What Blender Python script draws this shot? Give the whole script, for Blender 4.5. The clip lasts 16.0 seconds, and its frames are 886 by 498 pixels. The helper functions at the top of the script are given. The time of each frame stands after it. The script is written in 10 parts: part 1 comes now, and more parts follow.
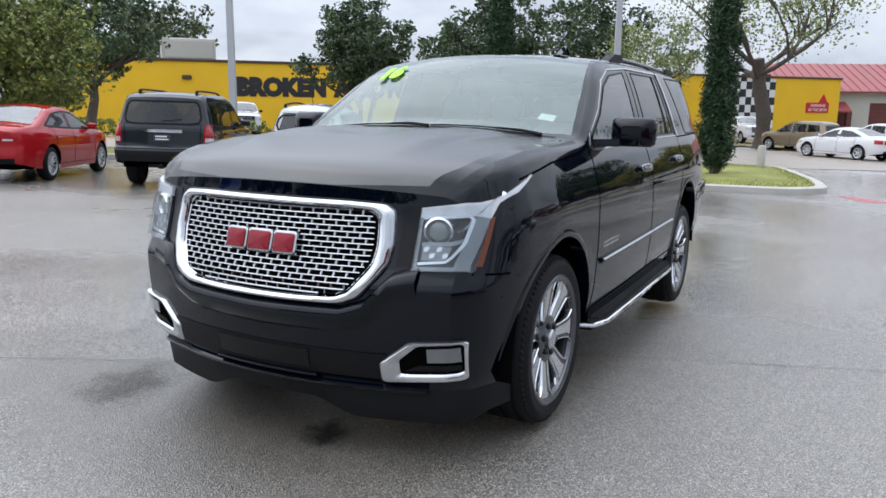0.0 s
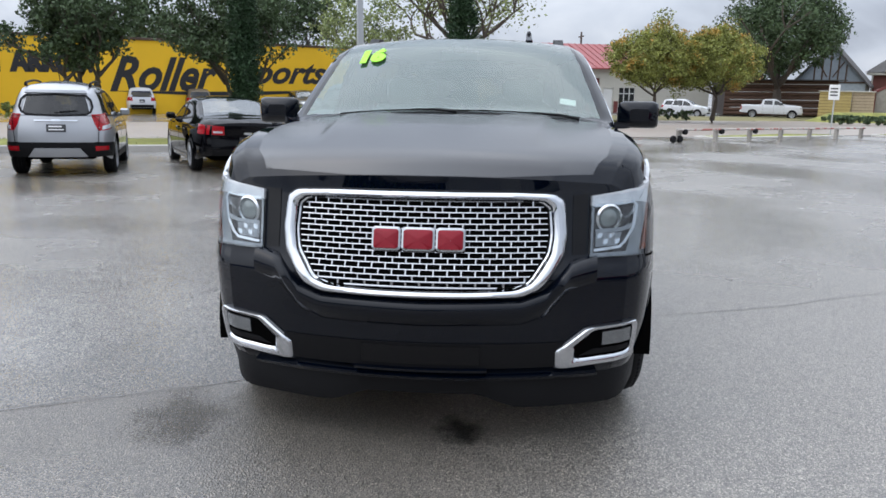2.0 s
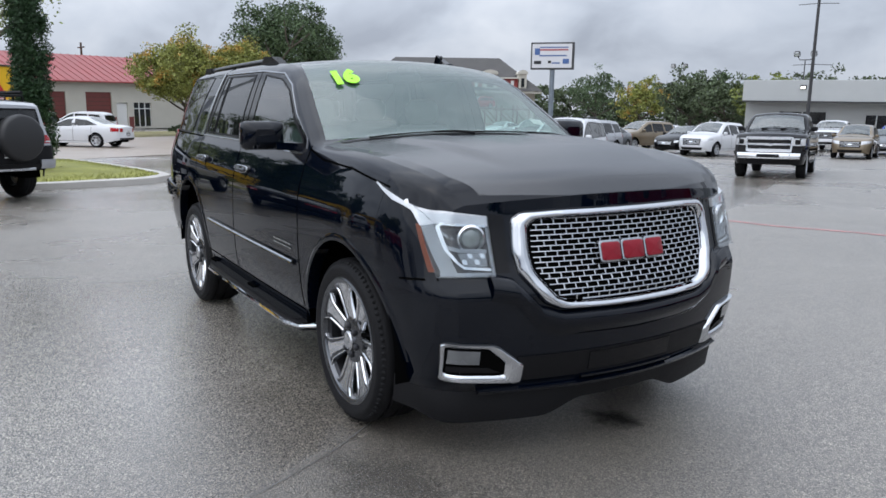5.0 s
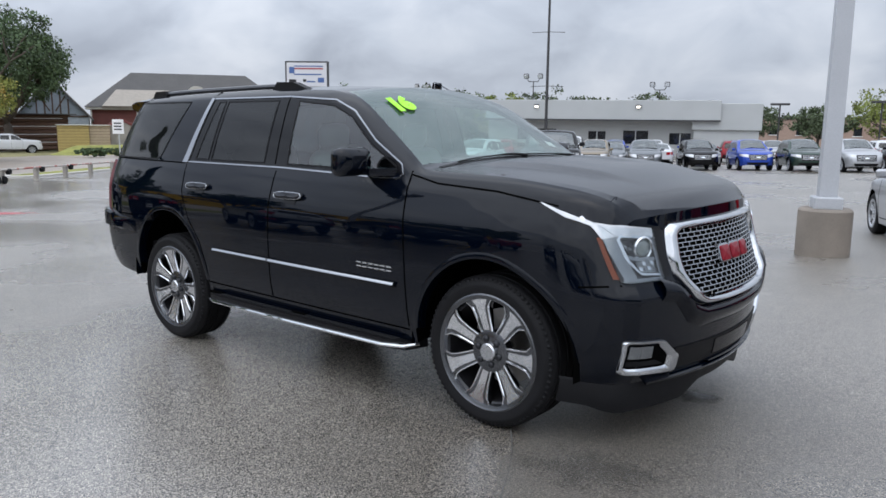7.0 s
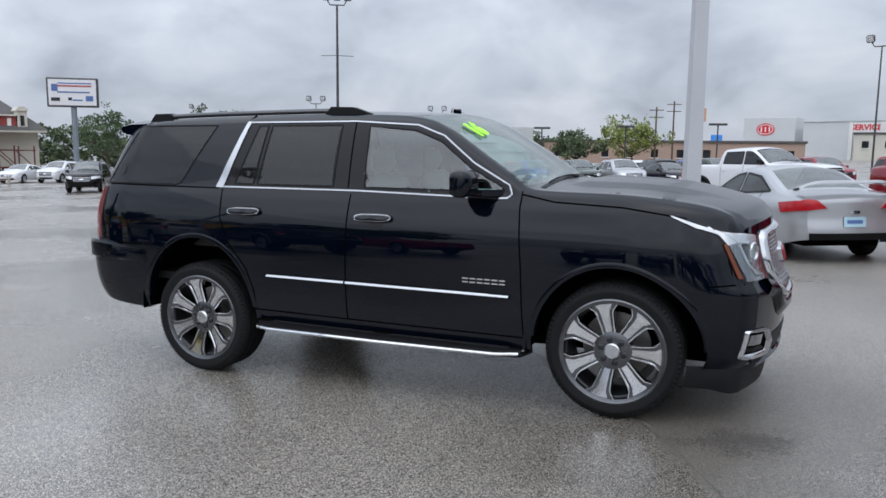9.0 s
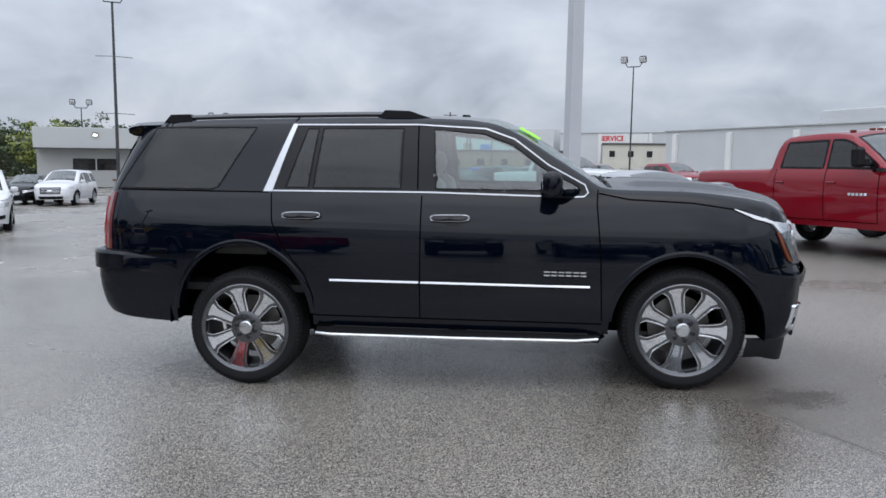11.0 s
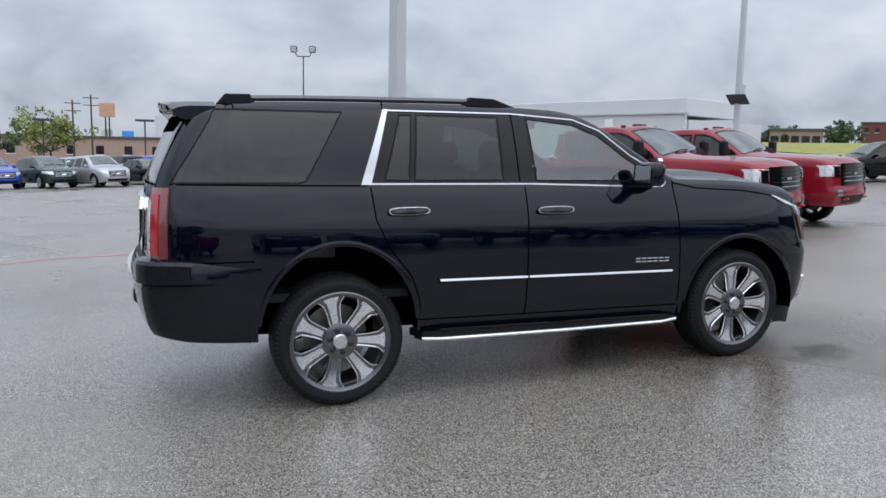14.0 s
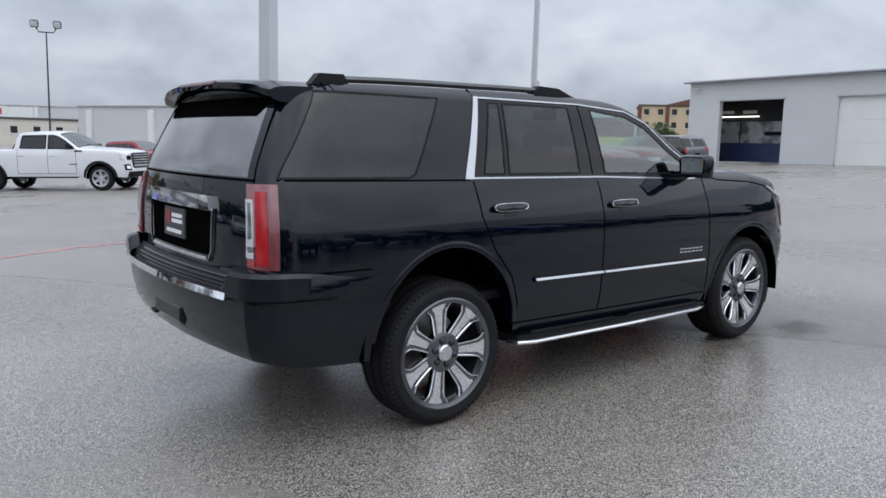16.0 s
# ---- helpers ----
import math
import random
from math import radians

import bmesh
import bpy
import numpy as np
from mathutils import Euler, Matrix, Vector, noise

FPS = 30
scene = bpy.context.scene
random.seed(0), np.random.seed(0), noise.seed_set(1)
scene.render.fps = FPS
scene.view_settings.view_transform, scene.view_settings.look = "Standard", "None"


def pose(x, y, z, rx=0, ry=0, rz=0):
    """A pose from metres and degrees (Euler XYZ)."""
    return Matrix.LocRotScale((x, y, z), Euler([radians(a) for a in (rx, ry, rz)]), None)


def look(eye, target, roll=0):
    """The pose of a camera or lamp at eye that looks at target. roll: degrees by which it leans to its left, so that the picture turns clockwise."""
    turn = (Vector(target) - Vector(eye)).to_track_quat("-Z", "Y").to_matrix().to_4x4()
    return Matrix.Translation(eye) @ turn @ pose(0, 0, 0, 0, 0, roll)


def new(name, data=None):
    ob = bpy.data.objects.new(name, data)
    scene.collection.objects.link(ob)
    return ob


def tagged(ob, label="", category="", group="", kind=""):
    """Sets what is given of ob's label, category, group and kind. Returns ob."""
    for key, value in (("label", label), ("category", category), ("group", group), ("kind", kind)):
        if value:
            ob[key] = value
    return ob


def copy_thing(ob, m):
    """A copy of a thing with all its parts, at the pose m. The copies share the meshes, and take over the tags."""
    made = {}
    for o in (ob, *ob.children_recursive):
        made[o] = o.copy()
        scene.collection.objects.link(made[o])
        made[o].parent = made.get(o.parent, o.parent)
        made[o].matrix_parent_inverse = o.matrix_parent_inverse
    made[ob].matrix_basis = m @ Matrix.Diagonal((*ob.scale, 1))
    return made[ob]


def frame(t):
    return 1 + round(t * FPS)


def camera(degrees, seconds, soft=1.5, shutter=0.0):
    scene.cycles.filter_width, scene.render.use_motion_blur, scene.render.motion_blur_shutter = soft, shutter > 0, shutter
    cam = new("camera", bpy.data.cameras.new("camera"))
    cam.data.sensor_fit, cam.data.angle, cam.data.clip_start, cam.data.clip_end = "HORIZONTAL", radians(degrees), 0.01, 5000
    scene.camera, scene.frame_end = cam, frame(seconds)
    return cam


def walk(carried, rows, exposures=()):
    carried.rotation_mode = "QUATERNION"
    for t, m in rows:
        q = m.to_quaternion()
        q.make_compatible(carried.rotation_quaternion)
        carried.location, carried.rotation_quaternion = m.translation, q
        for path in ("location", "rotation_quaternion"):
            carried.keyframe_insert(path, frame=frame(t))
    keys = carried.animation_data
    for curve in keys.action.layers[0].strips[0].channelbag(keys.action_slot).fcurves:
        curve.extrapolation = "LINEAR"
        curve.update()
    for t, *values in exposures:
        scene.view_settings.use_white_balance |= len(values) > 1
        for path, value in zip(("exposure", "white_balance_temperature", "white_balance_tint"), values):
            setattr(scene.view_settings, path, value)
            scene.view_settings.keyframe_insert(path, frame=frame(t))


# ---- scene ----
cam = camera(60.1, 16.0, soft=1.6)
METRES, EYE, TURN = 15.572, 1.533, 117.9
ROWS = [
    (0.0, 0.0, 0.0, 0.0, 0.11, -10.81, -0.59),
    (0.5, -0.0291, 0.0023, -0.0007, -4.97, -11.11, -0.54),
    (1.0, -0.059, 0.0078, -0.0007, -10.52, -11.56, -0.53),
    (1.5, -0.0891, 0.0134, 0.0007, -16.5, -12.07, -0.54),
    (2.0, -0.1169, 0.0248, 0.003, -22.73, -12.47, -0.54),
    (2.5, -0.1443, 0.0365, 0.0037, -29.17, -12.73, -0.58),
    (3.0, -0.1687, 0.0542, 0.0039, -35.58, -12.82, -0.57),
    (3.5, -0.1941, 0.0724, 0.0039, -41.89, -12.69, -0.62),
    (4.0, -0.2162, 0.094, 0.0035, -48.0, -12.29, -0.66),
    (4.5, -0.2377, 0.1164, 0.0043, -53.68, -11.68, -0.73),
    (5.0, -0.2581, 0.1391, 0.0038, -58.97, -11.02, -0.76),
    (7.5, -0.3294, 0.2761, 0.0056, -82.54, -9.14, -0.55),
    (8.0, -0.3372, 0.3069, 0.0051, -86.81, -8.68, -0.55),
    (8.5, -0.3426, 0.338, 0.0046, -90.99, -8.2, -0.58),
    (9.0, -0.346, 0.3691, 0.0051, -95.18, -7.73, -0.6),
    (11.5, -0.3176, 0.5217, 0.0003, -116.2, -6.91, -0.76),
    (12.0, -0.3005, 0.5483, -0.0, -120.3, -7.01, -0.81),
    (12.5, -0.2818, 0.5741, -0.0002, -124.42, -7.08, -0.83),
    (13.0, -0.2606, 0.5977, -0.0005, -128.85, -7.17, -0.89),
    (13.5, -0.2358, 0.6185, -0.0, -133.45, -7.32, -1.01),
    (14.0, -0.2105, 0.639, -0.0012, -138.18, -7.3, -1.12),
    (14.5, -0.1815, 0.6542, -0.001, -142.81, -7.4, -1.23),
    (15.0, -0.1526, 0.6696, -0.002, -147.3, -7.47, -1.32),
    (15.5, -0.1216, 0.6782, -0.0025, -151.78, -7.54, -1.46),
    (16.0, -0.0912, 0.6886, -0.0038, -156.24, -7.6, -1.56),
]
BASE = pose(4.781, 2.138, EYE, 0, 0, TURN)
walk(cam, [(t, BASE @ pose(METRES * x, METRES * y, METRES * z, 90 + pitch, roll, yaw)) for t, x, y, z, yaw, pitch, roll in ROWS],
     [(0.0, 0.22), (3.0, 0.14), (6.0, 0.03), (16.0, -0.01)])

# ---- world and light: an overcast, rainy day ----
world = bpy.data.worlds.new("overcast_sky")
scene.world = world
world.use_nodes = True
wn, wl = world.node_tree.nodes, world.node_tree.links
wn.clear()


def wnode(kind, **values):
    n = wn.new(kind)
    for k, v in values.items():
        n.inputs[k].default_value = v
    return n


w_out, w_bg = wn.new("ShaderNodeOutputWorld"), wn.new("ShaderNodeBackground")
w_sky = wn.new("ShaderNodeTexSky")
w_sky.sky_type, w_sky.sun_disc = "NISHITA", False
w_sky.sun_elevation, w_sky.sun_rotation = radians(60), radians(164)
w_sky.air_density, w_sky.dust_density = 1.0, 4.0
w_tc, w_sep = wn.new("ShaderNodeTexCoord"), wn.new("ShaderNodeSeparateXYZ")
wl.new(w_tc.outputs["Generated"], w_sep.inputs[0])


def wmath(op, a, b=0.0):
    n = wn.new("ShaderNodeMath")
    n.operation = op
    for i, v in enumerate((a, b)):
        if isinstance(v, (int, float)):
            n.inputs[i].default_value = v
        else:
            wl.new(v, n.inputs[i])
    return n.outputs[0]


w_h = wmath("ADD", wmath("ABSOLUTE", w_sep.outputs[2]), 0.52)
w_com = wn.new("ShaderNodeCombineXYZ")
wl.new(wmath("DIVIDE", w_sep.outputs[0], w_h), w_com.inputs[0])
wl.new(wmath("DIVIDE", w_sep.outputs[1], w_h), w_com.inputs[1])
w_big, w_small = wn.new("ShaderNodeTexNoise"), wn.new("ShaderNodeTexNoise")
for n, sc, det, dis in ((w_big, 1.75, 4, 0.7), (w_small, 5.2, 6, 0.5)):
    n.inputs["Scale"].default_value, n.inputs["Detail"].default_value, n.inputs["Distortion"].default_value = sc, det, dis
    n.inputs["Roughness"].default_value = 0.52
    wl.new(w_com.outputs[0], n.inputs["Vector"])
w_sum = wmath("ADD", wmath("MULTIPLY", w_big.outputs["Fac"], 0.64), wmath("MULTIPLY", w_small.outputs["Fac"], 0.36))
w_ramp = wn.new("ShaderNodeValToRGB")
w_ramp.color_ramp.elements[0].position, w_ramp.color_ramp.elements[0].color = 0.36, (0.43, 0.478, 0.575, 1)
w_ramp.color_ramp.elements[1].position, w_ramp.color_ramp.elements[1].color = 0.62, (0.775, 0.83, 0.93, 1)
e = w_ramp.color_ramp.elements.new(0.49)
e.color = (0.605, 0.668, 0.78, 1)
wl.new(w_sum, w_ramp.inputs[0])
w_mix = wn.new("ShaderNodeMix")
w_mix.data_type = "RGBA"
w_skys = wn.new("ShaderNodeMix")
w_skys.data_type, w_skys.blend_type = "RGBA", "MULTIPLY"
w_skys.inputs[0].default_value = 1.0
wl.new(w_sky.outputs[0], w_skys.inputs[6])
w_skys.inputs[7].default_value = (0.10, 0.10, 0.10, 1)
w_mix.inputs[0].default_value = 0.92
wl.new(w_skys.outputs[2], w_mix.inputs[6])
wl.new(w_ramp.outputs[0], w_mix.inputs[7])
wl.new(w_mix.outputs[2], w_bg.inputs[0])
# an overcast sky is brighter overhead than at the horizon
w_up = wmath("MAXIMUM", w_sep.outputs[2], 0.0)
w_lean = wmath("ADD", wmath("ADD", wmath("MULTIPLY", w_sep.outputs[1], -0.42), wmath("MULTIPLY", w_sep.outputs[0], -0.20)), 1.0)
wl.new(wmath("ADD", wmath("MULTIPLY", wmath("MULTIPLY", w_up, 1.95), w_lean), 0.82), w_bg.inputs[1])
wl.new(w_bg.outputs[0], w_out.inputs[0])

sun_data = bpy.data.lights.new("sun", "SUN")
sun_data.energy, sun_data.angle, sun_data.color = 0.9, radians(110), (1.0, 0.99, 0.97)
sun = new("sun", sun_data)
sun.matrix_world = look((4, -14, 26), (0, 0, 0))

# ---- materials ----
MATS = {}


def mat(name, color, rough=0.6, metal=0.0, vary=0.12, scale=3.0, grain=0.06, grain_scale=60.0, bump=0.0, bump_scale=80.0,
        coat=0.0, rough_vary=0.08, emit=0.0, spec=0.5, island=0.0, obrand=0.0, coat_ior=1.5, second=None, second_amount=0.5):
    """A surface with stains at one scale, grain at another, and fine relief."""
    if name in MATS:
        return MATS[name]
    m = bpy.data.materials.new(name)
    MATS[name] = m
    m.use_nodes = True
    nt = m.node_tree
    n, l = nt.nodes, nt.links
    p = n["Principled BSDF"]
    tc = n.new("ShaderNodeTexCoord")
    big, fine = n.new("ShaderNodeTexNoise"), n.new("ShaderNodeTexNoise")
    for q, sc, d in ((big, scale, 5), (fine, grain_scale, 3)):
        q.inputs["Scale"].default_value, q.inputs["Detail"].default_value = sc, d
        l.new(tc.outputs["Object"], q.inputs["Vector"])
    def math_(op, a, b):
        k = n.new("ShaderNodeMath")
        k.operation = op
        for i, v in enumerate((a, b)):
            if isinstance(v, (int, float)):
                k.inputs[i].default_value = v
            else:
                l.new(v, k.inputs[i])
        return k.outputs[0]
    f = math_("ADD", math_("MULTIPLY", math_("SUBTRACT", big.outputs["Fac"], 0.5), 2 * vary * 2),
              math_("MULTIPLY", math_("SUBTRACT", fine.outputs["Fac"], 0.5), 2 * grain * 2))
    if island:
        geo = n.new("ShaderNodeNewGeometry")
        f = math_("ADD", f, math_("MULTIPLY", math_("SUBTRACT", geo.outputs["Random Per Island"], 0.5), 2 * island))
    if obrand:
        oi = n.new("ShaderNodeObjectInfo")
        f = math_("ADD", f, math_("MULTIPLY", math_("SUBTRACT", oi.outputs["Random"], 0.5), 2 * obrand))
    base = n.new("ShaderNodeRGB")
    base.outputs[0].default_value = (*color, 1)
    src = base.outputs[0]
    if second:
        mx = n.new("ShaderNodeMix")
        mx.data_type = "RGBA"
        b2 = n.new("ShaderNodeMapRange")
        b2.inputs[1].default_value, b2.inputs[2].default_value = 0.62 - 0.3 * second_amount, 0.72 - 0.3 * second_amount
        l.new(big.outputs["Fac"], b2.inputs[0])
        l.new(b2.outputs[0], mx.inputs[0])
        l.new(src, mx.inputs[6])
        mx.inputs[7].default_value = (*second, 1)
        src = mx.outputs[2]
    hsv = n.new("ShaderNodeHueSaturation")
    l.new(src, hsv.inputs["Color"])
    l.new(math_("ADD", f, 1.0), hsv.inputs["Value"])
    l.new(hsv.outputs[0], p.inputs["Base Color"])
    p.inputs["Metallic"].default_value = metal
    p.inputs["Specular IOR Level"].default_value = spec
    r = math_("ADD", math_("MULTIPLY", math_("SUBTRACT", big.outputs["Fac"], 0.5), 2 * rough_vary), rough)
    l.new(r, p.inputs["Roughness"])
    p.inputs["Coat Weight"].default_value = coat
    p.inputs["Coat Roughness"].default_value = 0.02
    p.inputs["Coat IOR"].default_value = coat_ior
    if bump:
        bt = n.new("ShaderNodeTexNoise")
        bt.inputs["Scale"].default_value, bt.inputs["Detail"].default_value = bump_scale, 2
        l.new(tc.outputs["Object"], bt.inputs["Vector"])
        bp = n.new("ShaderNodeBump")
        bp.inputs["Strength"].default_value, bp.inputs["Distance"].default_value = bump, 0.01
        l.new(bt.outputs["Fac"], bp.inputs["Height"])
        l.new(bp.outputs[0], p.inputs["Normal"])
    if emit:
        p.inputs["Emission Color"].default_value = (*color, 1)
        p.inputs["Emission Strength"].default_value = emit
    return m


def glass(name, tint, clear, rough=0.01, film=(0.012, 0.013, 0.014), gloss=0.13):
    """Thin car or window glass: a tinted see-through film under a gloss."""
    m = bpy.data.materials.new(name)
    MATS[name] = m
    m.use_nodes = True
    n, l = m.node_tree.nodes, m.node_tree.links
    n.clear()
    out = n.new("ShaderNodeOutputMaterial")
    gl, tr, di, mx, mx2, fr = (n.new("ShaderNode" + k) for k in ("BsdfGlossy", "BsdfTransparent", "BsdfDiffuse", "MixShader", "MixShader", "LayerWeight"))
    gl.inputs["Roughness"].default_value = rough
    tr.inputs["Color"].default_value = (*tint, 1)
    di.inputs["Color"].default_value = (*film, 1)
    fr.inputs["Blend"].default_value = 0.5
    pw, ad = n.new("ShaderNodeMath"), n.new("ShaderNodeMath")
    pw.operation, ad.operation = "POWER", "MULTIPLY_ADD"
    pw.inputs[1].default_value, ad.inputs[1].default_value, ad.inputs[2].default_value = 4.2, 0.86, gloss
    l.new(fr.outputs["Facing"], pw.inputs[0])
    l.new(pw.outputs[0], ad.inputs[0])
    mx2.inputs[0].default_value = clear
    l.new(di.outputs[0], mx2.inputs[1])
    l.new(tr.outputs[0], mx2.inputs[2])
    l.new(ad.outputs[0], mx.inputs[0])
    l.new(mx2.outputs[0], mx.inputs[1])
    l.new(gl.outputs[0], mx.inputs[2])
    l.new(mx.outputs[0], out.inputs[0])
    return m


def paint(name, color, metal=0.0, rough=0.28, flake=0.05, wet=0.0, ior=1.45):
    return mat(name, color, rough, metal, vary=0.03, scale=1.5, grain=flake, grain_scale=400, coat=1.0, rough_vary=0.03, bump=wet, bump_scale=160, spec=0.0, coat_ior=ior)


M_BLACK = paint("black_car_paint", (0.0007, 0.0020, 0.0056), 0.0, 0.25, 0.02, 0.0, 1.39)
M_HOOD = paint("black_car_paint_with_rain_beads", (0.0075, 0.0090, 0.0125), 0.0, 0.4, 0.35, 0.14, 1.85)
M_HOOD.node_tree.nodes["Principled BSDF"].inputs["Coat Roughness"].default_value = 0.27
M_TRIM = mat("black_textured_plastic", (0.006, 0.006, 0.007), 0.5, vary=0.15, grain=0.1, grain_scale=200, bump=0.15, bump_scale=300, spec=0.18)
M_GLOSSTRIM = mat("gloss_black_trim", (0.004, 0.004, 0.005), 0.08, vary=0.03, grain=0.0, spec=0.25)
M_CHROME = mat("chrome", (0.72, 0.735, 0.755), 0.05, 1.0, vary=0.02, grain=0.0, rough_vary=0.03)
M_BRIGHT = mat("brushed_bright_trim", (0.42, 0.43, 0.45), 0.14, 1.0, vary=0.04, grain=0.03, rough_vary=0.05)
M_SATIN = mat("satin_metal", (0.55, 0.56, 0.58), 0.28, 1.0, vary=0.04, grain=0.02)
M_RIM = mat("machined_wheel_chrome", (0.68, 0.69, 0.71), 0.08, 1.0, vary=0.05, grain=0.03, rough_vary=0.05)
M_RIMGREY = mat("silver_wheel_paint", (0.42, 0.43, 0.45), 0.35, 0.7, vary=0.05, grain=0.03)
M_RIMDARK = mat("dark_wheel_metal", (0.035, 0.036, 0.04), 0.4, 0.7, vary=0.05)
M_TYRE = mat("tyre_rubber", (0.010, 0.010, 0.011), 0.62, vary=0.2, grain=0.15, grain_scale=150, bump=0.2, bump_scale=260, spec=0.15)
M_DARK = mat("dark_cavity", (0.003, 0.003, 0.003), 0.9, vary=0.1, spec=0.0)
M_SEAL = mat("black_rubber_seal", (0.004, 0.004, 0.005), 0.45, vary=0.1, spec=0.15)
M_DISC = mat("brake_disc_steel", (0.25, 0.24, 0.23), 0.4, 0.9, vary=0.2)
M_SEAM = mat("panel_gap_black", (0.002, 0.002, 0.002), 0.8, vary=0.0, spec=0.0)
M_GLASS = glass("clear_car_glass", (0.64, 0.82, 0.79), 0.92)
M_SCREEN = glass("rain_wet_windscreen", (0.74, 0.86, 0.80), 0.80, 0.02, (0.24, 0.40, 0.36), 0.115)
M_PRIV = glass("privacy_car_glass", (0.16, 0.17, 0.18), 0.45, gloss=0.045)
M_PRIVREAR = glass("rain_wet_privacy_glass", (0.20, 0.21, 0.22), 0.45, 0.07, (0.045, 0.048, 0.052), 0.27)
M_CARGLASS = glass("tinted_car_glass", (0.30, 0.34, 0.34), 0.45, gloss=0.06)
M_CARSCREEN = glass("rain_wet_car_screen", (0.45, 0.50, 0.49), 0.70, 0.03, (0.16, 0.19, 0.185), 0.15)
M_HOUSING = mat("silver_lamp_housing", (0.22, 0.235, 0.25), 0.14, 0.85, vary=0.2, scale=10, coat=1.0)
M_LENS = glass("clear_lamp_lens", (0.93, 0.95, 0.96), 0.98, 0.02, (0.1, 0.1, 0.1), 0.04)
M_REDLENS = mat("red_lamp_lens", (0.34, 0.008, 0.014), 0.1, vary=0.15, scale=12, grain=0.05, coat=1.0, coat_ior=1.3, spec=0.1)
M_CLEARLENS = mat("pale_lamp_lens", (0.62, 0.63, 0.65), 0.12, 0.35, vary=0.2, scale=14, coat=1.0)
M_AMBER = mat("amber_reflector", (0.13, 0.028, 0.008), 0.2, vary=0.1, scale=30, coat=1.0, coat_ior=1.35, spec=0.2)
M_EMBLEM = mat("red_emblem_enamel", (0.22, 0.008, 0.018), 0.3, 0.1, vary=0.08, coat=0.15, spec=0.2)
M_BULB = mat("projector_glass", (0.22, 0.25, 0.245), 0.08, 0.3, vary=0.2, scale=20, coat=1.0)
M_TAILBASE = mat("clear_and_red_lamp_base", (0.20, 0.055, 0.06), 0.12, vary=0.2, scale=20, coat=1.0)
M_REDBRIGHT = mat("bright_red_lens", (0.34, 0.012, 0.018), 0.12, vary=0.15, scale=25, coat=1.0, coat_ior=1.35)
M_PALERED = mat("pale_red_lens", (0.15, 0.035, 0.042), 0.15, vary=0.15, scale=20, coat=1.0)
M_ROOFRAIL = mat("dark_anodised_rail", (0.10, 0.102, 0.107), 0.3, 0.9, vary=0.05)
M_GRCHROME = mat("grille_chrome", (0.43, 0.44, 0.46), 0.12, 1.0, vary=0.05, grain=0.0)
M_FRAMECHROME = mat("thick_grille_chrome", (0.58, 0.595, 0.62), 0.05, 1.0, vary=0.03, grain=0.0)
M_GREEN = mat("neon_green_sticker", (0.36, 0.95, 0.03), 0.5, vary=0.03)
M_WHITE = mat("white_plastic", (0.75, 0.75, 0.75), 0.4, vary=0.04)
M_SEAT = mat("grey_leather", (0.12, 0.118, 0.115), 0.5, vary=0.08, bump=0.1)
M_INT = mat("interior_plastic", (0.022, 0.022, 0.024), 0.6, vary=0.1, spec=0.2)
M_LINER = mat("headliner_cloth", (0.16, 0.155, 0.15), 0.9, vary=0.04)


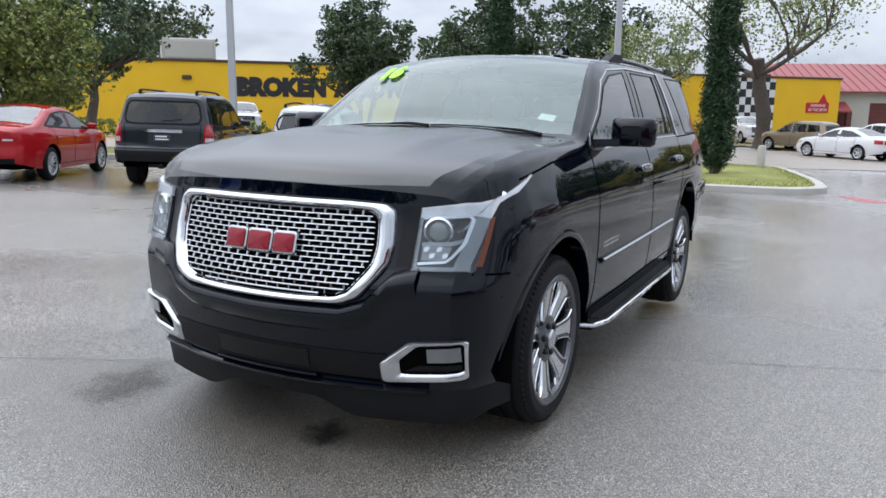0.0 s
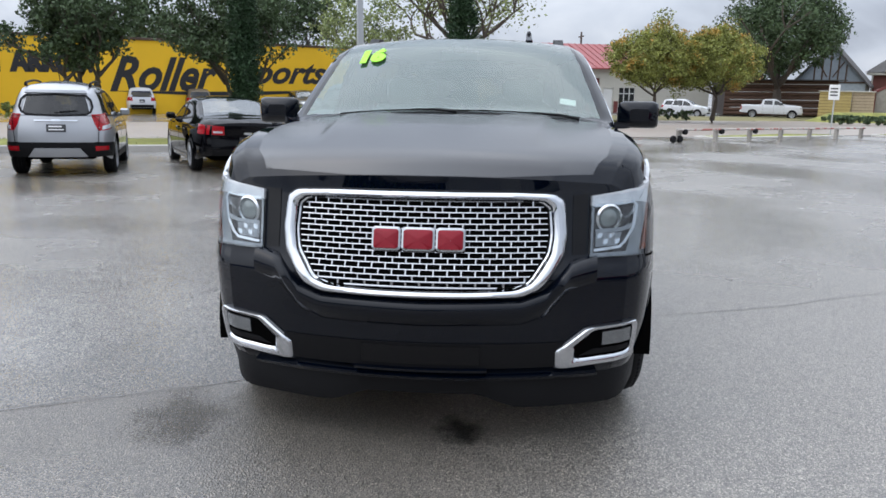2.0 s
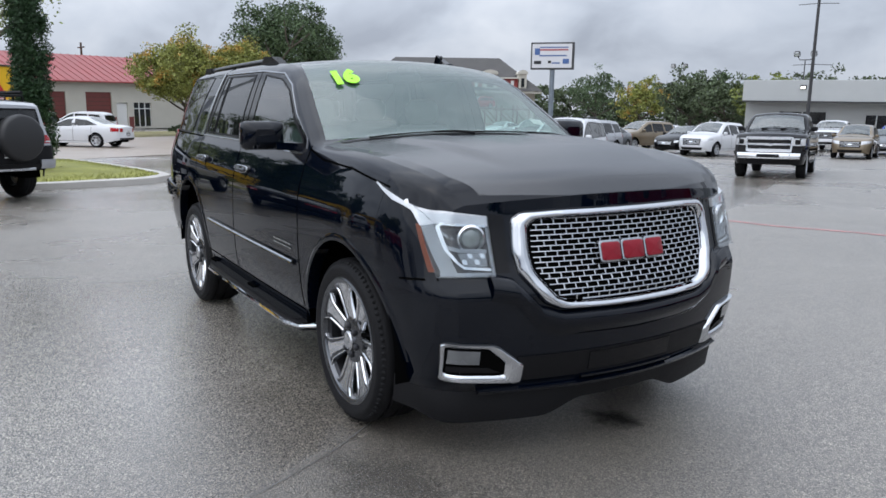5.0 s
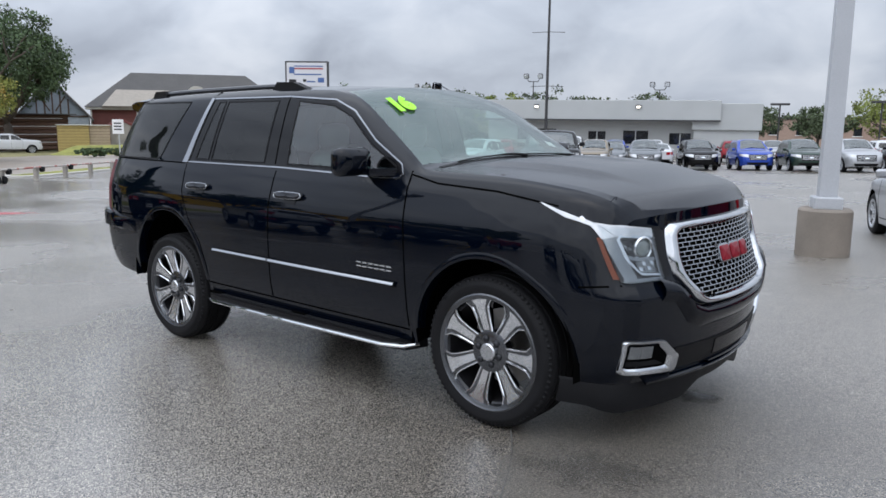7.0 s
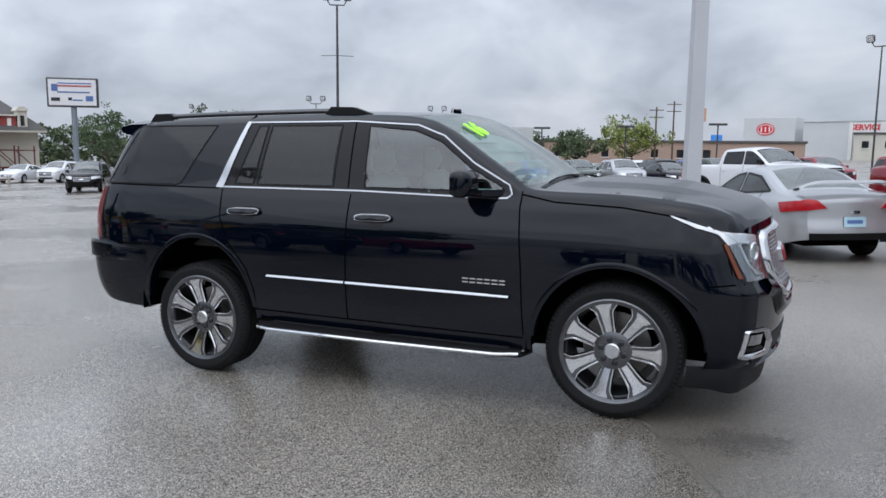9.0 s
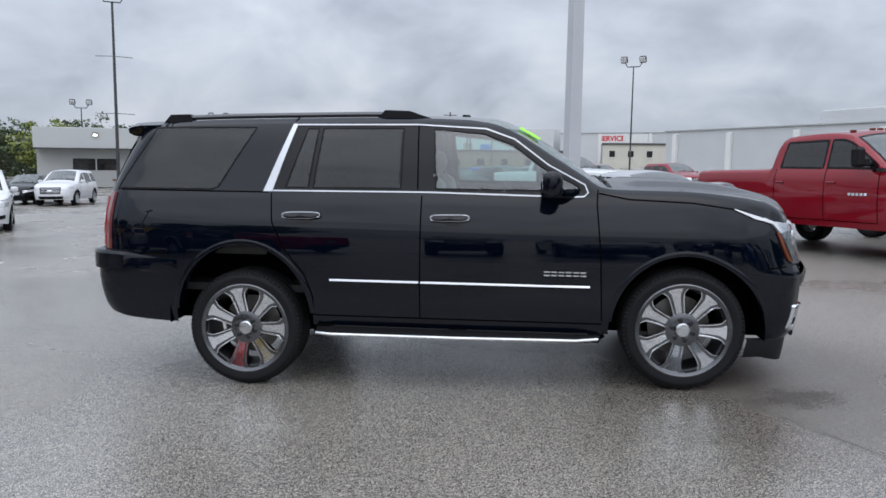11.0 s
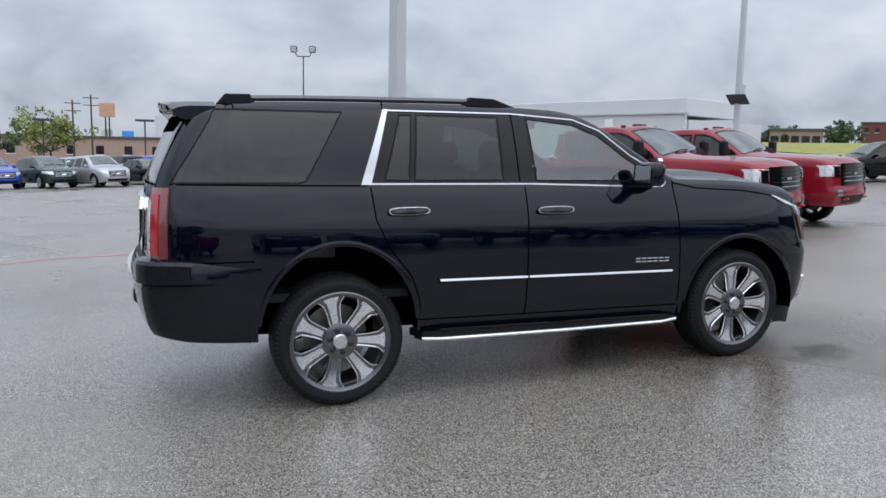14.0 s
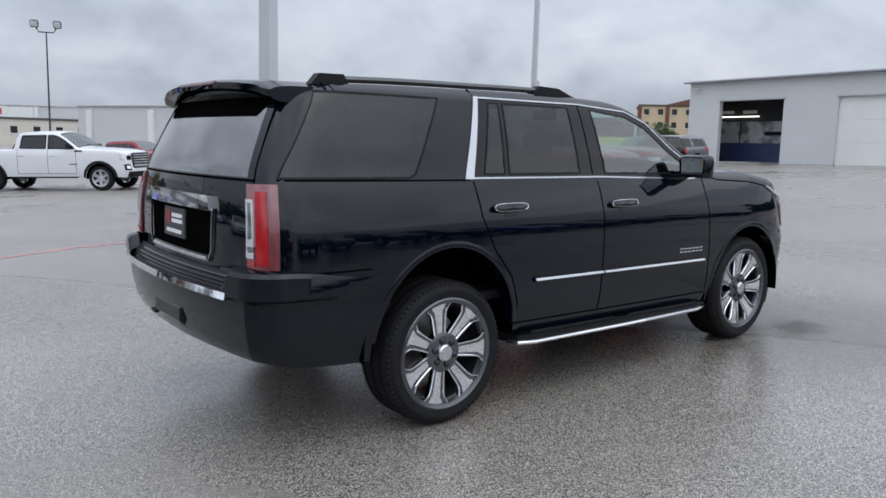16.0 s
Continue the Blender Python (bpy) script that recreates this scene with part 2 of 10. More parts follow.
# ---- mesh building ----
class Geo:
    """Vertices and faces gathered for one mesh."""

    def __init__(self):
        self.v, self.f = [], []

    def add(self, verts, faces):
        k = len(self.v)
        self.v += [tuple(p) for p in verts]
        self.f += [tuple(i + k for i in q) for q in faces]
        return self

    def box(self, c, size, bev=0.0, m=None):
        """A box with chamfered edges, turned by the matrix m about its middle."""
        hx, hy, hz = (s / 2 for s in size)
        b = min(bev, 0.45 * min(size)) if bev else 0.0
        vs, fs = [], []
        if not b:
            vs = [(x, y, z) for x in (-hx, hx) for y in (-hy, hy) for z in (-hz, hz)]
            fs = [(0, 1, 3, 2), (4, 6, 7, 5), (0, 4, 5, 1), (2, 3, 7, 6), (0, 2, 6, 4), (1, 5, 7, 3)]
        else:
            ix = {}
            for sx in (-1, 1):
                for sy in (-1, 1):
                    for sz in (-1, 1):
                        for a in range(3):
                            r = [b, b, b]
                            r[a] = 0
                            ix[sx, sy, sz, a] = len(vs)
                            vs.append((sx * (hx - r[0]), sy * (hy - r[1]), sz * (hz - r[2])))
            o = (-1, 1)
            for s in o:
                q = [(s, -1, -1, 0), (s, 1, -1, 0), (s, 1, 1, 0), (s, -1, 1, 0)]
                fs.append([ix[k] for k in (q if s > 0 else q[::-1])])
                q = [(-1, s, -1, 1), (-1, s, 1, 1), (1, s, 1, 1), (1, s, -1, 1)]
                fs.append([ix[k] for k in (q if s > 0 else q[::-1])])
                q = [(-1, -1, s, 2), (1, -1, s, 2), (1, 1, s, 2), (-1, 1, s, 2)]
                fs.append([ix[k] for k in (q if s > 0 else q[::-1])])
                for t in o:
                    q = [ix[s, t, -1, 0], ix[s, t, -1, 1], ix[s, t, 1, 1], ix[s, t, 1, 0]]
                    fs.append(q if s * t > 0 else q[::-1])
                    q = [ix[s, -1, t, 0], ix[s, 1, t, 0], ix[s, 1, t, 2], ix[s, -1, t, 2]]
                    fs.append(q if s * t > 0 else q[::-1])
                    q = [ix[-1, s, t, 1], ix[-1, s, t, 2], ix[1, s, t, 2], ix[1, s, t, 1]]
                    fs.append(q if s * t > 0 else q[::-1])
                    for u in o:
                        q = [ix[s, t, u, 0], ix[s, t, u, 1], ix[s, t, u, 2]]
                        fs.append(q if s * t * u > 0 else q[::-1])
        c = Vector(c)
        if m is not None:
            vs = [m @ Vector(p) for p in vs]
        return self.add([Vector(p) + c for p in vs], fs)

    def tube(self, path, r, n=8, caps=True, flat=1.0):
        """A round bar along a path; r may be one radius a point. flat squeezes it in height."""
        pts = [Vector(p) for p in path]
        rs = r if isinstance(r, (list, tuple)) else [r] * len(pts)
        vs, fs = [], []
        for i, p in enumerate(pts):
            d = (pts[min(i + 1, len(pts) - 1)] - pts[max(i - 1, 0)]).normalized()
            a = d.cross(Vector((0, 0, 1)))
            a = a.normalized() if a.length > 1e-3 else Vector((1, 0, 0))
            b = a.cross(d).normalized()
            for k in range(n):
                w = 2 * math.pi * k / n
                vs.append(p + rs[i] * (a * math.cos(w) + flat * b * math.sin(w)))
        for i in range(len(pts) - 1):
            for k in range(n):
                fs.append((i * n + k, i * n + (k + 1) % n, (i + 1) * n + (k + 1) % n, (i + 1) * n + k))
        if caps:
            fs += [tuple(range(n))[::-1], tuple((len(pts) - 1) * n + k for k in range(n))]
        return self.add(vs, fs)

    def lathe(self, prof, n=32, m=None, closed=False):
        """A profile of (radius, along) turned about the y axis."""
        vs, fs = [], []
        for r, y in prof:
            for k in range(n):
                w = 2 * math.pi * k / n
                vs.append((r * math.cos(w), y, r * math.sin(w)))
        last = len(prof) if closed else len(prof) - 1
        for i in range(last):
            j = (i + 1) % len(prof)
            for k in range(n):
                fs.append((i * n + k, i * n + (k + 1) % n, j * n + (k + 1) % n, j * n + k))
        if m is not None:
            vs = [m @ Vector(p) for p in vs]
        return self.add(vs, fs)

    def prism(self, poly, lo, hi):
        """An outline of (x, y) raised from z = lo to hi; lo and hi may be functions of x and y."""
        n = len(poly)
        zl = lo if callable(lo) else (lambda x, y: lo)
        zh = hi if callable(hi) else (lambda x, y: hi)
        vs = [(x, y, zl(x, y)) for x, y in poly] + [(x, y, zh(x, y)) for x, y in poly]
        fs = [tuple(range(n))[::-1], tuple(range(n, 2 * n))] + [(i, (i + 1) % n, n + (i + 1) % n, n + i) for i in range(n)]
        return self.add(vs, fs)

    def sheet(self, rows):
        """A grid of points, row by row."""
        nr, nc = len(rows), len(rows[0])
        return self.add([p for r in rows for p in r], [(i * nc + j, i * nc + j + 1, (i + 1) * nc + j + 1, (i + 1) * nc + j) for i in range(nr - 1) for j in range(nc - 1)])

    def slab(self, rows, thick):
        """A grid of points with thickness along its own normals, closed round the edge."""
        R = np.array(rows, float)
        du, dv = np.gradient(R, axis=0), np.gradient(R, axis=1)
        nrm = np.cross(du, dv)
        nrm /= np.linalg.norm(nrm, axis=2, keepdims=True) + 1e-9
        top = R + nrm * thick
        nr, nc = R.shape[:2]
        k = nr * nc
        fs = []
        for i in range(nr - 1):
            for j in range(nc - 1):
                a, b, c, d = i * nc + j, i * nc + j + 1, (i + 1) * nc + j + 1, (i + 1) * nc + j
                fs += [(k + a, k + d, k + c, k + b), (a, b, c, d)]
        ring = [j for j in range(nc)] + [i * nc + nc - 1 for i in range(1, nr)] + [(nr - 1) * nc + j for j in range(nc - 2, -1, -1)] + [i * nc for i in range(nr - 2, 0, -1)]
        for a, b in zip(ring, ring[1:] + ring[:1]):
            fs.append((a, k + a, k + b, b))
        return self.add([tuple(p) for p in R.reshape(-1, 3)] + [tuple(p) for p in top.reshape(-1, 3)], fs)

    def mesh(self, name, material, smooth=35):
        me = bpy.data.meshes.new(name)
        me.from_pydata(self.v, [], self.f)
        if material:
            me.materials.append(material)
        me.validate()
        if smooth:
            me.polygons.foreach_set("use_smooth", [True] * len(me.polygons))
            me.set_sharp_from_angle(angle=radians(smooth))
        return me


def part(name, geo, material, parent, label="", smooth=35):
    ob = new(name, geo if isinstance(geo, bpy.types.Mesh) else geo.mesh(name, material, smooth))
    ob.parent = parent
    return tagged(ob, label)


def thing(name, m, label, category, group="", kind=""):
    ob = new(name)
    ob.empty_display_size = 0.2
    ob.matrix_basis = m
    return tagged(ob, label, category, group, kind)


def single(name, geo, material, label, category="", group="", kind="", m=None, smooth=35):
    ob = new(name, geo.mesh(name, material, smooth))
    if m is not None:
        ob.matrix_basis = m
    return tagged(ob, label, category, group, kind)


def curve_of(pts):
    """A smooth, overshoot-free curve through (x, value) points."""
    pts = sorted(pts)
    xs, ys = np.array([p[0] for p in pts], float), np.array([p[1] for p in pts], float)
    dx, d = np.diff(xs), np.diff(ys) / np.diff(xs)
    mm = np.zeros(len(xs))
    mm[0], mm[-1] = d[0], d[-1]
    for i in range(1, len(xs) - 1):
        if d[i - 1] * d[i] > 0:
            a, b = 2 * dx[i] + dx[i - 1], dx[i] + 2 * dx[i - 1]
            mm[i] = (a + b) / (a / d[i - 1] + b / d[i])

    def at(x):
        x = min(max(x, xs[0]), xs[-1])
        i = int(min(max(np.searchsorted(xs, x) - 1, 0), len(xs) - 2))
        t = (x - xs[i]) / dx[i]
        return float((1 + 2 * t) * (1 - t) ** 2 * ys[i] + t * (1 - t) ** 2 * dx[i] * mm[i] + t * t * (3 - 2 * t) * ys[i + 1] + t * t * (t - 1) * dx[i] * mm[i + 1])
    return at


def height(x, y):
    """The lie of the ground: a lot that falls gently towards the road."""
    if x <= -15:
        z = -0.435 + 0.018 * (max(x, -110) + 15)
    elif x < 12:
        z = 0.029 * x
    else:
        z = 0.348 + 0.036 * (min(x, 80) - 12)
    return z - (0.015 * min(y, 80) if y > 0 else 0.008 * max(y, -80)) - 0.008


def standing(x, y, az=0.0, lift=0.0):
    """A pose on the ground, turned az degrees, and leaning with the slope."""
    e = 1.2
    nx, ny = (height(x - e, y) - height(x + e, y)) / (2 * e), (height(x, y - e) - height(x, y + e)) / (2 * e)
    up = Vector((nx, ny, 1)).normalized()
    fw = Vector((math.cos(radians(az)), math.sin(radians(az)), 0))
    fw = (fw - up * fw.dot(up)).normalized()
    lf = up.cross(fw)
    z = (height(x, y) + height(x + e, y) + height(x - e, y) + height(x, y + e) + height(x, y - e)) / 5
    return Matrix(((fw.x, lf.x, up.x, x), (fw.y, lf.y, up.y, y), (fw.z, lf.z, up.z, z + lift), (0, 0, 0, 1)))


# ---- ground, road, kerbs ----
def asphalt(name, dark, light, wet):
    """Worn asphalt under a film of rain: stone grain, patches and pools, and painted shade."""
    m = bpy.data.materials.new(name)
    MATS[name] = m
    m.use_nodes = True
    n, l = m.node_tree.nodes, m.node_tree.links
    p = n["Principled BSDF"]
    geo = n.new("ShaderNodeNewGeometry")

    def noise_(scale, detail, rough=0.5):
        q = n.new("ShaderNodeTexNoise")
        q.inputs["Scale"].default_value, q.inputs["Detail"].default_value, q.inputs["Roughness"].default_value = scale, detail, rough
        l.new(geo.outputs["Position"], q.inputs["Vector"])
        return q.outputs["Fac"]

    def ramp(src, a, b):
        q = n.new("ShaderNodeMapRange")
        q.interpolation_type = "SMOOTHSTEP"
        q.inputs[1].default_value, q.inputs[2].default_value = a, b
        l.new(src, q.inputs[0])
        return q.outputs[0]

    def mix(f, a, b):
        q = n.new("ShaderNodeMix")
        q.data_type = "RGBA"
        for i, v in ((0, f), (6, a), (7, b)):
            if isinstance(v, (tuple, float)):
                q.inputs[i].default_value = v
            else:
                l.new(v, q.inputs[i])
        return q.outputs[2]
    vor = n.new("ShaderNodeTexVoronoi")
    vor.inputs["Scale"].default_value = 125
    l.new(geo.outputs["Position"], vor.inputs["Vector"])
    sep = n.new("ShaderNodeSeparateColor")
    l.new(vor.outputs["Color"], sep.inputs[0])
    stones = ramp(sep.outputs[0], 0.30, 1.0)
    chips = n.new("ShaderNodeTexVoronoi")
    chips.inputs["Scale"].default_value = 210
    l.new(geo.outputs["Position"], chips.inputs["Vector"])
    chip_sep = n.new("ShaderNodeSeparateColor")
    l.new(chips.outputs["Color"], chip_sep.inputs[0])
    pale, pits = ramp(chip_sep.outputs[0], 0.80, 0.98), ramp(chip_sep.outputs[1], 0.62, 0.95)
    patches = ramp(noise_(0.35, 4), 0.38, 0.62)
    col = mix(patches, (*dark, 1), (*light, 1))
    col = mix(stones, col, (light[0] * 1.7, light[1] * 1.65, light[2] * 1.55, 1))
    col = mix(pits, col, (dark[0] * 0.30, dark[1] * 0.29, dark[2] * 0.28, 1))
    col = mix(pale, col, (light[0] * 2.8, light[1] * 2.7, light[2] * 2.5, 1))
    col = mix(ramp(noise_(150, 2), 0.48, 0.34), col, (dark[0] * 0.22, dark[1] * 0.22, dark[2] * 0.22, 1))
    # the SUV's shade, painted into the colour as a noise-edged dark area at its nose
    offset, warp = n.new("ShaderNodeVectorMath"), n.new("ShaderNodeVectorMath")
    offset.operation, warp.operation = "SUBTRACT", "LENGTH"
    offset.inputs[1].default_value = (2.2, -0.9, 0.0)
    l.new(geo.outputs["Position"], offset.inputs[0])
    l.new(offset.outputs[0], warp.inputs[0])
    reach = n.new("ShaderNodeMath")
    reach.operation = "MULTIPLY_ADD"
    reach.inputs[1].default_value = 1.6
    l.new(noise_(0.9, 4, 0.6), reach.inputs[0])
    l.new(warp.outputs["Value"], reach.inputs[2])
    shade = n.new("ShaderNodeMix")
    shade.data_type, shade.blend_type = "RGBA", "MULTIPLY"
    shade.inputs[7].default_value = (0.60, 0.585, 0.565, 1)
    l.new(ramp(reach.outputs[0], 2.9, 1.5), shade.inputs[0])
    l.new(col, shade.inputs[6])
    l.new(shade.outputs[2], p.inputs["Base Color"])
    # beyond the seam the surface is smoother and holds more water
    dot = n.new("ShaderNodeVectorMath")
    dot.operation = "DOT_PRODUCT"
    dot.inputs[1].default_value = (0.865, 0.503, 0.0)
    l.new(geo.outputs["Position"], dot.inputs[0])
    coarse = ramp(dot.outputs["Value"], 0.82, 0.92)
    wetness = n.new("ShaderNodeMath")
    wetness.operation = "MULTIPLY_ADD"
    l.new(coarse, wetness.inputs[0])
    wetness.inputs[1].default_value = -0.10
    l.new(noise_(0.22, 5, 0.55), wetness.inputs[2])
    pools = ramp(wetness.outputs[0], 0.36, 0.62)
    rg = n.new("ShaderNodeMapRange")
    rg.inputs[3].default_value, rg.inputs[4].default_value = wet
    l.new(pools, rg.inputs[0])
    l.new(rg.outputs[0], p.inputs["Roughness"])
    bp = n.new("ShaderNodeBump")
    bp.inputs["Distance"].default_value = 0.005
    st = n.new("ShaderNodeMapRange")
    st.inputs[3].default_value, st.inputs[4].default_value = 0.62, 0.20
    l.new(pools, st.inputs[0])
    l.new(st.outputs[0], bp.inputs["Strength"])
    l.new(vor.outputs["Distance"], bp.inputs["Height"])
    l.new(bp.outputs[0], p.inputs["Normal"])
    p.inputs["Specular IOR Level"].default_value = 1.0
    p.inputs["IOR"].default_value = 1.56
    return m


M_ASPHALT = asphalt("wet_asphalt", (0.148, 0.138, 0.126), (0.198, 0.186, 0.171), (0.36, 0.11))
M_ROAD = mat("wet_concrete_road", (0.29, 0.245, 0.205), 0.4, vary=0.12, scale=0.5, grain=0.06, grain_scale=30, bump=0.15, bump_scale=60, rough_vary=0.15)
M_CONC = mat("concrete", (0.46, 0.44, 0.41), 0.75, vary=0.14, scale=1.5, grain=0.06, grain_scale=40, bump=0.25, bump_scale=60)
M_GRASS = mat("grass_soil", (0.23, 0.235, 0.06), 0.95, vary=0.3, scale=1.2, grain=0.3, grain_scale=40, bump=0.4, bump_scale=50)
M_BLADE = mat("grass_blades", (0.27, 0.28, 0.075), 0.8, vary=0.25, scale=0.8, grain=0.0, island=0.3)

ticks = sorted({*range(-60, 61, 2), *range(-120, 121, 10), -15, 0, 12, 80, -80, -110, 110, -200, 200, -400, 400, -900, 900, -2500, 2500})
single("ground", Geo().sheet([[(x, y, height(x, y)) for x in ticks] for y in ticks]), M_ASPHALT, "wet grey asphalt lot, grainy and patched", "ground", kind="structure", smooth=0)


def along(line, n):
    pts = np.array(line, float)
    s = np.concatenate([[0], np.cumsum(np.hypot(*np.diff(pts, axis=0).T))])
    u = np.linspace(0, s[-1], n)
    return list(zip(np.interp(u, s, pts[:, 0]), np.interp(u, s, pts[:, 1])))


near_edge = along([(-6, -60), (-15.5, -22), (-24.0, -1), (-33.5, 13), (-52, 37), (-85, 70)], 90)
far_edge = along([(-9, -64), (-19.6, -31.2), (-27.6, -22.6), (-42, -1), (-55, 11), (-70, 31), (-103, 62)], 90)
rows = [[(a[0] + (b[0] - a[0]) * k / 16, a[1] + (b[1] - a[1]) * k / 16, height(a[0] + (b[0] - a[0]) * k / 16, a[1] + (b[1] - a[1]) * k / 16) + 0.012) for k in range(17)] for a, b in zip(near_edge, far_edge)]
single("road", Geo().sheet(rows), M_ROAD, "wet pale concrete road beyond the lot", "road", kind="structure")


def rounded(poly, k=6, cut=0.3):
    out = []
    n = len(poly)
    for i in range(n):
        p0, p1, p2 = Vector(poly[i - 1]), Vector(poly[i]), Vector(poly[(i + 1) % n])
        a, b = p1 + (p0 - p1) * cut, p1 + (p2 - p1) * cut
        for j in range(k + 1):
            t = j / k
            out.append(tuple((1 - t) ** 2 * a + 2 * t * (1 - t) * p1 + t * t * b))
    return out


def inset(poly, d):
    c = Vector((sum(p[0] for p in poly) / len(poly), sum(p[1] for p in poly) / len(poly)))
    out = []
    n = len(poly)
    for i in range(n):
        p0, p1, p2 = Vector(poly[i - 1]), Vector(poly[i]), Vector(poly[(i + 1) % n])
        t = (p2 - p0).normalized()
        nn = Vector((-t.y, t.x))
        if nn.dot(c - p1) < 0:
            nn = -nn
        out.append(tuple(p1 + nn * d))
    return out


def island(poly, label, seed, blades=2500, rise=0.15):
    """A kerbed bed of grass."""
    ins = inset(poly, 0.26)
    g = Geo()
    n = len(poly)
    vs = []
    for p, q in zip(poly, ins):
        vs += [(*p, height(*p) - 0.05), (*p, height(*p) + rise - 0.02), (p[0] + (q[0] - p[0]) * 0.15, p[1] + (q[1] - p[1]) * 0.15, height(*p) + rise), (*q, height(*q) + rise), (*q, height(*q) + rise - 0.06)]
    fs = [(5 * i + k, 5 * ((i + 1) % n) + k, 5 * ((i + 1) % n) + k + 1, 5 * i + k + 1) for i in range(n) for k in range(4)]
    single("kerb", g.add(vs, fs), M_CONC, label, "kerb", kind="structure")
    cx, cy = sum(p[0] for p in ins) / n, sum(p[1] for p in ins) / n
    ring = lambda t: [(cx + (p[0] - cx) * t, cy + (p[1] - cy) * t) for p in ins]
    rows = [[(*p, height(*p) + rise - 0.02 + 0.10 * (1 - t)) for p in ring(t)] for t in (1.0, 0.7, 0.35, 0.02)]
    bed = Geo().sheet([r + r[:1] for r in rows])
    single("grass_bed", bed, M_GRASS, "yellow-green lawn inside a concrete kerb", "lawn", kind="structure")
    rnd = random.Random(seed)
    gb = Geo()
    arr = np.array(ins)
    lo, hi = arr.min(0), arr.max(0)
    made = 0
    while made < blades:
        x, y = rnd.uniform(lo[0], hi[0]), rnd.uniform(lo[1], hi[1])
        if not in_poly(ins, x, y):
            continue
        made += 1
        z = height(x, y) + rise - 0.02
        a, hh = rnd.uniform(0, 6.28), rnd.uniform(0.0, 0.03)
        w = 0.012
        gb.add([(x - w * math.cos(a), y - w * math.sin(a), z), (x + w * math.cos(a), y + w * math.sin(a), z), (x + rnd.uniform(-0.04, 0.04), y + rnd.uniform(-0.04, 0.04), z + hh + 0.05)], [(0, 1, 2)])
    single("grass", gb, M_BLADE, "short wet grass blades", "grass", kind="stuff", smooth=0)


def in_poly(poly, x, y):
    hit = False
    for (x0, y0), (x1, y1) in zip(poly, poly[1:] + poly[:1]):
        if (y0 > y) != (y1 > y) and x < (x1 - x0) * (y - y0) / (y1 - y0) + x0:
            hit = not hit
    return hit


ISLAND_END = rounded([(-13.2, -1.7), (-14.0, 0.9), (-15.3, 1.75), (-17.5, 1.5), (-23.2, 0.2), (-23.6, -2.4), (-18.5, -3.0), (-16.0, -2.0)])
island(ISLAND_END, "pale concrete kerb round a grass island", 1, 5000)
ISLAND_ROW = rounded([(-8.2, -21.5), (-11.9, -14.2), (-17.0, -4.3), (-20.0, -4.0), (-20.4, -5.5), (-15.3, -15.5), (-11.5, -23.0)], 5, 0.2)
island(ISLAND_ROW, "pale concrete kerb along the planted strip", 2, 4000)
# verges across the road
verge = along([(-32, -26), (-42.5, -1), (-55.5, 11), (-70.5, 31), (-103, 62)], 60)
verge2 = along([(-42, -32), (-50, -3), (-62, 6), (-76, 24), (-110, 50)], 60)
rows = [[(a[0] + (b[0] - a[0]) * k / 8, a[1] + (b[1] - a[1]) * k / 8, height(a[0] + (b[0] - a[0]) * k / 8, a[1] + (b[1] - a[1]) * k / 8) + (0.02 if 0 < k else -0.02) + 0.08 * (k > 0)) for k in range(9)] for a, b in zip(verge[14:], verge2[14:])]
single("verge", Geo().sheet(rows), mat("worn_verge_grass", (0.19, 0.17, 0.075), 0.95, vary=0.3, scale=0.4, grain=0.25, grain_scale=12, bump=0.3), "worn brownish grass verge", "lawn", kind="structure")

# painted lines, oil and rain patches lying on the asphalt
def stain(name, x, y, rx, ry, turn, material, label, seed, lift=0.004):
    rnd = random.Random(seed)
    pts = []
    ph = [rnd.uniform(0, 6.28) for _ in range(6)]
    for k in range(48):
        a = 2 * math.pi * k / 48
        r = 1 + 0.13 * math.sin(3 * a + ph[0]) + 0.09 * math.sin(5 * a + ph[1]) + 0.07 * math.sin(9 * a + ph[2]) + 0.05 * math.sin(14 * a + ph[3])
        u, v = rx * r * math.cos(a), ry * r * math.sin(a)
        px, py = x + u * math.cos(turn) - v * math.sin(turn), y + u * math.sin(turn) + v * math.cos(turn)
        pts.append((px, py))
    c = (x, y, height(x, y) + lift)
    g = Geo().add([c] + [(*p, height(*p) + lift) for p in pts], [(0, k + 1, (k + 1) % 48 + 1) for k in range(48)])
    return single(name, g, material, label, "stain", kind="structure")


# ---- buildings ----
M_YELLOW = mat("yellow_painted_brick", (0.80, 0.47, 0.012), 0.7, vary=0.06, scale=0.6, grain=0.03, bump=0.15, bump_scale=20)
M_MURAL = mat("black_mural_paint", (0.018, 0.018, 0.02), 0.7, vary=0.1)
M_BROWNTRIM = mat("dark_brown_coping", (0.06, 0.035, 0.02), 0.6, vary=0.15)
M_WHITEPAINT = mat("white_wall_paint", (0.68, 0.68, 0.66), 0.7, vary=0.05, scale=0.7)
M_CREAM = mat("cream_metal_siding", (0.50, 0.48, 0.42), 0.6, vary=0.06, scale=0.6)
M_REDROOF = mat("red_metal_roof", (0.28, 0.055, 0.055), 0.45, vary=0.1, scale=0.5)
M_BRICK = mat("dark_red_brick", (0.13, 0.045, 0.038), 0.85, vary=0.15, scale=1.0, grain=0.12, grain_scale=14)
M_SHINGLE = mat("grey_shingles", (0.075, 0.072, 0.07), 0.85, vary=0.15, scale=0.8, grain=0.15, grain_scale=10)
M_GREYSIDE = mat("grey_metal_siding", (0.42, 0.435, 0.435), 0.55, vary=0.05, scale=0.4)
M_GREYDARK = mat("grey_wall_band", (0.36, 0.37, 0.368), 0.6, vary=0.05, scale=0.4)
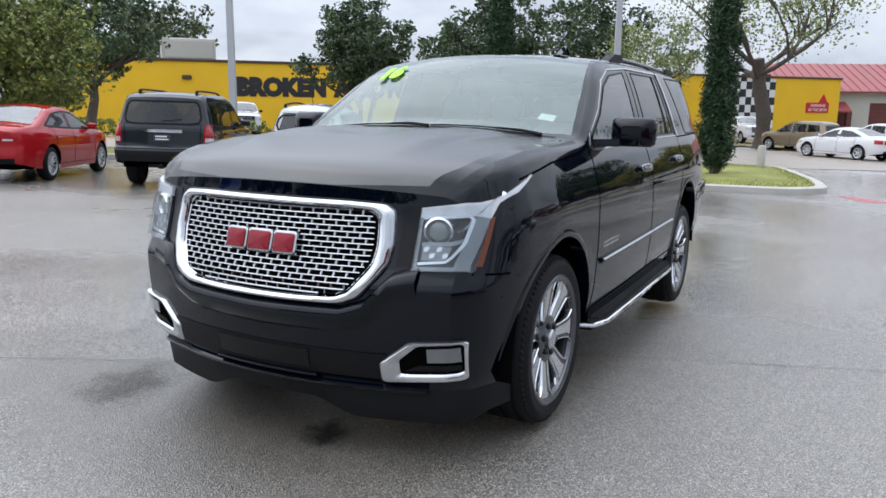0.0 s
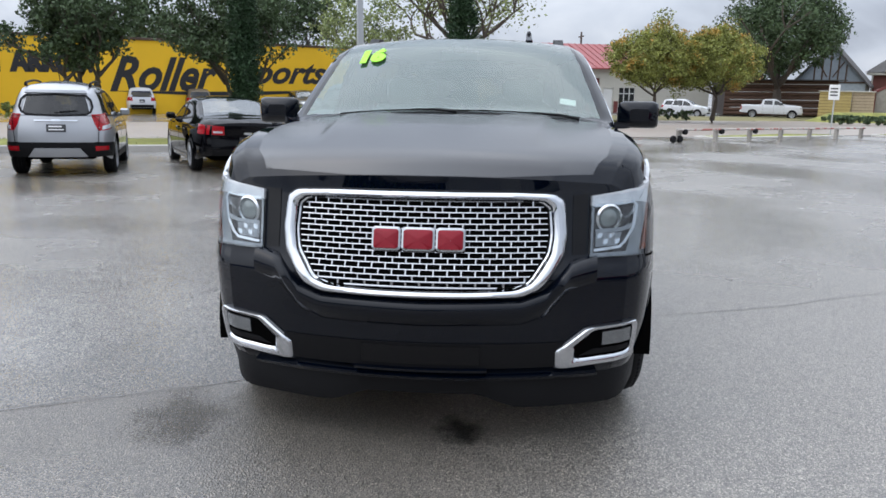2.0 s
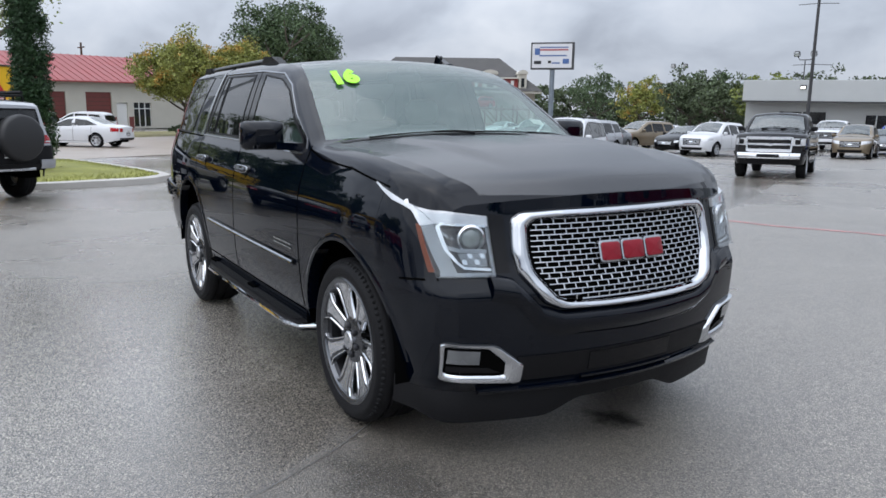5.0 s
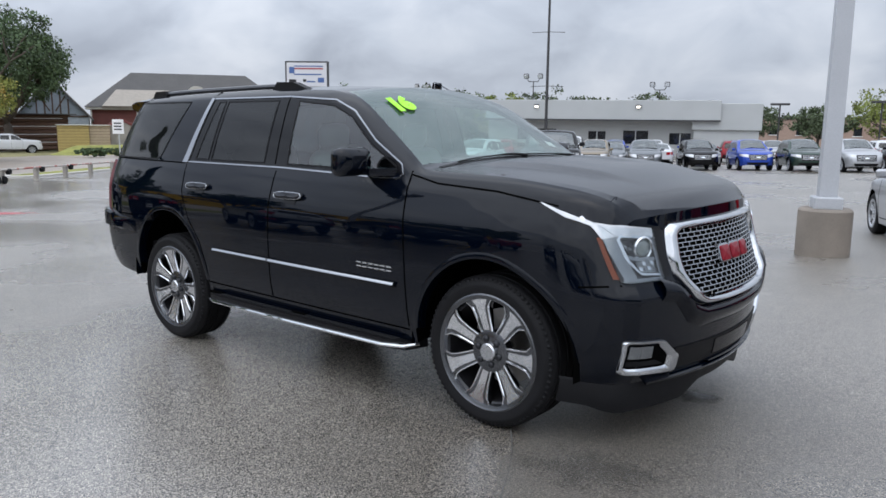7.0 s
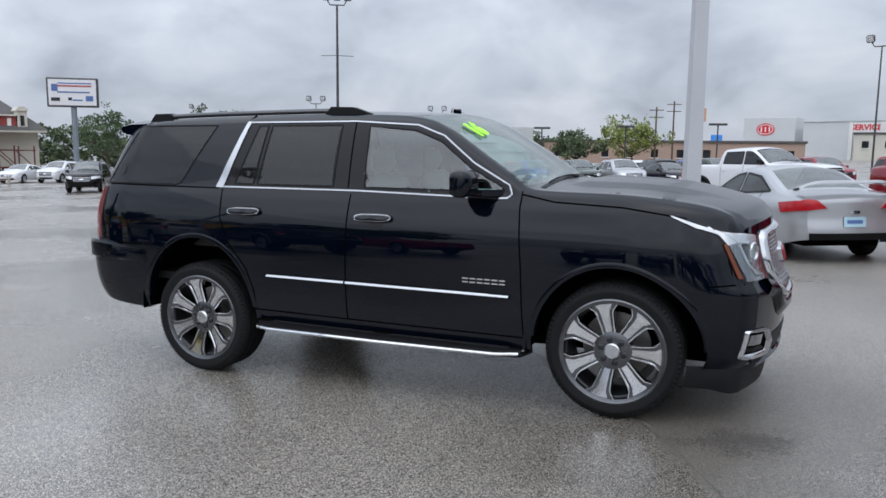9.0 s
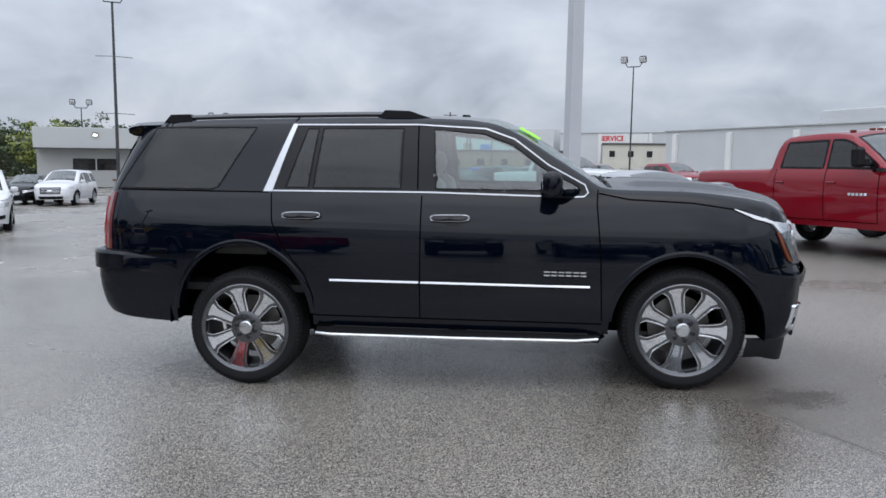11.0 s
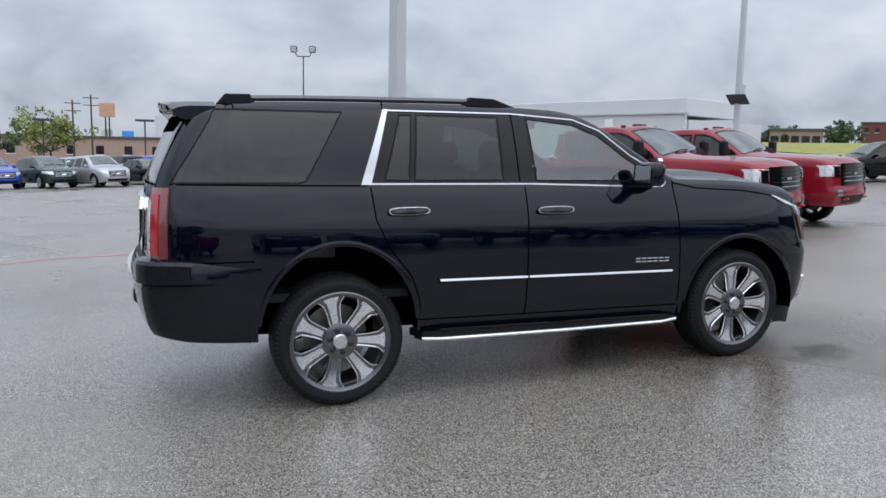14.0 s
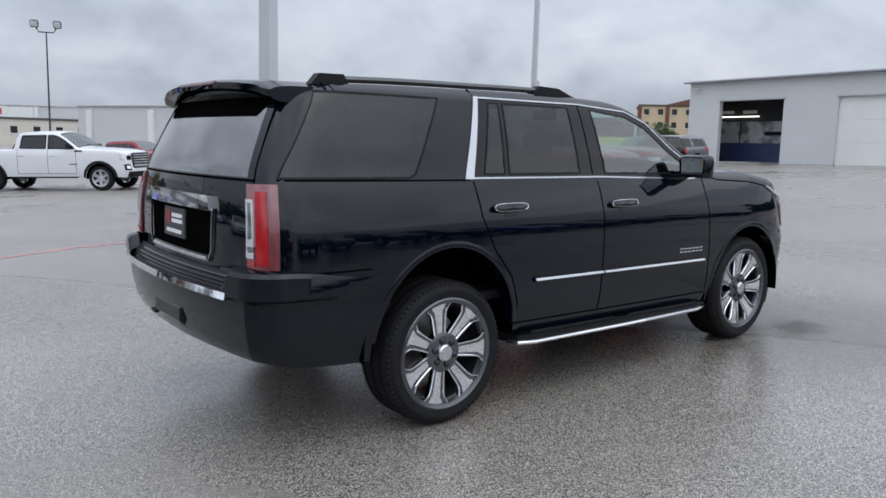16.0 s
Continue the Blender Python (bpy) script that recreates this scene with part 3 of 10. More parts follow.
M_PALEWALL = mat("pale_dealer_wall", (0.51, 0.52, 0.525), 0.6, vary=0.04, scale=0.4)
M_BLACKGLASS = mat("dark_shop_glass", (0.012, 0.014, 0.016), 0.08, vary=0.1)
M_SIGNRED = mat("red_sign_face", (0.55, 0.02, 0.03), 0.4, vary=0.05)
M_POLEWHITE = mat("white_pole_paint", (0.42, 0.435, 0.46), 0.45, vary=0.06, scale=1.2)
M_POLEDARK = mat("dark_pole_steel", (0.05, 0.05, 0.052), 0.5, 0.3, vary=0.15)


def frame_of(p0, p1, z):
    """A building's own axes: x along its front from p0 to p1, y into it (away from its front), z up."""
    d = Vector((p1[0] - p0[0], p1[1] - p0[1], 0))
    L = d.length
    d /= L
    n = Vector((-d.y, d.x, 0))
    m = Matrix(((d.x, n.x, 0, p0[0]), (d.y, n.y, 0, p0[1]), (0, 0, 1, z), (0, 0, 0, 1)))
    return m, L


def wall_with(L, H, t, holes, g=None, y=0.0):
    """A wall with openings right through it: holes are (x0, x1, z0, z1)."""
    g = g or Geo()
    xs = sorted({0.0, L, *[h_[0] for h_ in holes], *[h_[1] for h_ in holes]})
    for xa, xb in zip(xs, xs[1:]):
        xm = (xa + xb) / 2
        cuts = sorted((h_[2], h_[3]) for h_ in holes if h_[0] < xm < h_[1])
        z = 0.0
        for a, b in cuts + [(H, H)]:
            if a - z > 0.01:
                g.box(((xa + xb) / 2, y + t / 2, (z + a) / 2), (xb - xa, t, a - z))
            z = b
    return g


def hall(name, p0, p1, zbase, H, depth, wallmat, label, holes=(), coping=None, roofmat=None, sink=1.0):
    """A flat-roofed building with its front wall from p0 to p1."""
    m, L = frame_of(p0, p1, zbase)
    root = thing(name, m, label, "building")
    lift = [(a, b, c + sink, d + sink) for a, b, c, d in holes]
    front = wall_with(L, H + sink, 0.3, lift)
    front.v = [(x, y, z - sink) for x, y, z in front.v]
    part("front_wall", front, wallmat, root)
    for x in (0.15, L - 0.15):
        part("side_wall", Geo().box((x, depth / 2 + 0.15, (H - sink) / 2), (0.3, depth - 0.31, H + sink)), wallmat, root)
    part("back_wall", Geo().box((L / 2, depth - 0.15, (H - sink) / 2), (L - 0.62, 0.3, H + sink)), wallmat, root)
    part("roof", Geo().box((L / 2, depth / 2, H - 0.25), (L - 0.62, depth - 0.62, 0.12)), roofmat or M_SHINGLE, root)
    if coping:
        g = Geo()
        for c, sz in (((L / 2, 0.13, H + 0.06), (L + 0.2, 0.46, 0.16)), ((L / 2, depth - 0.15, H + 0.06), (L + 0.2, 0.46, 0.16)), ((0.13, depth / 2, H + 0.06), (0.46, depth - 0.8, 0.16)), ((L - 0.13, depth / 2, H + 0.06), (0.46, depth - 0.8, 0.16))):
            g.box(c, sz, 0.02)
        part("coping", g, coping, root)
    return root, L



M_BARRED, M_BARBLUE = mat("dull_red_bar", (0.36, 0.08, 0.09), 0.5), mat("dull_blue_bar", (0.06, 0.12, 0.30), 0.5)


# ---- vehicles: one way of building for all of them ----
def smooth01(t):
    t = min(max(t, 0.0), 1.0)
    return t * t * (3 - 2 * t)


def near_outline(poly, pa, pb):
    """For arrays of points: the nearest point on a closed outline, and how far it is."""
    best = np.full(pa.shape, 1e9)
    na, nb = pa.copy(), pb.copy()
    for (a0, b0), (a1, b1) in zip(poly, poly[1:] + poly[:1]):
        da, db = a1 - a0, b1 - b0
        t = np.clip(((pa - a0) * da + (pb - b0) * db) / (da * da + db * db + 1e-12), 0, 1)
        qa, qb = a0 + t * da, b0 + t * db
        d = np.hypot(pa - qa, pb - qb)
        w = d < best
        best[w], na[w], nb[w] = d[w], qa[w], qb[w]
    return na, nb, best


def in_outline(poly, pa, pb):
    hit = np.zeros(pa.shape, bool)
    for (a0, b0), (a1, b1) in zip(poly, poly[1:] + poly[:1]):
        if abs(b1 - b0) < 1e-12:
            continue
        c = ((b0 > pb) != (b1 > pb)) & (pa < (a1 - a0) * (pb - b0) / (b1 - b0) + a0)
        hit ^= c
    return hit


def skin(A, B, P, regions, keep, tol):
    """A grid over (a, b) laid on a surface P and split along outlines. keep marks points that may not slide. Returns {key: Geo}."""
    A, B, fixed = A.copy(), B.copy(), keep.copy()
    for key, poly in regions:
        if len(poly) < 12:
            for ca, cb in poly:
                d = np.hypot(A - ca, B - cb) + fixed * 9
                i = np.unravel_index(np.argmin(d), d.shape)
                if d[i] < 2 * tol:
                    A[i], B[i], fixed[i] = ca, cb, True
        na, nb, d = near_outline(poly, A, B)
        w = (d < tol) & ~fixed
        A[w], B[w], fixed[w] = na[w], nb[w], True
    ca = (A[:-1, :-1] + A[1:, :-1] + A[:-1, 1:] + A[1:, 1:]) / 4
    cb = (B[:-1, :-1] + B[1:, :-1] + B[:-1, 1:] + B[1:, 1:]) / 4
    which = np.full(ca.shape, -1)
    for k in range(len(regions) - 1, -1, -1):
        which[in_outline(regions[k][1], ca, cb)] = k
    out, seen = {}, {}
    nj = A.shape[1]
    pts = [P(a, b) for a, b in zip(A.ravel(), B.ravel())]
    for i in range(ca.shape[0]):
        for j in range(ca.shape[1]):
            key = regions[which[i, j]][0] if which[i, j] >= 0 else "body"
            if key is None:
                continue
            g, ids = out.setdefault(key, Geo()), seen.setdefault(key, {})
            q = []
            for k in (i * nj + j, i * nj + j + 1, (i + 1) * nj + j + 1, (i + 1) * nj + j):
                if k not in ids:
                    ids[k] = len(g.v)
                    g.v.append(pts[k])
                q.append(ids[k])
            g.f.append(tuple(q))
    for g in out.values():
        fs = []
        for q in g.f:
            a, b, c, d = (np.array(g.v[k]) for k in q)
            n_ = np.cross(c - a, d - b)
            mid = (a + b + c + d) / 4
            fs.append(q if n_ @ (mid - np.array((mid[0] * 0.7, 0, 0.85))) >= 0 else q[::-1])
        g.f = fs
    return out


class Shell:
    """The outer surface of a vehicle, x forward, y to its left, from the ground between the axles."""

    def __init__(self, sp):
        self.sp = sp
        self.xr, self.xf = sp["ends"]
        self.zt, self.zb, self.W, self.prof = (curve_of(sp[k]) for k in ("top", "sill", "plan", "section"))
        self.crown = curve_of(sp["crown"])
        self.nose, self.tail = curve_of(sp["nose"]), curve_of(sp["tail"])
        self.bf, self.br = sp["bulge"]
        self.rnd = sp.get("round", 0.05)
        self.ramp = sp.get("ramp", 0.55)

    def Y(self, x, z):
        y = self.W(x) * self.prof(z)
        d = self.rnd - (self.zt(x) - z)
        if d > 0:
            d = min(d, self.rnd)
            y -= self.rnd - math.sqrt(max(self.rnd ** 2 - d * d, 0))
        return y

    def P(self, x, y, z):
        f, r = smooth01((x - self.xf + self.ramp) / self.ramp), smooth01((self.xr + self.ramp - x) / self.ramp)
        dx = 0.0
        if f > 0:
            q = min(abs(y) / max(self.W(self.xf) * self.prof(z), 0.05), 1.0)
            dx += f * (self.nose(z) + self.bf * (1 - q * q))
        if r > 0:
            q = min(abs(y) / max(self.W(self.xr) * self.prof(z), 0.05), 1.0)
            dx -= r * (self.tail(z) + self.br * (1 - q * q))
        return (x + dx, y, z)

    def side(self, s):
        return lambda x, z: self.P(x, s * self.Y(x, z), z)

    def top(self, x, y):
        e = max(self.Y(x, self.zt(x)), 0.01)
        q = min(abs(y) / e, 1.0)
        return self.P(x, y, self.zt(x) + self.crown(x) * (1 - q ** 2.2))

    def front(self, y, z):
        return self.P(self.xf, y, z)

    def rear(self, y, z):
        return self.P(self.xr, y, z)

    def round_front(self, s):
        """Along the nose from its middle and on round the corner: (run, z)."""
        def at(u, z):
            w = self.Y(self.xf, z)
            return self.P(self.xf, s * u, z) if u <= w else self.P(self.xf - (u - w), s * self.Y(self.xf - (u - w), z), z)
        return at

    def round_rear(self, s):
        def at(u, z):
            w = self.Y(self.xr, z)
            return self.P(self.xr, s * u, z) if u <= w else self.P(self.xr + (u - w), s * self.Y(self.xr + (u - w), z), z)
        return at

    def skins(self, nx, nz, ny, tol):
        sp = self.sp
        t = np.linspace(0, 1, nx)
        xs = self.xr + (self.xf - self.xr) * (t - sp.get("cluster", 0.45) * np.sin(2 * np.pi * t) / (2 * np.pi))
        out = {}

        def take(d):
            for k, g in d.items():
                out.setdefault(k, Geo()).add(g.v, g.f)
        v = np.linspace(0, 1, nz)
        X = np.repeat(xs[:, None], nz, 1)
        Z = np.array([[self.zb(x) + (self.zt(x) - self.zb(x)) * k for k in v] for x in xs])
        keep = np.zeros(X.shape, bool)
        keep[0], keep[-1], keep[:, -1] = True, True, True
        for s in (-1, 1):
            regs = [(k if k is None else k + ("_right" if s < 0 else "_left") if k.startswith("p") else k, p) for k, p in sp["side_regions"]]
            take(skin(X, Z, self.side(s), regs, keep, tol))
        s = np.linspace(-1, 1, ny)
        XT = np.repeat(xs[:, None], ny, 1)
        YT = np.array([[self.Y(x, self.zt(x)) * k for k in s] for x in xs])
        keep = np.zeros(XT.shape, bool)
        keep[0], keep[-1], keep[:, 0], keep[:, -1] = True, True, True, True
        take(skin(XT, YT, self.top, sp["top_regions"], keep, tol))
        for x, P, key in ((self.xf, self.front, "front_regions"), (self.xr, self.rear, "rear_regions")):
            YC, ZC = np.zeros((nz, ny)), np.zeros((nz, ny))
            for i, k in enumerate(v):
                for j, q in enumerate(s):
                    zt = self.zt(x) + self.crown(x) * (1 - abs(q) ** 2.2)
                    z0 = self.zb(x) + (self.zt(x) - self.zb(x)) * k
                    ZC[i, j] = self.zb(x) + (zt - self.zb(x)) * k
                    YC[i, j] = q * self.Y(x, z0)
            keep = np.zeros(YC.shape, bool)
            keep[0], keep[-1], keep[:, 0], keep[:, -1] = True, True, True, True
            take(skin(YC, ZC, P, sp.get(key, []), keep, tol))
        return out


def patch(surface, quad, out=0.004, thick=0.012, n=8, m=5, geo=None, mid=(0, 0, 0.7)):
    """A slab lying on a surface, over a quad of its coordinates."""
    (a0, b0), (a1, b1), (a2, b2), (a3, b3) = quad
    rows = []
    for i in range(n + 1):
        u = i / n
        rows.append([surface(*((1 - u) * ((1 - w) * p + w * q) + u * ((1 - w) * r + w * s) for p, q, r, s in ((a0, a3, a1, a2), (b0, b3, b1, b2)))) for w in (j / m for j in range(m + 1))])
    R = np.array(rows)
    nrm = np.cross(np.gradient(R, axis=0), np.gradient(R, axis=1))
    nrm /= np.linalg.norm(nrm, axis=2, keepdims=True) + 1e-9
    c = (n // 2, m // 2)
    away = R[c] - np.array(mid)
    sgn = 1.0 if nrm[c] @ away > 0 else -1.0
    R = R + nrm * sgn * (out - thick)
    return (geo or Geo()).slab(R, sgn * thick)


def strip(surface, path, wide, out=0.003, thick=0.006, geo=None, mid=(0, 0, 0.7), closed=False):
    """A narrow band lying on a surface along a path of its coordinates."""
    geo = geo or Geo()
    pts = list(path) + ([path[0]] if closed else [])
    fine = []
    for (a0, b0), (a1, b1) in zip(pts, pts[1:]):
        k = max(int(math.hypot(a1 - a0, b1 - b0) / 0.05), 1)
        fine += [(a0 + (a1 - a0) * i / k, b0 + (b1 - b0) * i / k) for i in range(k)]
    fine.append(pts[-1])
    rows = []
    for i, (a, b) in enumerate(fine):
        p, q = fine[max(i - 1, 0)], fine[min(i + 1, len(fine) - 1)]
        da, db = q[0] - p[0], q[1] - p[1]
        d = math.hypot(da, db) or 1.0
        na, nb = -db / d * wide / 2, da / d * wide / 2
        rows.append([surface(a + na, b + nb), surface(a - na, b - nb)])
    R = np.array(rows)
    nrm = np.cross(np.gradient(R, axis=0), np.gradient(R, axis=1))
    nrm /= np.linalg.norm(nrm, axis=2, keepdims=True) + 1e-9
    c = len(R) // 2
    sgn = 1.0 if nrm[c, 0] @ (R[c, 0] - np.array(mid)) > 0 else -1.0
    return geo.slab(R + nrm * sgn * (out - thick), sgn * thick)


def circle(cx, cz, r, n=40):
    return [(cx + r * math.cos(2 * math.pi * k / n), cz + r * math.sin(2 * math.pi * k / n)) for k in range(n)]


WHEELS = {}


def wheel(parent, x, y, z, r, width, rim, style):
    """A wheel with tyre and rim; its outer face looks to the side that y lies on."""
    key = (r, width, rim, style[0], style[1].name, style[2] if len(style) > 2 else 0)
    if key not in WHEELS:
        w = width / 2
        tyre = Geo()
        sh = r - 0.028
        prof = [(rim - 0.012, -w * 0.86), (rim + 0.012, -w * 0.97), ((rim + r) / 2, -w * 1.03), (sh, -w * 0.93), (r - 0.008, -w * 0.8)]
        for k in (-0.5, 0.0, 0.5):
            prof += [(r, w * (k - 0.18)), (r, w * (k - 0.07)), (r - 0.011, w * (k - 0.06)), (r - 0.011, w * (k + 0.06)), (r, w * (k + 0.07)), (r, w * (k + 0.18))]
        prof += [(r - 0.008, w * 0.8), (sh, w * 0.93), ((rim + r) / 2 + 0.012, w * 1.02), ((rim + r) / 2, w * 1.03), (rim + 0.02, w * 0.985), (rim + 0.012, w * 0.97), (rim - 0.012, w * 0.86)]
        tyre.lathe(prof, 56)
        if len(style) > 3:
            for s in (-1, 1):
                for k in range(80):
                    a = 2 * math.pi * (k + 0.5 * (s > 0)) / 80
                    rot = Matrix.Rotation(-a, 3, "Y")
                    tyre.box(rot @ Vector((r - 0.026, s * w * 0.82, 0)), (0.03, w * 0.20, 0.019), 0.005, rot)
        barrel = Geo().lathe([(rim - 0.004, w * 0.9), (rim - 0.03, w * 0.7), (rim - 0.045, -w * 0.2), (rim - 0.03, -w * 0.9)], 40)
        barrel.lathe([(0.0, -w * 0.05), (0.05, -w * 0.05), (0.05, -w * 0.3)], 20)
        disc = Geo().lathe([(0.06, -w * 0.32), (rim * 0.68, -w * 0.32), (rim * 0.68, -w * 0.24), (0.07, -w * 0.24), (0.07, -w * 0.12), (0.0, -w * 0.12)], 32)
        face, inlay = Geo(), Geo()
        n_sp, mat_ = style[0], style[1]
        if len(style) > 3:
            inlay.lathe([(rim + 0.006, w * 0.88), (rim + 0.012, w * 0.98), (rim + 0.004, w * 1.01), (rim - 0.003, w * 0.985)], 64)
            inlay.lathe([(rim - 0.003, w * 0.984), (rim - 0.016, w * 0.95), (rim - 0.024, w * 0.8)], 64)
        else:
            face.lathe([(rim + 0.006, w * 0.88), (rim + 0.012, w * 0.99), (rim - 0.004, w * 1.02), (rim - 0.022, w * 0.95), (rim - 0.03, w * 0.8)], 64)
        hub = rim * (0.34 if len(style) > 3 else 0.27)
        (inlay if len(style) > 3 else face).lathe([(hub * 1.15, w * 0.4), (hub * 1.1, w * 0.72), (hub * 0.75, w * 0.8), (hub * 0.5, w * 0.78), (hub * 0.42, w * 0.86), (hub * 0.3, w * 0.9), (0, w * 0.91)], 32)
        for k in range(n_sp):
            a = 2 * math.pi * (k + 0.5) / n_sp
            rot = Matrix.Rotation(-a, 3, "Y")
            wi, wm, wo = hub * 4.0 / n_sp, rim * 1.05 / n_sp, rim * 1.25 / n_sp
            stations = ((hub * 0.8, wi, 0.70), (rim * 0.5, wm, 0.80), (rim * 0.75, (wm + wo) / 2, 0.88), (rim - 0.012, wo, 0.93))
            if len(style) > 3:
                stations = ((0.075, 0.034, 0.70), (0.112, 0.041, 0.74), (0.165, 0.046, 0.80), (0.215, 0.053, 0.86), (0.240, 0.060, 0.885), (0.262, 0.082, 0.91), (0.280, 0.102, 0.93))
            pts, mids = [], []
            for (rr, hw, yy) in stations:
                pts.append([(rr, yy * w - 0.035, -hw), (rr, yy * w - 0.006, -hw), (rr, yy * w, -hw + 0.004), (rr, yy * w, -hw + 0.010), (rr, yy * w - 0.006, -hw + 0.014), (rr, yy * w - 0.006, hw - 0.014), (rr, yy * w, hw - 0.010), (rr, yy * w, hw - 0.004), (rr, yy * w - 0.006, hw), (rr, yy * w - 0.035, hw)])
                mids.append([(rr, yy * w - 0.0045, -hw + 0.0095), (rr, yy * w - 0.008, 0), (rr, yy * w - 0.0045, hw - 0.0095)])
            g = Geo().sheet([[rot @ Vector(p) for p in row] for row in pts])
            face.add(g.v, g.f)
            if len(style) > 3:
                g = Geo().sheet([[rot @ Vector(p) for p in row] for row in mids])
                inlay.add(g.v, g.f)
        lugs = Geo()
        for k in range(6 if n_sp > 6 else 5):
            a = 2 * math.pi * (k + 0.25) / (6 if n_sp > 6 else 5)
            mm_ = Matrix.Translation(((0.069 if len(style) > 3 else hub * 0.82) * math.cos(a), 0, (0.069 if len(style) > 3 else hub * 0.82) * math.sin(a)))
            lugs.lathe([(0.017, w * 0.6), (0.017, w * 0.84), (0.010, w * 0.89), (0, w * 0.89)], 8, mm_)
        WHEELS[key] = (barrel.mesh("wheel", M_RIMDARK), tyre.mesh("tyre", M_TYRE, 50), disc.mesh("brake_disc", M_DISC), face.mesh("rim", mat_, 50), lugs.mesh("lug_nut", M_CHROME if len(style) < 4 else M_RIMDARK), inlay.mesh("spoke_inlay", M_SATINGREY) if inlay.v else None)
    ms = WHEELS[key]
    ob = part("wheel", ms[0], None, parent)
    ob.matrix_basis = pose(x, y, z, 0, 0, 0 if y > 0 else 180)
    for nm, me in zip(("tyre", "brake_disc", "rim", "lug_nut", "spoke_inlay"), ms[1:]):
        if me:
            tagged(part(nm, me, None, ob), kind="stuff" if nm in ("lug_nut", "spoke_inlay") else "")
    if len(style) > 3:
        w = width / 2
        part("centre_cap", Geo().lathe([(0.047, w * 0.7), (0.047, w * 0.87), (0.040, w * 0.92), (0, w * 0.93)], 28), M_SATIN, ob, "pale metal centre cap")
    return ob


def arch_liner(geo, x, z, r, y0, y1, s):
    """A dark half drum inside a wheel arch."""
    n = 18
    rows = []
    for k in range(n + 1):
        a = math.pi * (1.03 - 1.06 * k / n)
        rows.append([(x + r * math.cos(a), s * y0, z + r * math.sin(a)), (x + r * math.cos(a), s * y1, z + r * math.sin(a))])
    geo.sheet(rows)
    geo.add([(x, s * y0, z)] + [row[0] for row in rows], [(0, k + 1, k + 2) for k in range(n)])


def scaled(pts, sa, sb):
    return [(a * sa, b * sb) for a, b in pts]


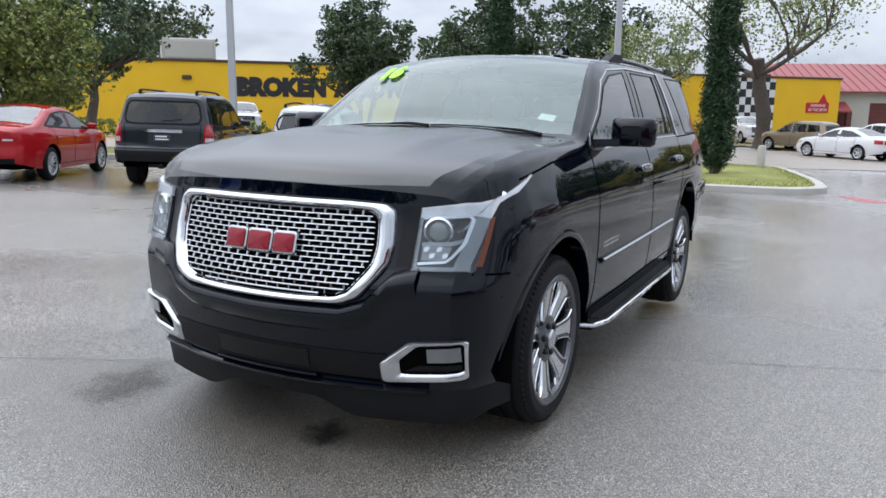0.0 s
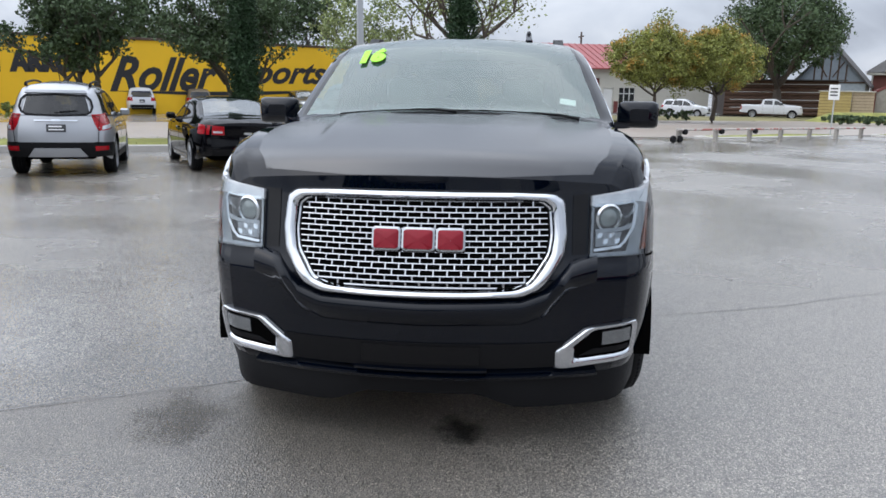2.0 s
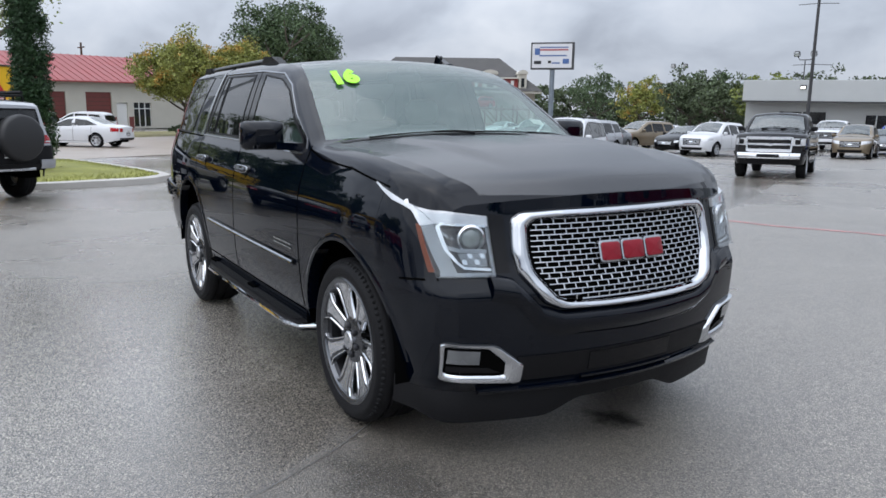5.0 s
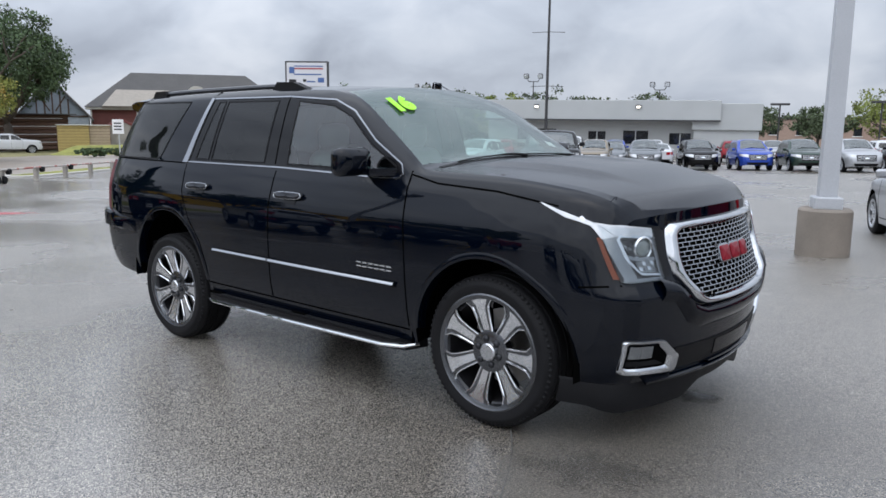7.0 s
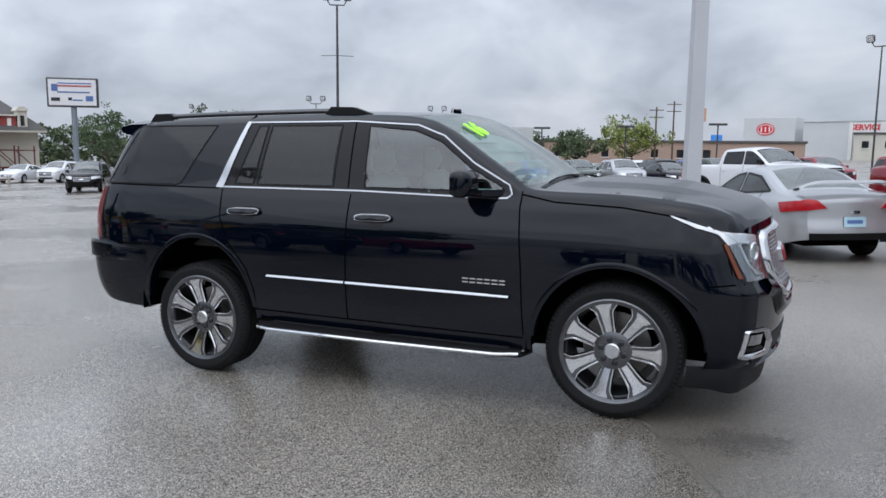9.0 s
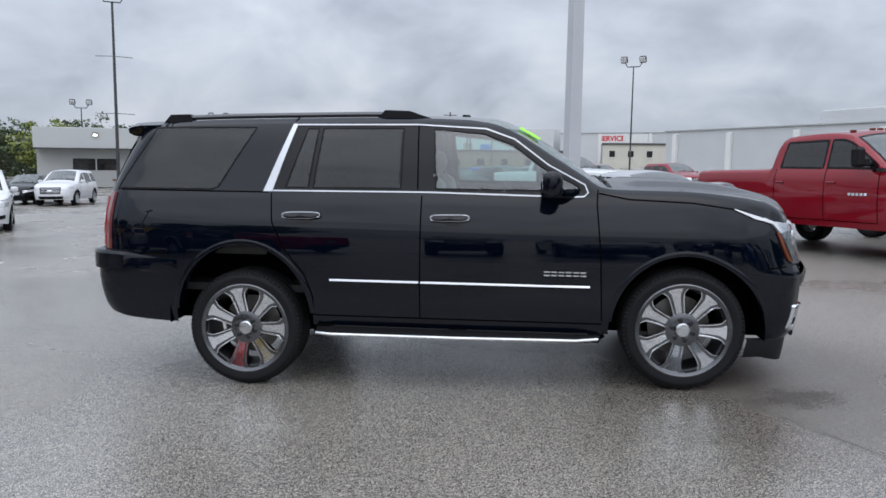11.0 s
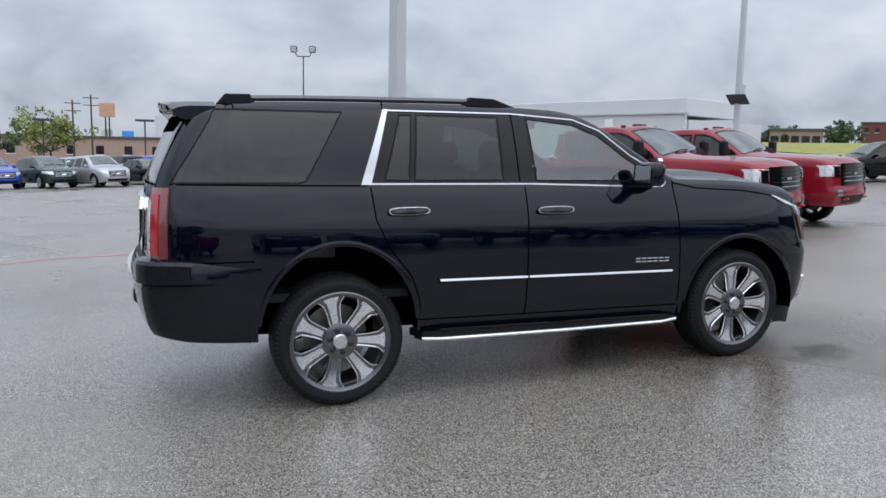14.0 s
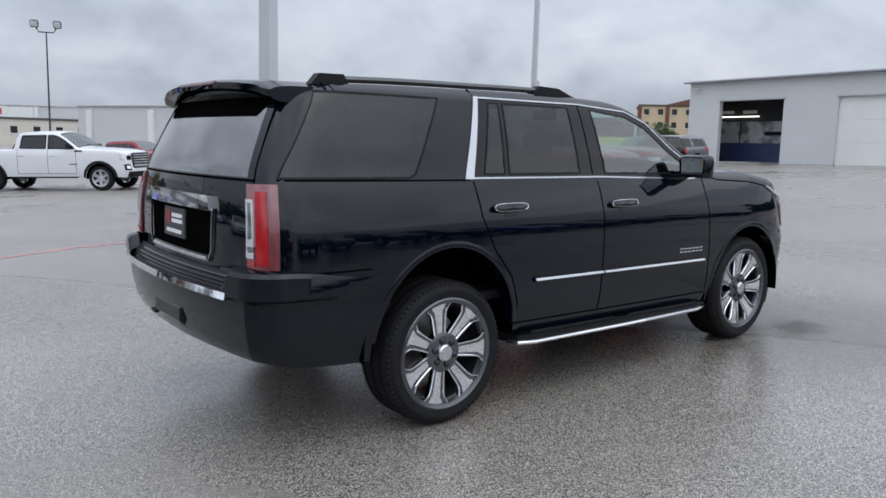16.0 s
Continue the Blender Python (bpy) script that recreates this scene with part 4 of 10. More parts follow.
# outlines for the common kinds of vehicle, in metres, origin on the ground between the axles
KINDS = {
    "suv": dict(size=(4.6, 1.86, 1.68), ends=(-2.24, 2.14), axles=(1.335, -1.335), tyre=(0.345, 0.225, 0.228), arch=0.405,
        top=[(-2.24, 1.50), (-2.1, 1.565), (-1.2, 1.625), (-0.3, 1.63), (0.1, 1.575), (0.45, 1.40), (0.95, 1.105), (1.2, 1.06), (1.7, 1.0), (2.02, 0.91), (2.14, 0.80)],
        sill=[(-2.24, 0.40), (-1.9, 0.30), (-1.0, 0.27), (1.0, 0.27), (1.8, 0.26), (2.14, 0.30)],
        plan=[(-2.24, 0.70), (-2.15, 0.80), (-1.95, 0.87), (-1.3, 0.92), (0, 0.93), (1.3, 0.925), (1.75, 0.86), (2.02, 0.74), (2.14, 0.60)],
        section=[(0.2, 0.93), (0.45, 0.975), (0.7, 1.0), (0.9, 0.985), (1.0, 0.955), (1.08, 0.915), (1.5, 0.755), (1.63, 0.69)],
        crown=[(-2.24, 0.03), (-1.5, 0.05), (-0.2, 0.05), (0.5, 0.08), (0.95, 0.09), (1.3, 0.055), (2.14, 0.03)],
        nose=[(0.25, -0.06), (0.5, 0.04), (0.75, 0.0), (1.0, -0.08)], tail=[(0.3, 0.0), (0.55, 0.09), (0.75, 0.08), (1.0, 0.03), (1.5, -0.17), (1.6, -0.2)], bulge=(0.13, 0.06),
        panes=[[(-2.0, 1.10), (-1.22, 1.075), (-1.1, 1.50), (-1.85, 1.475)], [(-1.12, 1.07), (-0.2, 1.05), (-0.18, 1.53), (-1.02, 1.51)], [(-0.12, 1.05), (0.78, 1.04), (0.72, 1.13), (0.40, 1.335), (0.1, 1.475), (-0.10, 1.53)]],
        screen=[(0.93, -0.68), (0.93, 0.68), (0.13, 0.55), (0.13, -0.55)], rearpane=[(-0.60, 1.06), (0.60, 1.06), (0.53, 1.44), (-0.53, 1.44)],
        headlamp=[(0.46, 0.70), (0.98, 0.80), (0.98, 0.90), (0.48, 0.86)], taillamp=[(0.53, 0.82), (0.94, 0.84), (0.92, 1.05), (0.56, 1.05)],
        grille=[(-0.44, 0.56), (0.44, 0.56), (0.46, 0.86), (-0.46, 0.86)], intake=[(-0.5, 0.32), (0.5, 0.32), (0.55, 0.45), (-0.55, 0.45)], rearlow=[(-0.68, 0.42), (0.68, 0.42), (0.7, 0.60), (-0.7, 0.60)],
        plate=(0.72, 0.92), doors=(0.92, -0.17, -1.14), mirror=(0.66, 1.12), handle=0.90),
    "sedan": dict(size=(4.75, 1.83, 1.45), ends=(-2.36, 2.22), axles=(1.36, -1.36), tyre=(0.33, 0.215, 0.222), arch=0.375,
        top=[(-2.36, 0.94), (-2.2, 1.01), (-1.75, 1.065), (-1.3, 1.20), (-0.85, 1.355), (-0.3, 1.41), (0.1, 1.375), (0.5, 1.20), (0.95, 0.985), (1.2, 0.95), (1.75, 0.87), (2.1, 0.76), (2.22, 0.66)],
        sill=[(-2.36, 0.36), (-1.9, 0.26), (-1.0, 0.21), (1.0, 0.21), (1.8, 0.19), (2.22, 0.22)],
        plan=[(-2.36, 0.66), (-2.25, 0.77), (-1.95, 0.86), (-1.3, 0.91), (0, 0.915), (1.3, 0.91), (1.8, 0.84), (2.08, 0.72), (2.22, 0.58)],
        section=[(0.15, 0.93), (0.4, 0.98), (0.62, 1.0), (0.8, 0.985), (0.92, 0.95), (0.98, 0.905), (1.3, 0.74), (1.42, 0.67)],
        crown=[(-2.36, 0.03), (-1.7, 0.04), (-1.2, 0.07), (-0.3, 0.05), (0.5, 0.08), (0.95, 0.08), (1.3, 0.05), (2.22, 0.03)],
        nose=[(0.2, -0.05), (0.42, 0.05), (0.62, 0.0), (0.9, -0.1)], tail=[(0.25, -0.02), (0.48, 0.07), (0.7, 0.05), (0.9, 0.06), (1.05, 0.03)], bulge=(0.14, 0.08),
        panes=[[(-1.42, 1.05), (-0.30, 0.985), (-0.28, 1.325), (-0.85, 1.275)], [(-0.22, 0.985), (0.78, 0.97), (0.72, 1.03), (0.4, 1.185), (0.1, 1.295), (-0.2, 1.325)]],
        screen=[(0.93, -0.68), (0.93, 0.68), (0.13, 0.53), (0.13, -0.53)], backpane=[(-0.88, -0.53), (-0.88, 0.53), (-1.72, 0.64), (-1.72, -0.64)],
        headlamp=[(0.50, 0.58), (1.04, 0.66), (1.06, 0.76), (0.50, 0.69)], taillamp=[(0.42, 0.74), (0.98, 0.76), (0.94, 0.94), (0.42, 0.90)],
        grille=[(-0.40, 0.46), (0.40, 0.46), (0.44, 0.66), (-0.44, 0.66)], intake=[(-0.55, 0.26), (0.55, 0.26), (0.55, 0.38), (-0.55, 0.38)], rearlow=[(-0.62, 0.36), (0.62, 0.36), (0.64, 0.46), (-0.64, 0.46)],
        plate=(0.55, 0.7), doors=(0.92, -0.25, -1.15), mirror=(0.68, 1.03), handle=0.82),
    "van": dict(size=(4.8, 1.85, 1.75), ends=(-2.32, 2.28), axles=(1.42, -1.42), tyre=(0.335, 0.215, 0.215), arch=0.39,
        top=[(-2.32, 1.55), (-2.2, 1.63), (-1.2, 1.69), (-0.1, 1.685), (0.35, 1.61), (0.8, 1.36), (1.3, 1.07), (1.5, 1.03), (1.95, 0.93), (2.2, 0.82), (2.28, 0.75)],
        sill=[(-2.32, 0.36), (-1.9, 0.26), (-1.0, 0.22), (1.0, 0.22), (1.9, 0.22), (2.28, 0.25)],
        plan=[(-2.32, 0.74), (-2.2, 0.84), (-1.95, 0.89), (-1.3, 0.92), (0, 0.925), (1.3, 0.915), (1.85, 0.85), (2.15, 0.73), (2.28, 0.60)],
        section=[(0.2, 0.94), (0.45, 0.98), (0.7, 1.0), (0.95, 0.985), (1.05, 0.955), (1.12, 0.92), (1.55, 0.77), (1.69, 0.71)],
        crown=[(-2.32, 0.03), (-1.5, 0.05), (-0.1, 0.05), (0.8, 0.09), (1.3, 0.09), (1.6, 0.05), (2.28, 0.03)],
        nose=[(0.25, -0.05), (0.5, 0.05), (0.7, 0.0), (0.95, -0.08)], tail=[(0.3, 0.0), (0.5, 0.06), (0.8, 0.04), (1.1, 0.0), (1.6, -0.15)], bulge=(0.14, 0.06),
        panes=[[(-2.08, 1.13), (-1.12, 1.11), (-1.08, 1.56), (-1.95, 1.53)], [(-1.04, 1.11), (0.02, 1.09), (0.02, 1.58), (-1.0, 1.57)], [(0.1, 1.09), (1.08, 1.06), (0.95, 1.17), (0.6, 1.38), (0.35, 1.50), (0.1, 1.57)]],
        screen=[(1.28, -0.69), (1.28, 0.69), (0.38, 0.56), (0.38, -0.56)], rearpane=[(-0.62, 1.1), (0.62, 1.1), (0.55, 1.5), (-0.55, 1.5)],
        headlamp=[(0.46, 0.64), (0.98, 0.68), (0.98, 0.80), (0.48, 0.76)], taillamp=[(0.62, 0.82), (0.90, 0.84), (0.88, 1.14), (0.66, 1.14)],
        grille=[(-0.34, 0.60), (0.34, 0.60), (0.40, 0.73), (-0.40, 0.73)], intake=[(-0.5, 0.33), (0.5, 0.33), (0.5, 0.45), (-0.5, 0.45)], rearlow=[(-0.68, 0.36), (0.68, 0.36), (0.7, 0.44), (-0.7, 0.44)],
        plate=(0.68, 0.85), doors=(1.05, 0.06, -1.06), mirror=(0.98, 1.12), handle=0.92),
    "wagon": dict(size=(4.75, 1.85, 1.80), ends=(-2.32, 2.20), axles=(1.42, -1.42), tyre=(0.375, 0.245, 0.228), arch=0.44,
        top=[(-2.32, 1.66), (-2.2, 1.715), (-1.5, 1.755), (-0.4, 1.76), (0.05, 1.72), (0.4, 1.55), (0.85, 1.20), (1.1, 1.14), (1.7, 1.09), (2.05, 1.0), (2.2, 0.9)],
        sill=[(-2.32, 0.50), (-1.9, 0.42), (-1.0, 0.36), (1.0, 0.36), (1.8, 0.36), (2.2, 0.40)],
        plan=[(-2.32, 0.83), (-2.27, 0.875), (-2.1, 0.91), (-1.4, 0.925), (0, 0.925), (1.4, 0.925), (1.85, 0.88), (2.1, 0.78), (2.2, 0.66)],
        section=[(0.3, 0.94), (0.5, 0.975), (0.75, 1.0), (0.95, 0.99), (1.08, 0.965), (1.14, 0.94), (1.55, 0.83), (1.72, 0.77)],
        crown=[(-2.32, 0.02), (-1.5, 0.035), (-0.2, 0.04), (0.4, 0.07), (0.85, 0.08), (1.3, 0.05), (2.2, 0.03)],
        nose=[(0.3, -0.05), (0.55, 0.05), (0.8, 0.0), (1.1, -0.06)], tail=[(0.4, 0.0), (0.5, 0.09), (0.72, 0.10), (0.79, 0.02), (1.1, 0.01), (1.2, -0.02), (1.6, -0.13), (1.72, -0.17)], bulge=(0.12, 0.05),
        panes=[[(-2.08, 1.18), (-1.30, 1.155), (-1.22, 1.62), (-1.98, 1.60)], [(-1.20, 1.15), (-0.30, 1.13), (-0.28, 1.645), (-1.13, 1.635)], [(-0.20, 1.13), (0.74, 1.12), (0.68, 1.20), (0.36, 1.44), (0.08, 1.58), (-0.18, 1.645)]],
        screen=[(0.83, -0.72), (0.83, 0.72), (0.08, 0.60), (0.08, -0.60)], rearpane=[(-0.56, 1.19), (-0.66, 1.23), (-0.685, 1.32), (-0.64, 1.54), (-0.58, 1.60), (0.58, 1.60), (0.64, 1.54), (0.685, 1.32), (0.66, 1.23), (0.56, 1.19)],
        headlamp=[(0.48, 0.80), (1.0, 0.86), (1.0, 1.0), (0.48, 0.95)], taillamp=[(0.735, 0.84), (0.97, 0.84), (0.95, 1.19), (0.755, 1.19)],
        grille=[(-0.42, 0.66), (0.42, 0.66), (0.44, 0.94), (-0.44, 0.94)], intake=[(-0.5, 0.42), (0.5, 0.42), (0.55, 0.55), (-0.55, 0.55)], rearlow=[(-0.80, 0.50), (0.80, 0.50), (0.82, 0.745), (-0.82, 0.745)],
        plate=(0.87, 1.0), doors=(0.84, -0.25, -1.22), mirror=(0.60, 1.22), handle=1.02),
    "boxy": dict(size=(4.6, 1.90, 1.88), ends=(-2.18, 2.15), axles=(1.36, -1.30), tyre=(0.41, 0.28, 0.222), arch=0.475,
        top=[(-2.18, 1.70), (-2.08, 1.755), (-1.4, 1.80), (-0.3, 1.80), (0.08, 1.77), (0.35, 1.60), (0.72, 1.24), (0.95, 1.19), (1.7, 1.14), (2.05, 1.06), (2.15, 0.96)],
        sill=[(-2.18, 0.62), (-1.9, 0.56), (-1.0, 0.47), (1.0, 0.47), (1.8, 0.50), (2.15, 0.55)],
        plan=[(-2.18, 0.84), (-2.12, 0.89), (-1.95, 0.925), (-1.3, 0.94), (0, 0.94), (1.4, 0.93), (1.85, 0.88), (2.08, 0.80), (2.15, 0.70)],
        section=[(0.4, 0.95), (0.6, 0.985), (0.85, 1.0), (1.05, 0.99), (1.16, 0.965), (1.23, 0.935), (1.65, 0.85), (1.80, 0.81)],
        crown=[(-2.18, 0.02), (-1.5, 0.035), (-0.2, 0.04), (0.4, 0.06), (0.72, 0.06), (1.3, 0.05), (2.15, 0.03)],
        nose=[(0.45, -0.03), (0.65, 0.06), (0.85, 0.0), (1.1, -0.03)], tail=[(0.55, 0.0), (0.65, 0.05), (0.9, 0.045), (1.2, 0.015), (1.7, -0.07)], bulge=(0.10, 0.05),
        panes=[[(-1.98, 1.27), (-1.46, 1.265), (-1.38, 1.63), (-1.88, 1.62)], [(-0.90, 1.25), (0.62, 1.235), (0.56, 1.30), (0.27, 1.57), (0.10, 1.65), (-0.84, 1.665)]],
        screen=[(0.70, -0.74), (0.70, 0.74), (0.10, 0.66), (0.10, -0.66)], rearpane=[(-0.68, 1.25), (0.68, 1.25), (0.64, 1.64), (-0.64, 1.64)],
        headlamp=[(0.44, 0.82), (0.72, 0.82), (0.72, 1.0), (0.44, 1.0)], taillamp=[(0.70, 1.03), (1.02, 1.03), (1.02, 1.185), (0.72, 1.185)],
        grille=[(-0.60, 0.80), (0.60, 0.80), (0.62, 1.02), (-0.62, 1.02)], intake=[(-0.5, 0.58), (0.5, 0.58), (0.55, 0.68), (-0.55, 0.68)], rearlow=[(-0.70, 0.60), (0.70, 0.60), (0.72, 0.72), (-0.72, 0.72)],
        plate=(0.76, 0.89), doors=(0.70, -0.94, -0.94), mirror=(0.52, 1.33), handle=1.12),
    "pickup": dict(size=(5.9, 2.03, 1.96), ends=(-2.94, 2.72), axles=(1.85, -1.85), tyre=(0.405, 0.27, 0.27), arch=0.47,
        top=[(-2.94, 1.32), (-2.5, 1.34), (-1.05, 1.35), (-1.01, 1.42), (-0.93, 1.79), (-0.84, 1.865), (-0.1, 1.90), (0.32, 1.865), (0.52, 1.775), (0.85, 1.56), (1.15, 1.37), (1.4, 1.345), (2.2, 1.31), (2.55, 1.265), (2.72, 1.17)],
        sill=[(-2.94, 0.60), (-2.3, 0.52), (-1.2, 0.46), (1.2, 0.46), (2.3, 0.44), (2.72, 0.42)],
        plan=[(-2.94, 0.93), (-2.88, 0.97), (-2.5, 1.0), (-1.85, 1.01), (0, 1.0), (1.85, 1.015), (2.3, 0.985), (2.6, 0.92), (2.72, 0.84)],
        section=[(0.4, 0.95), (0.6, 0.985), (0.9, 1.0), (1.15, 0.99), (1.28, 0.965), (1.34, 0.94), (1.75, 0.83), (1.88, 0.785)],
        crown=[(-2.94, 0.005), (-1.05, 0.005), (-0.8, 0.03), (-0.1, 0.05), (0.7, 0.08), (1.12, 0.08), (1.4, 0.07), (2.72, 0.04)],
        nose=[(0.45, 0.0), (0.65, 0.07), (0.8, 0.03), (1.2, 0.0)], tail=[(0.5, 0.02), (0.62, 0.12), (0.75, 0.10), (0.8, 0.02), (1.3, 0.0)], bulge=(0.10, 0.02),
        panes=[[(-0.83, 1.375), (0.04, 1.36), (0.04, 1.785), (-0.76, 1.775)], [(0.12, 1.36), (1.02, 1.345), (0.98, 1.40), (0.73, 1.58), (0.47, 1.735), (0.33, 1.78), (0.12, 1.79)]],
        screen=[(1.12, -0.82), (1.12, 0.82), (0.47, 0.70), (0.47, -0.70)], hole=[(-2.82, -0.80), (-2.82, 0.80), (-1.08, 0.80), (-1.08, -0.80)],
        headlamp=[(0.62, 0.97), (1.04, 0.97), (1.04, 1.17), (0.62, 1.17)], taillamp=[(0.80, 0.84), (1.0, 0.84), (1.0, 1.24), (0.80, 1.24)],
        grille=[(-0.58, 0.80), (0.58, 0.80), (0.61, 1.19), (-0.61, 1.19)], intake=[(-0.55, 0.46), (0.55, 0.46), (0.6, 0.60), (-0.6, 0.60)], rearlow=[(-0.85, 0.56), (0.85, 0.56), (0.85, 0.70), (-0.85, 0.70)],
        plate=(0.70, 0.84), doors=(1.08, 0.12, -0.9), mirror=(0.86, 1.45), handle=1.14),
}


KINDS["crossover"] = dict(KINDS["suv"],
    top=[(-2.24, 1.46), (-2.1, 1.545), (-1.5, 1.62), (-0.8, 1.655), (-0.3, 1.64), (0.1, 1.575), (0.45, 1.40), (0.95, 1.125), (1.2, 1.08), (1.7, 1.0), (2.02, 0.91), (2.14, 0.80)],
    plan=[(-2.24, 0.64), (-2.18, 0.76), (-2.05, 0.845), (-1.8, 0.90), (-1.3, 0.93), (0, 0.92), (1.3, 0.925), (1.75, 0.86), (2.02, 0.74), (2.14, 0.60)],
    section=[(0.2, 0.94), (0.45, 0.985), (0.66, 1.0), (0.86, 0.98), (1.0, 0.935), (1.10, 0.885), (1.45, 0.735), (1.60, 0.62), (1.66, 0.54)],
    rearpane=[(-0.48, 1.10), (-0.57, 1.15), (-0.605, 1.24), (-0.575, 1.36), (-0.50, 1.43), (0.0, 1.455), (0.50, 1.43), (0.575, 1.36), (0.605, 1.24), (0.57, 1.15), (0.48, 1.10), (0.0, 1.085)],
    taillamp=[(0.66, 0.82), (1.02, 0.86), (0.95, 1.14), (0.57, 1.11)], rearlow=[(-0.66, 0.36), (0.66, 0.36), (0.68, 0.62), (-0.68, 0.62)], plate=(0.80, 0.93))


def spec_for(kind, size):
    """The outlines of a kind, stretched to a vehicle's own length, width and height."""
    k = KINDS[kind]
    sx, sy, sz = (a / b for a, b in zip(size, k["size"]))
    sp = {"ends": tuple(a * sx for a in k["ends"]), "bulge": k["bulge"], "axles": tuple(a * sx for a in k["axles"]), "tyre": k["tyre"], "arch": k["arch"]}
    for key, a, b in (("top", sx, sz), ("sill", sx, sz), ("plan", sx, sy), ("section", sz, 1), ("crown", sx, 1), ("nose", sz, 1), ("tail", sz, 1), ("screen", sx, sy), ("rearpane", sy, sz), ("backpane", sx, sy), ("hole", sx, sy),
                      ("headlamp", sy, sz), ("taillamp", sy, sz), ("grille", sy, sz), ("intake", sy, sz), ("rearlow", sy, sz)):
        if key in k:
            sp[key] = scaled(k[key], a, b)
    sp["panes"] = [scaled(p, sx, sz) for p in k["panes"]]
    sp["plate"], sp["doors"] = tuple(z * sz for z in k["plate"]), tuple(x * sx for x in k["doors"])
    sp["mirror"], sp["handle"] = (k["mirror"][0] * sx, k["mirror"][1] * sz), k["handle"] * sz
    r = sp["tyre"][0]
    arches = [(None, circle(x, r + 0.02, k["arch"], 28)) for x in sp["axles"]]
    sp["side_regions"] = arches + [("pane", p) for p in sp["panes"]]
    sp["top_regions"] = [("windscreen", sp["screen"])] + ([("rear_window", sp["backpane"])] if "backpane" in sp else []) + ([(None, sp["hole"])] if "hole" in sp else [])
    sp["rear_regions"] = [("rear_window", sp["rearpane"])] if "rearpane" in sp else []
    return sp


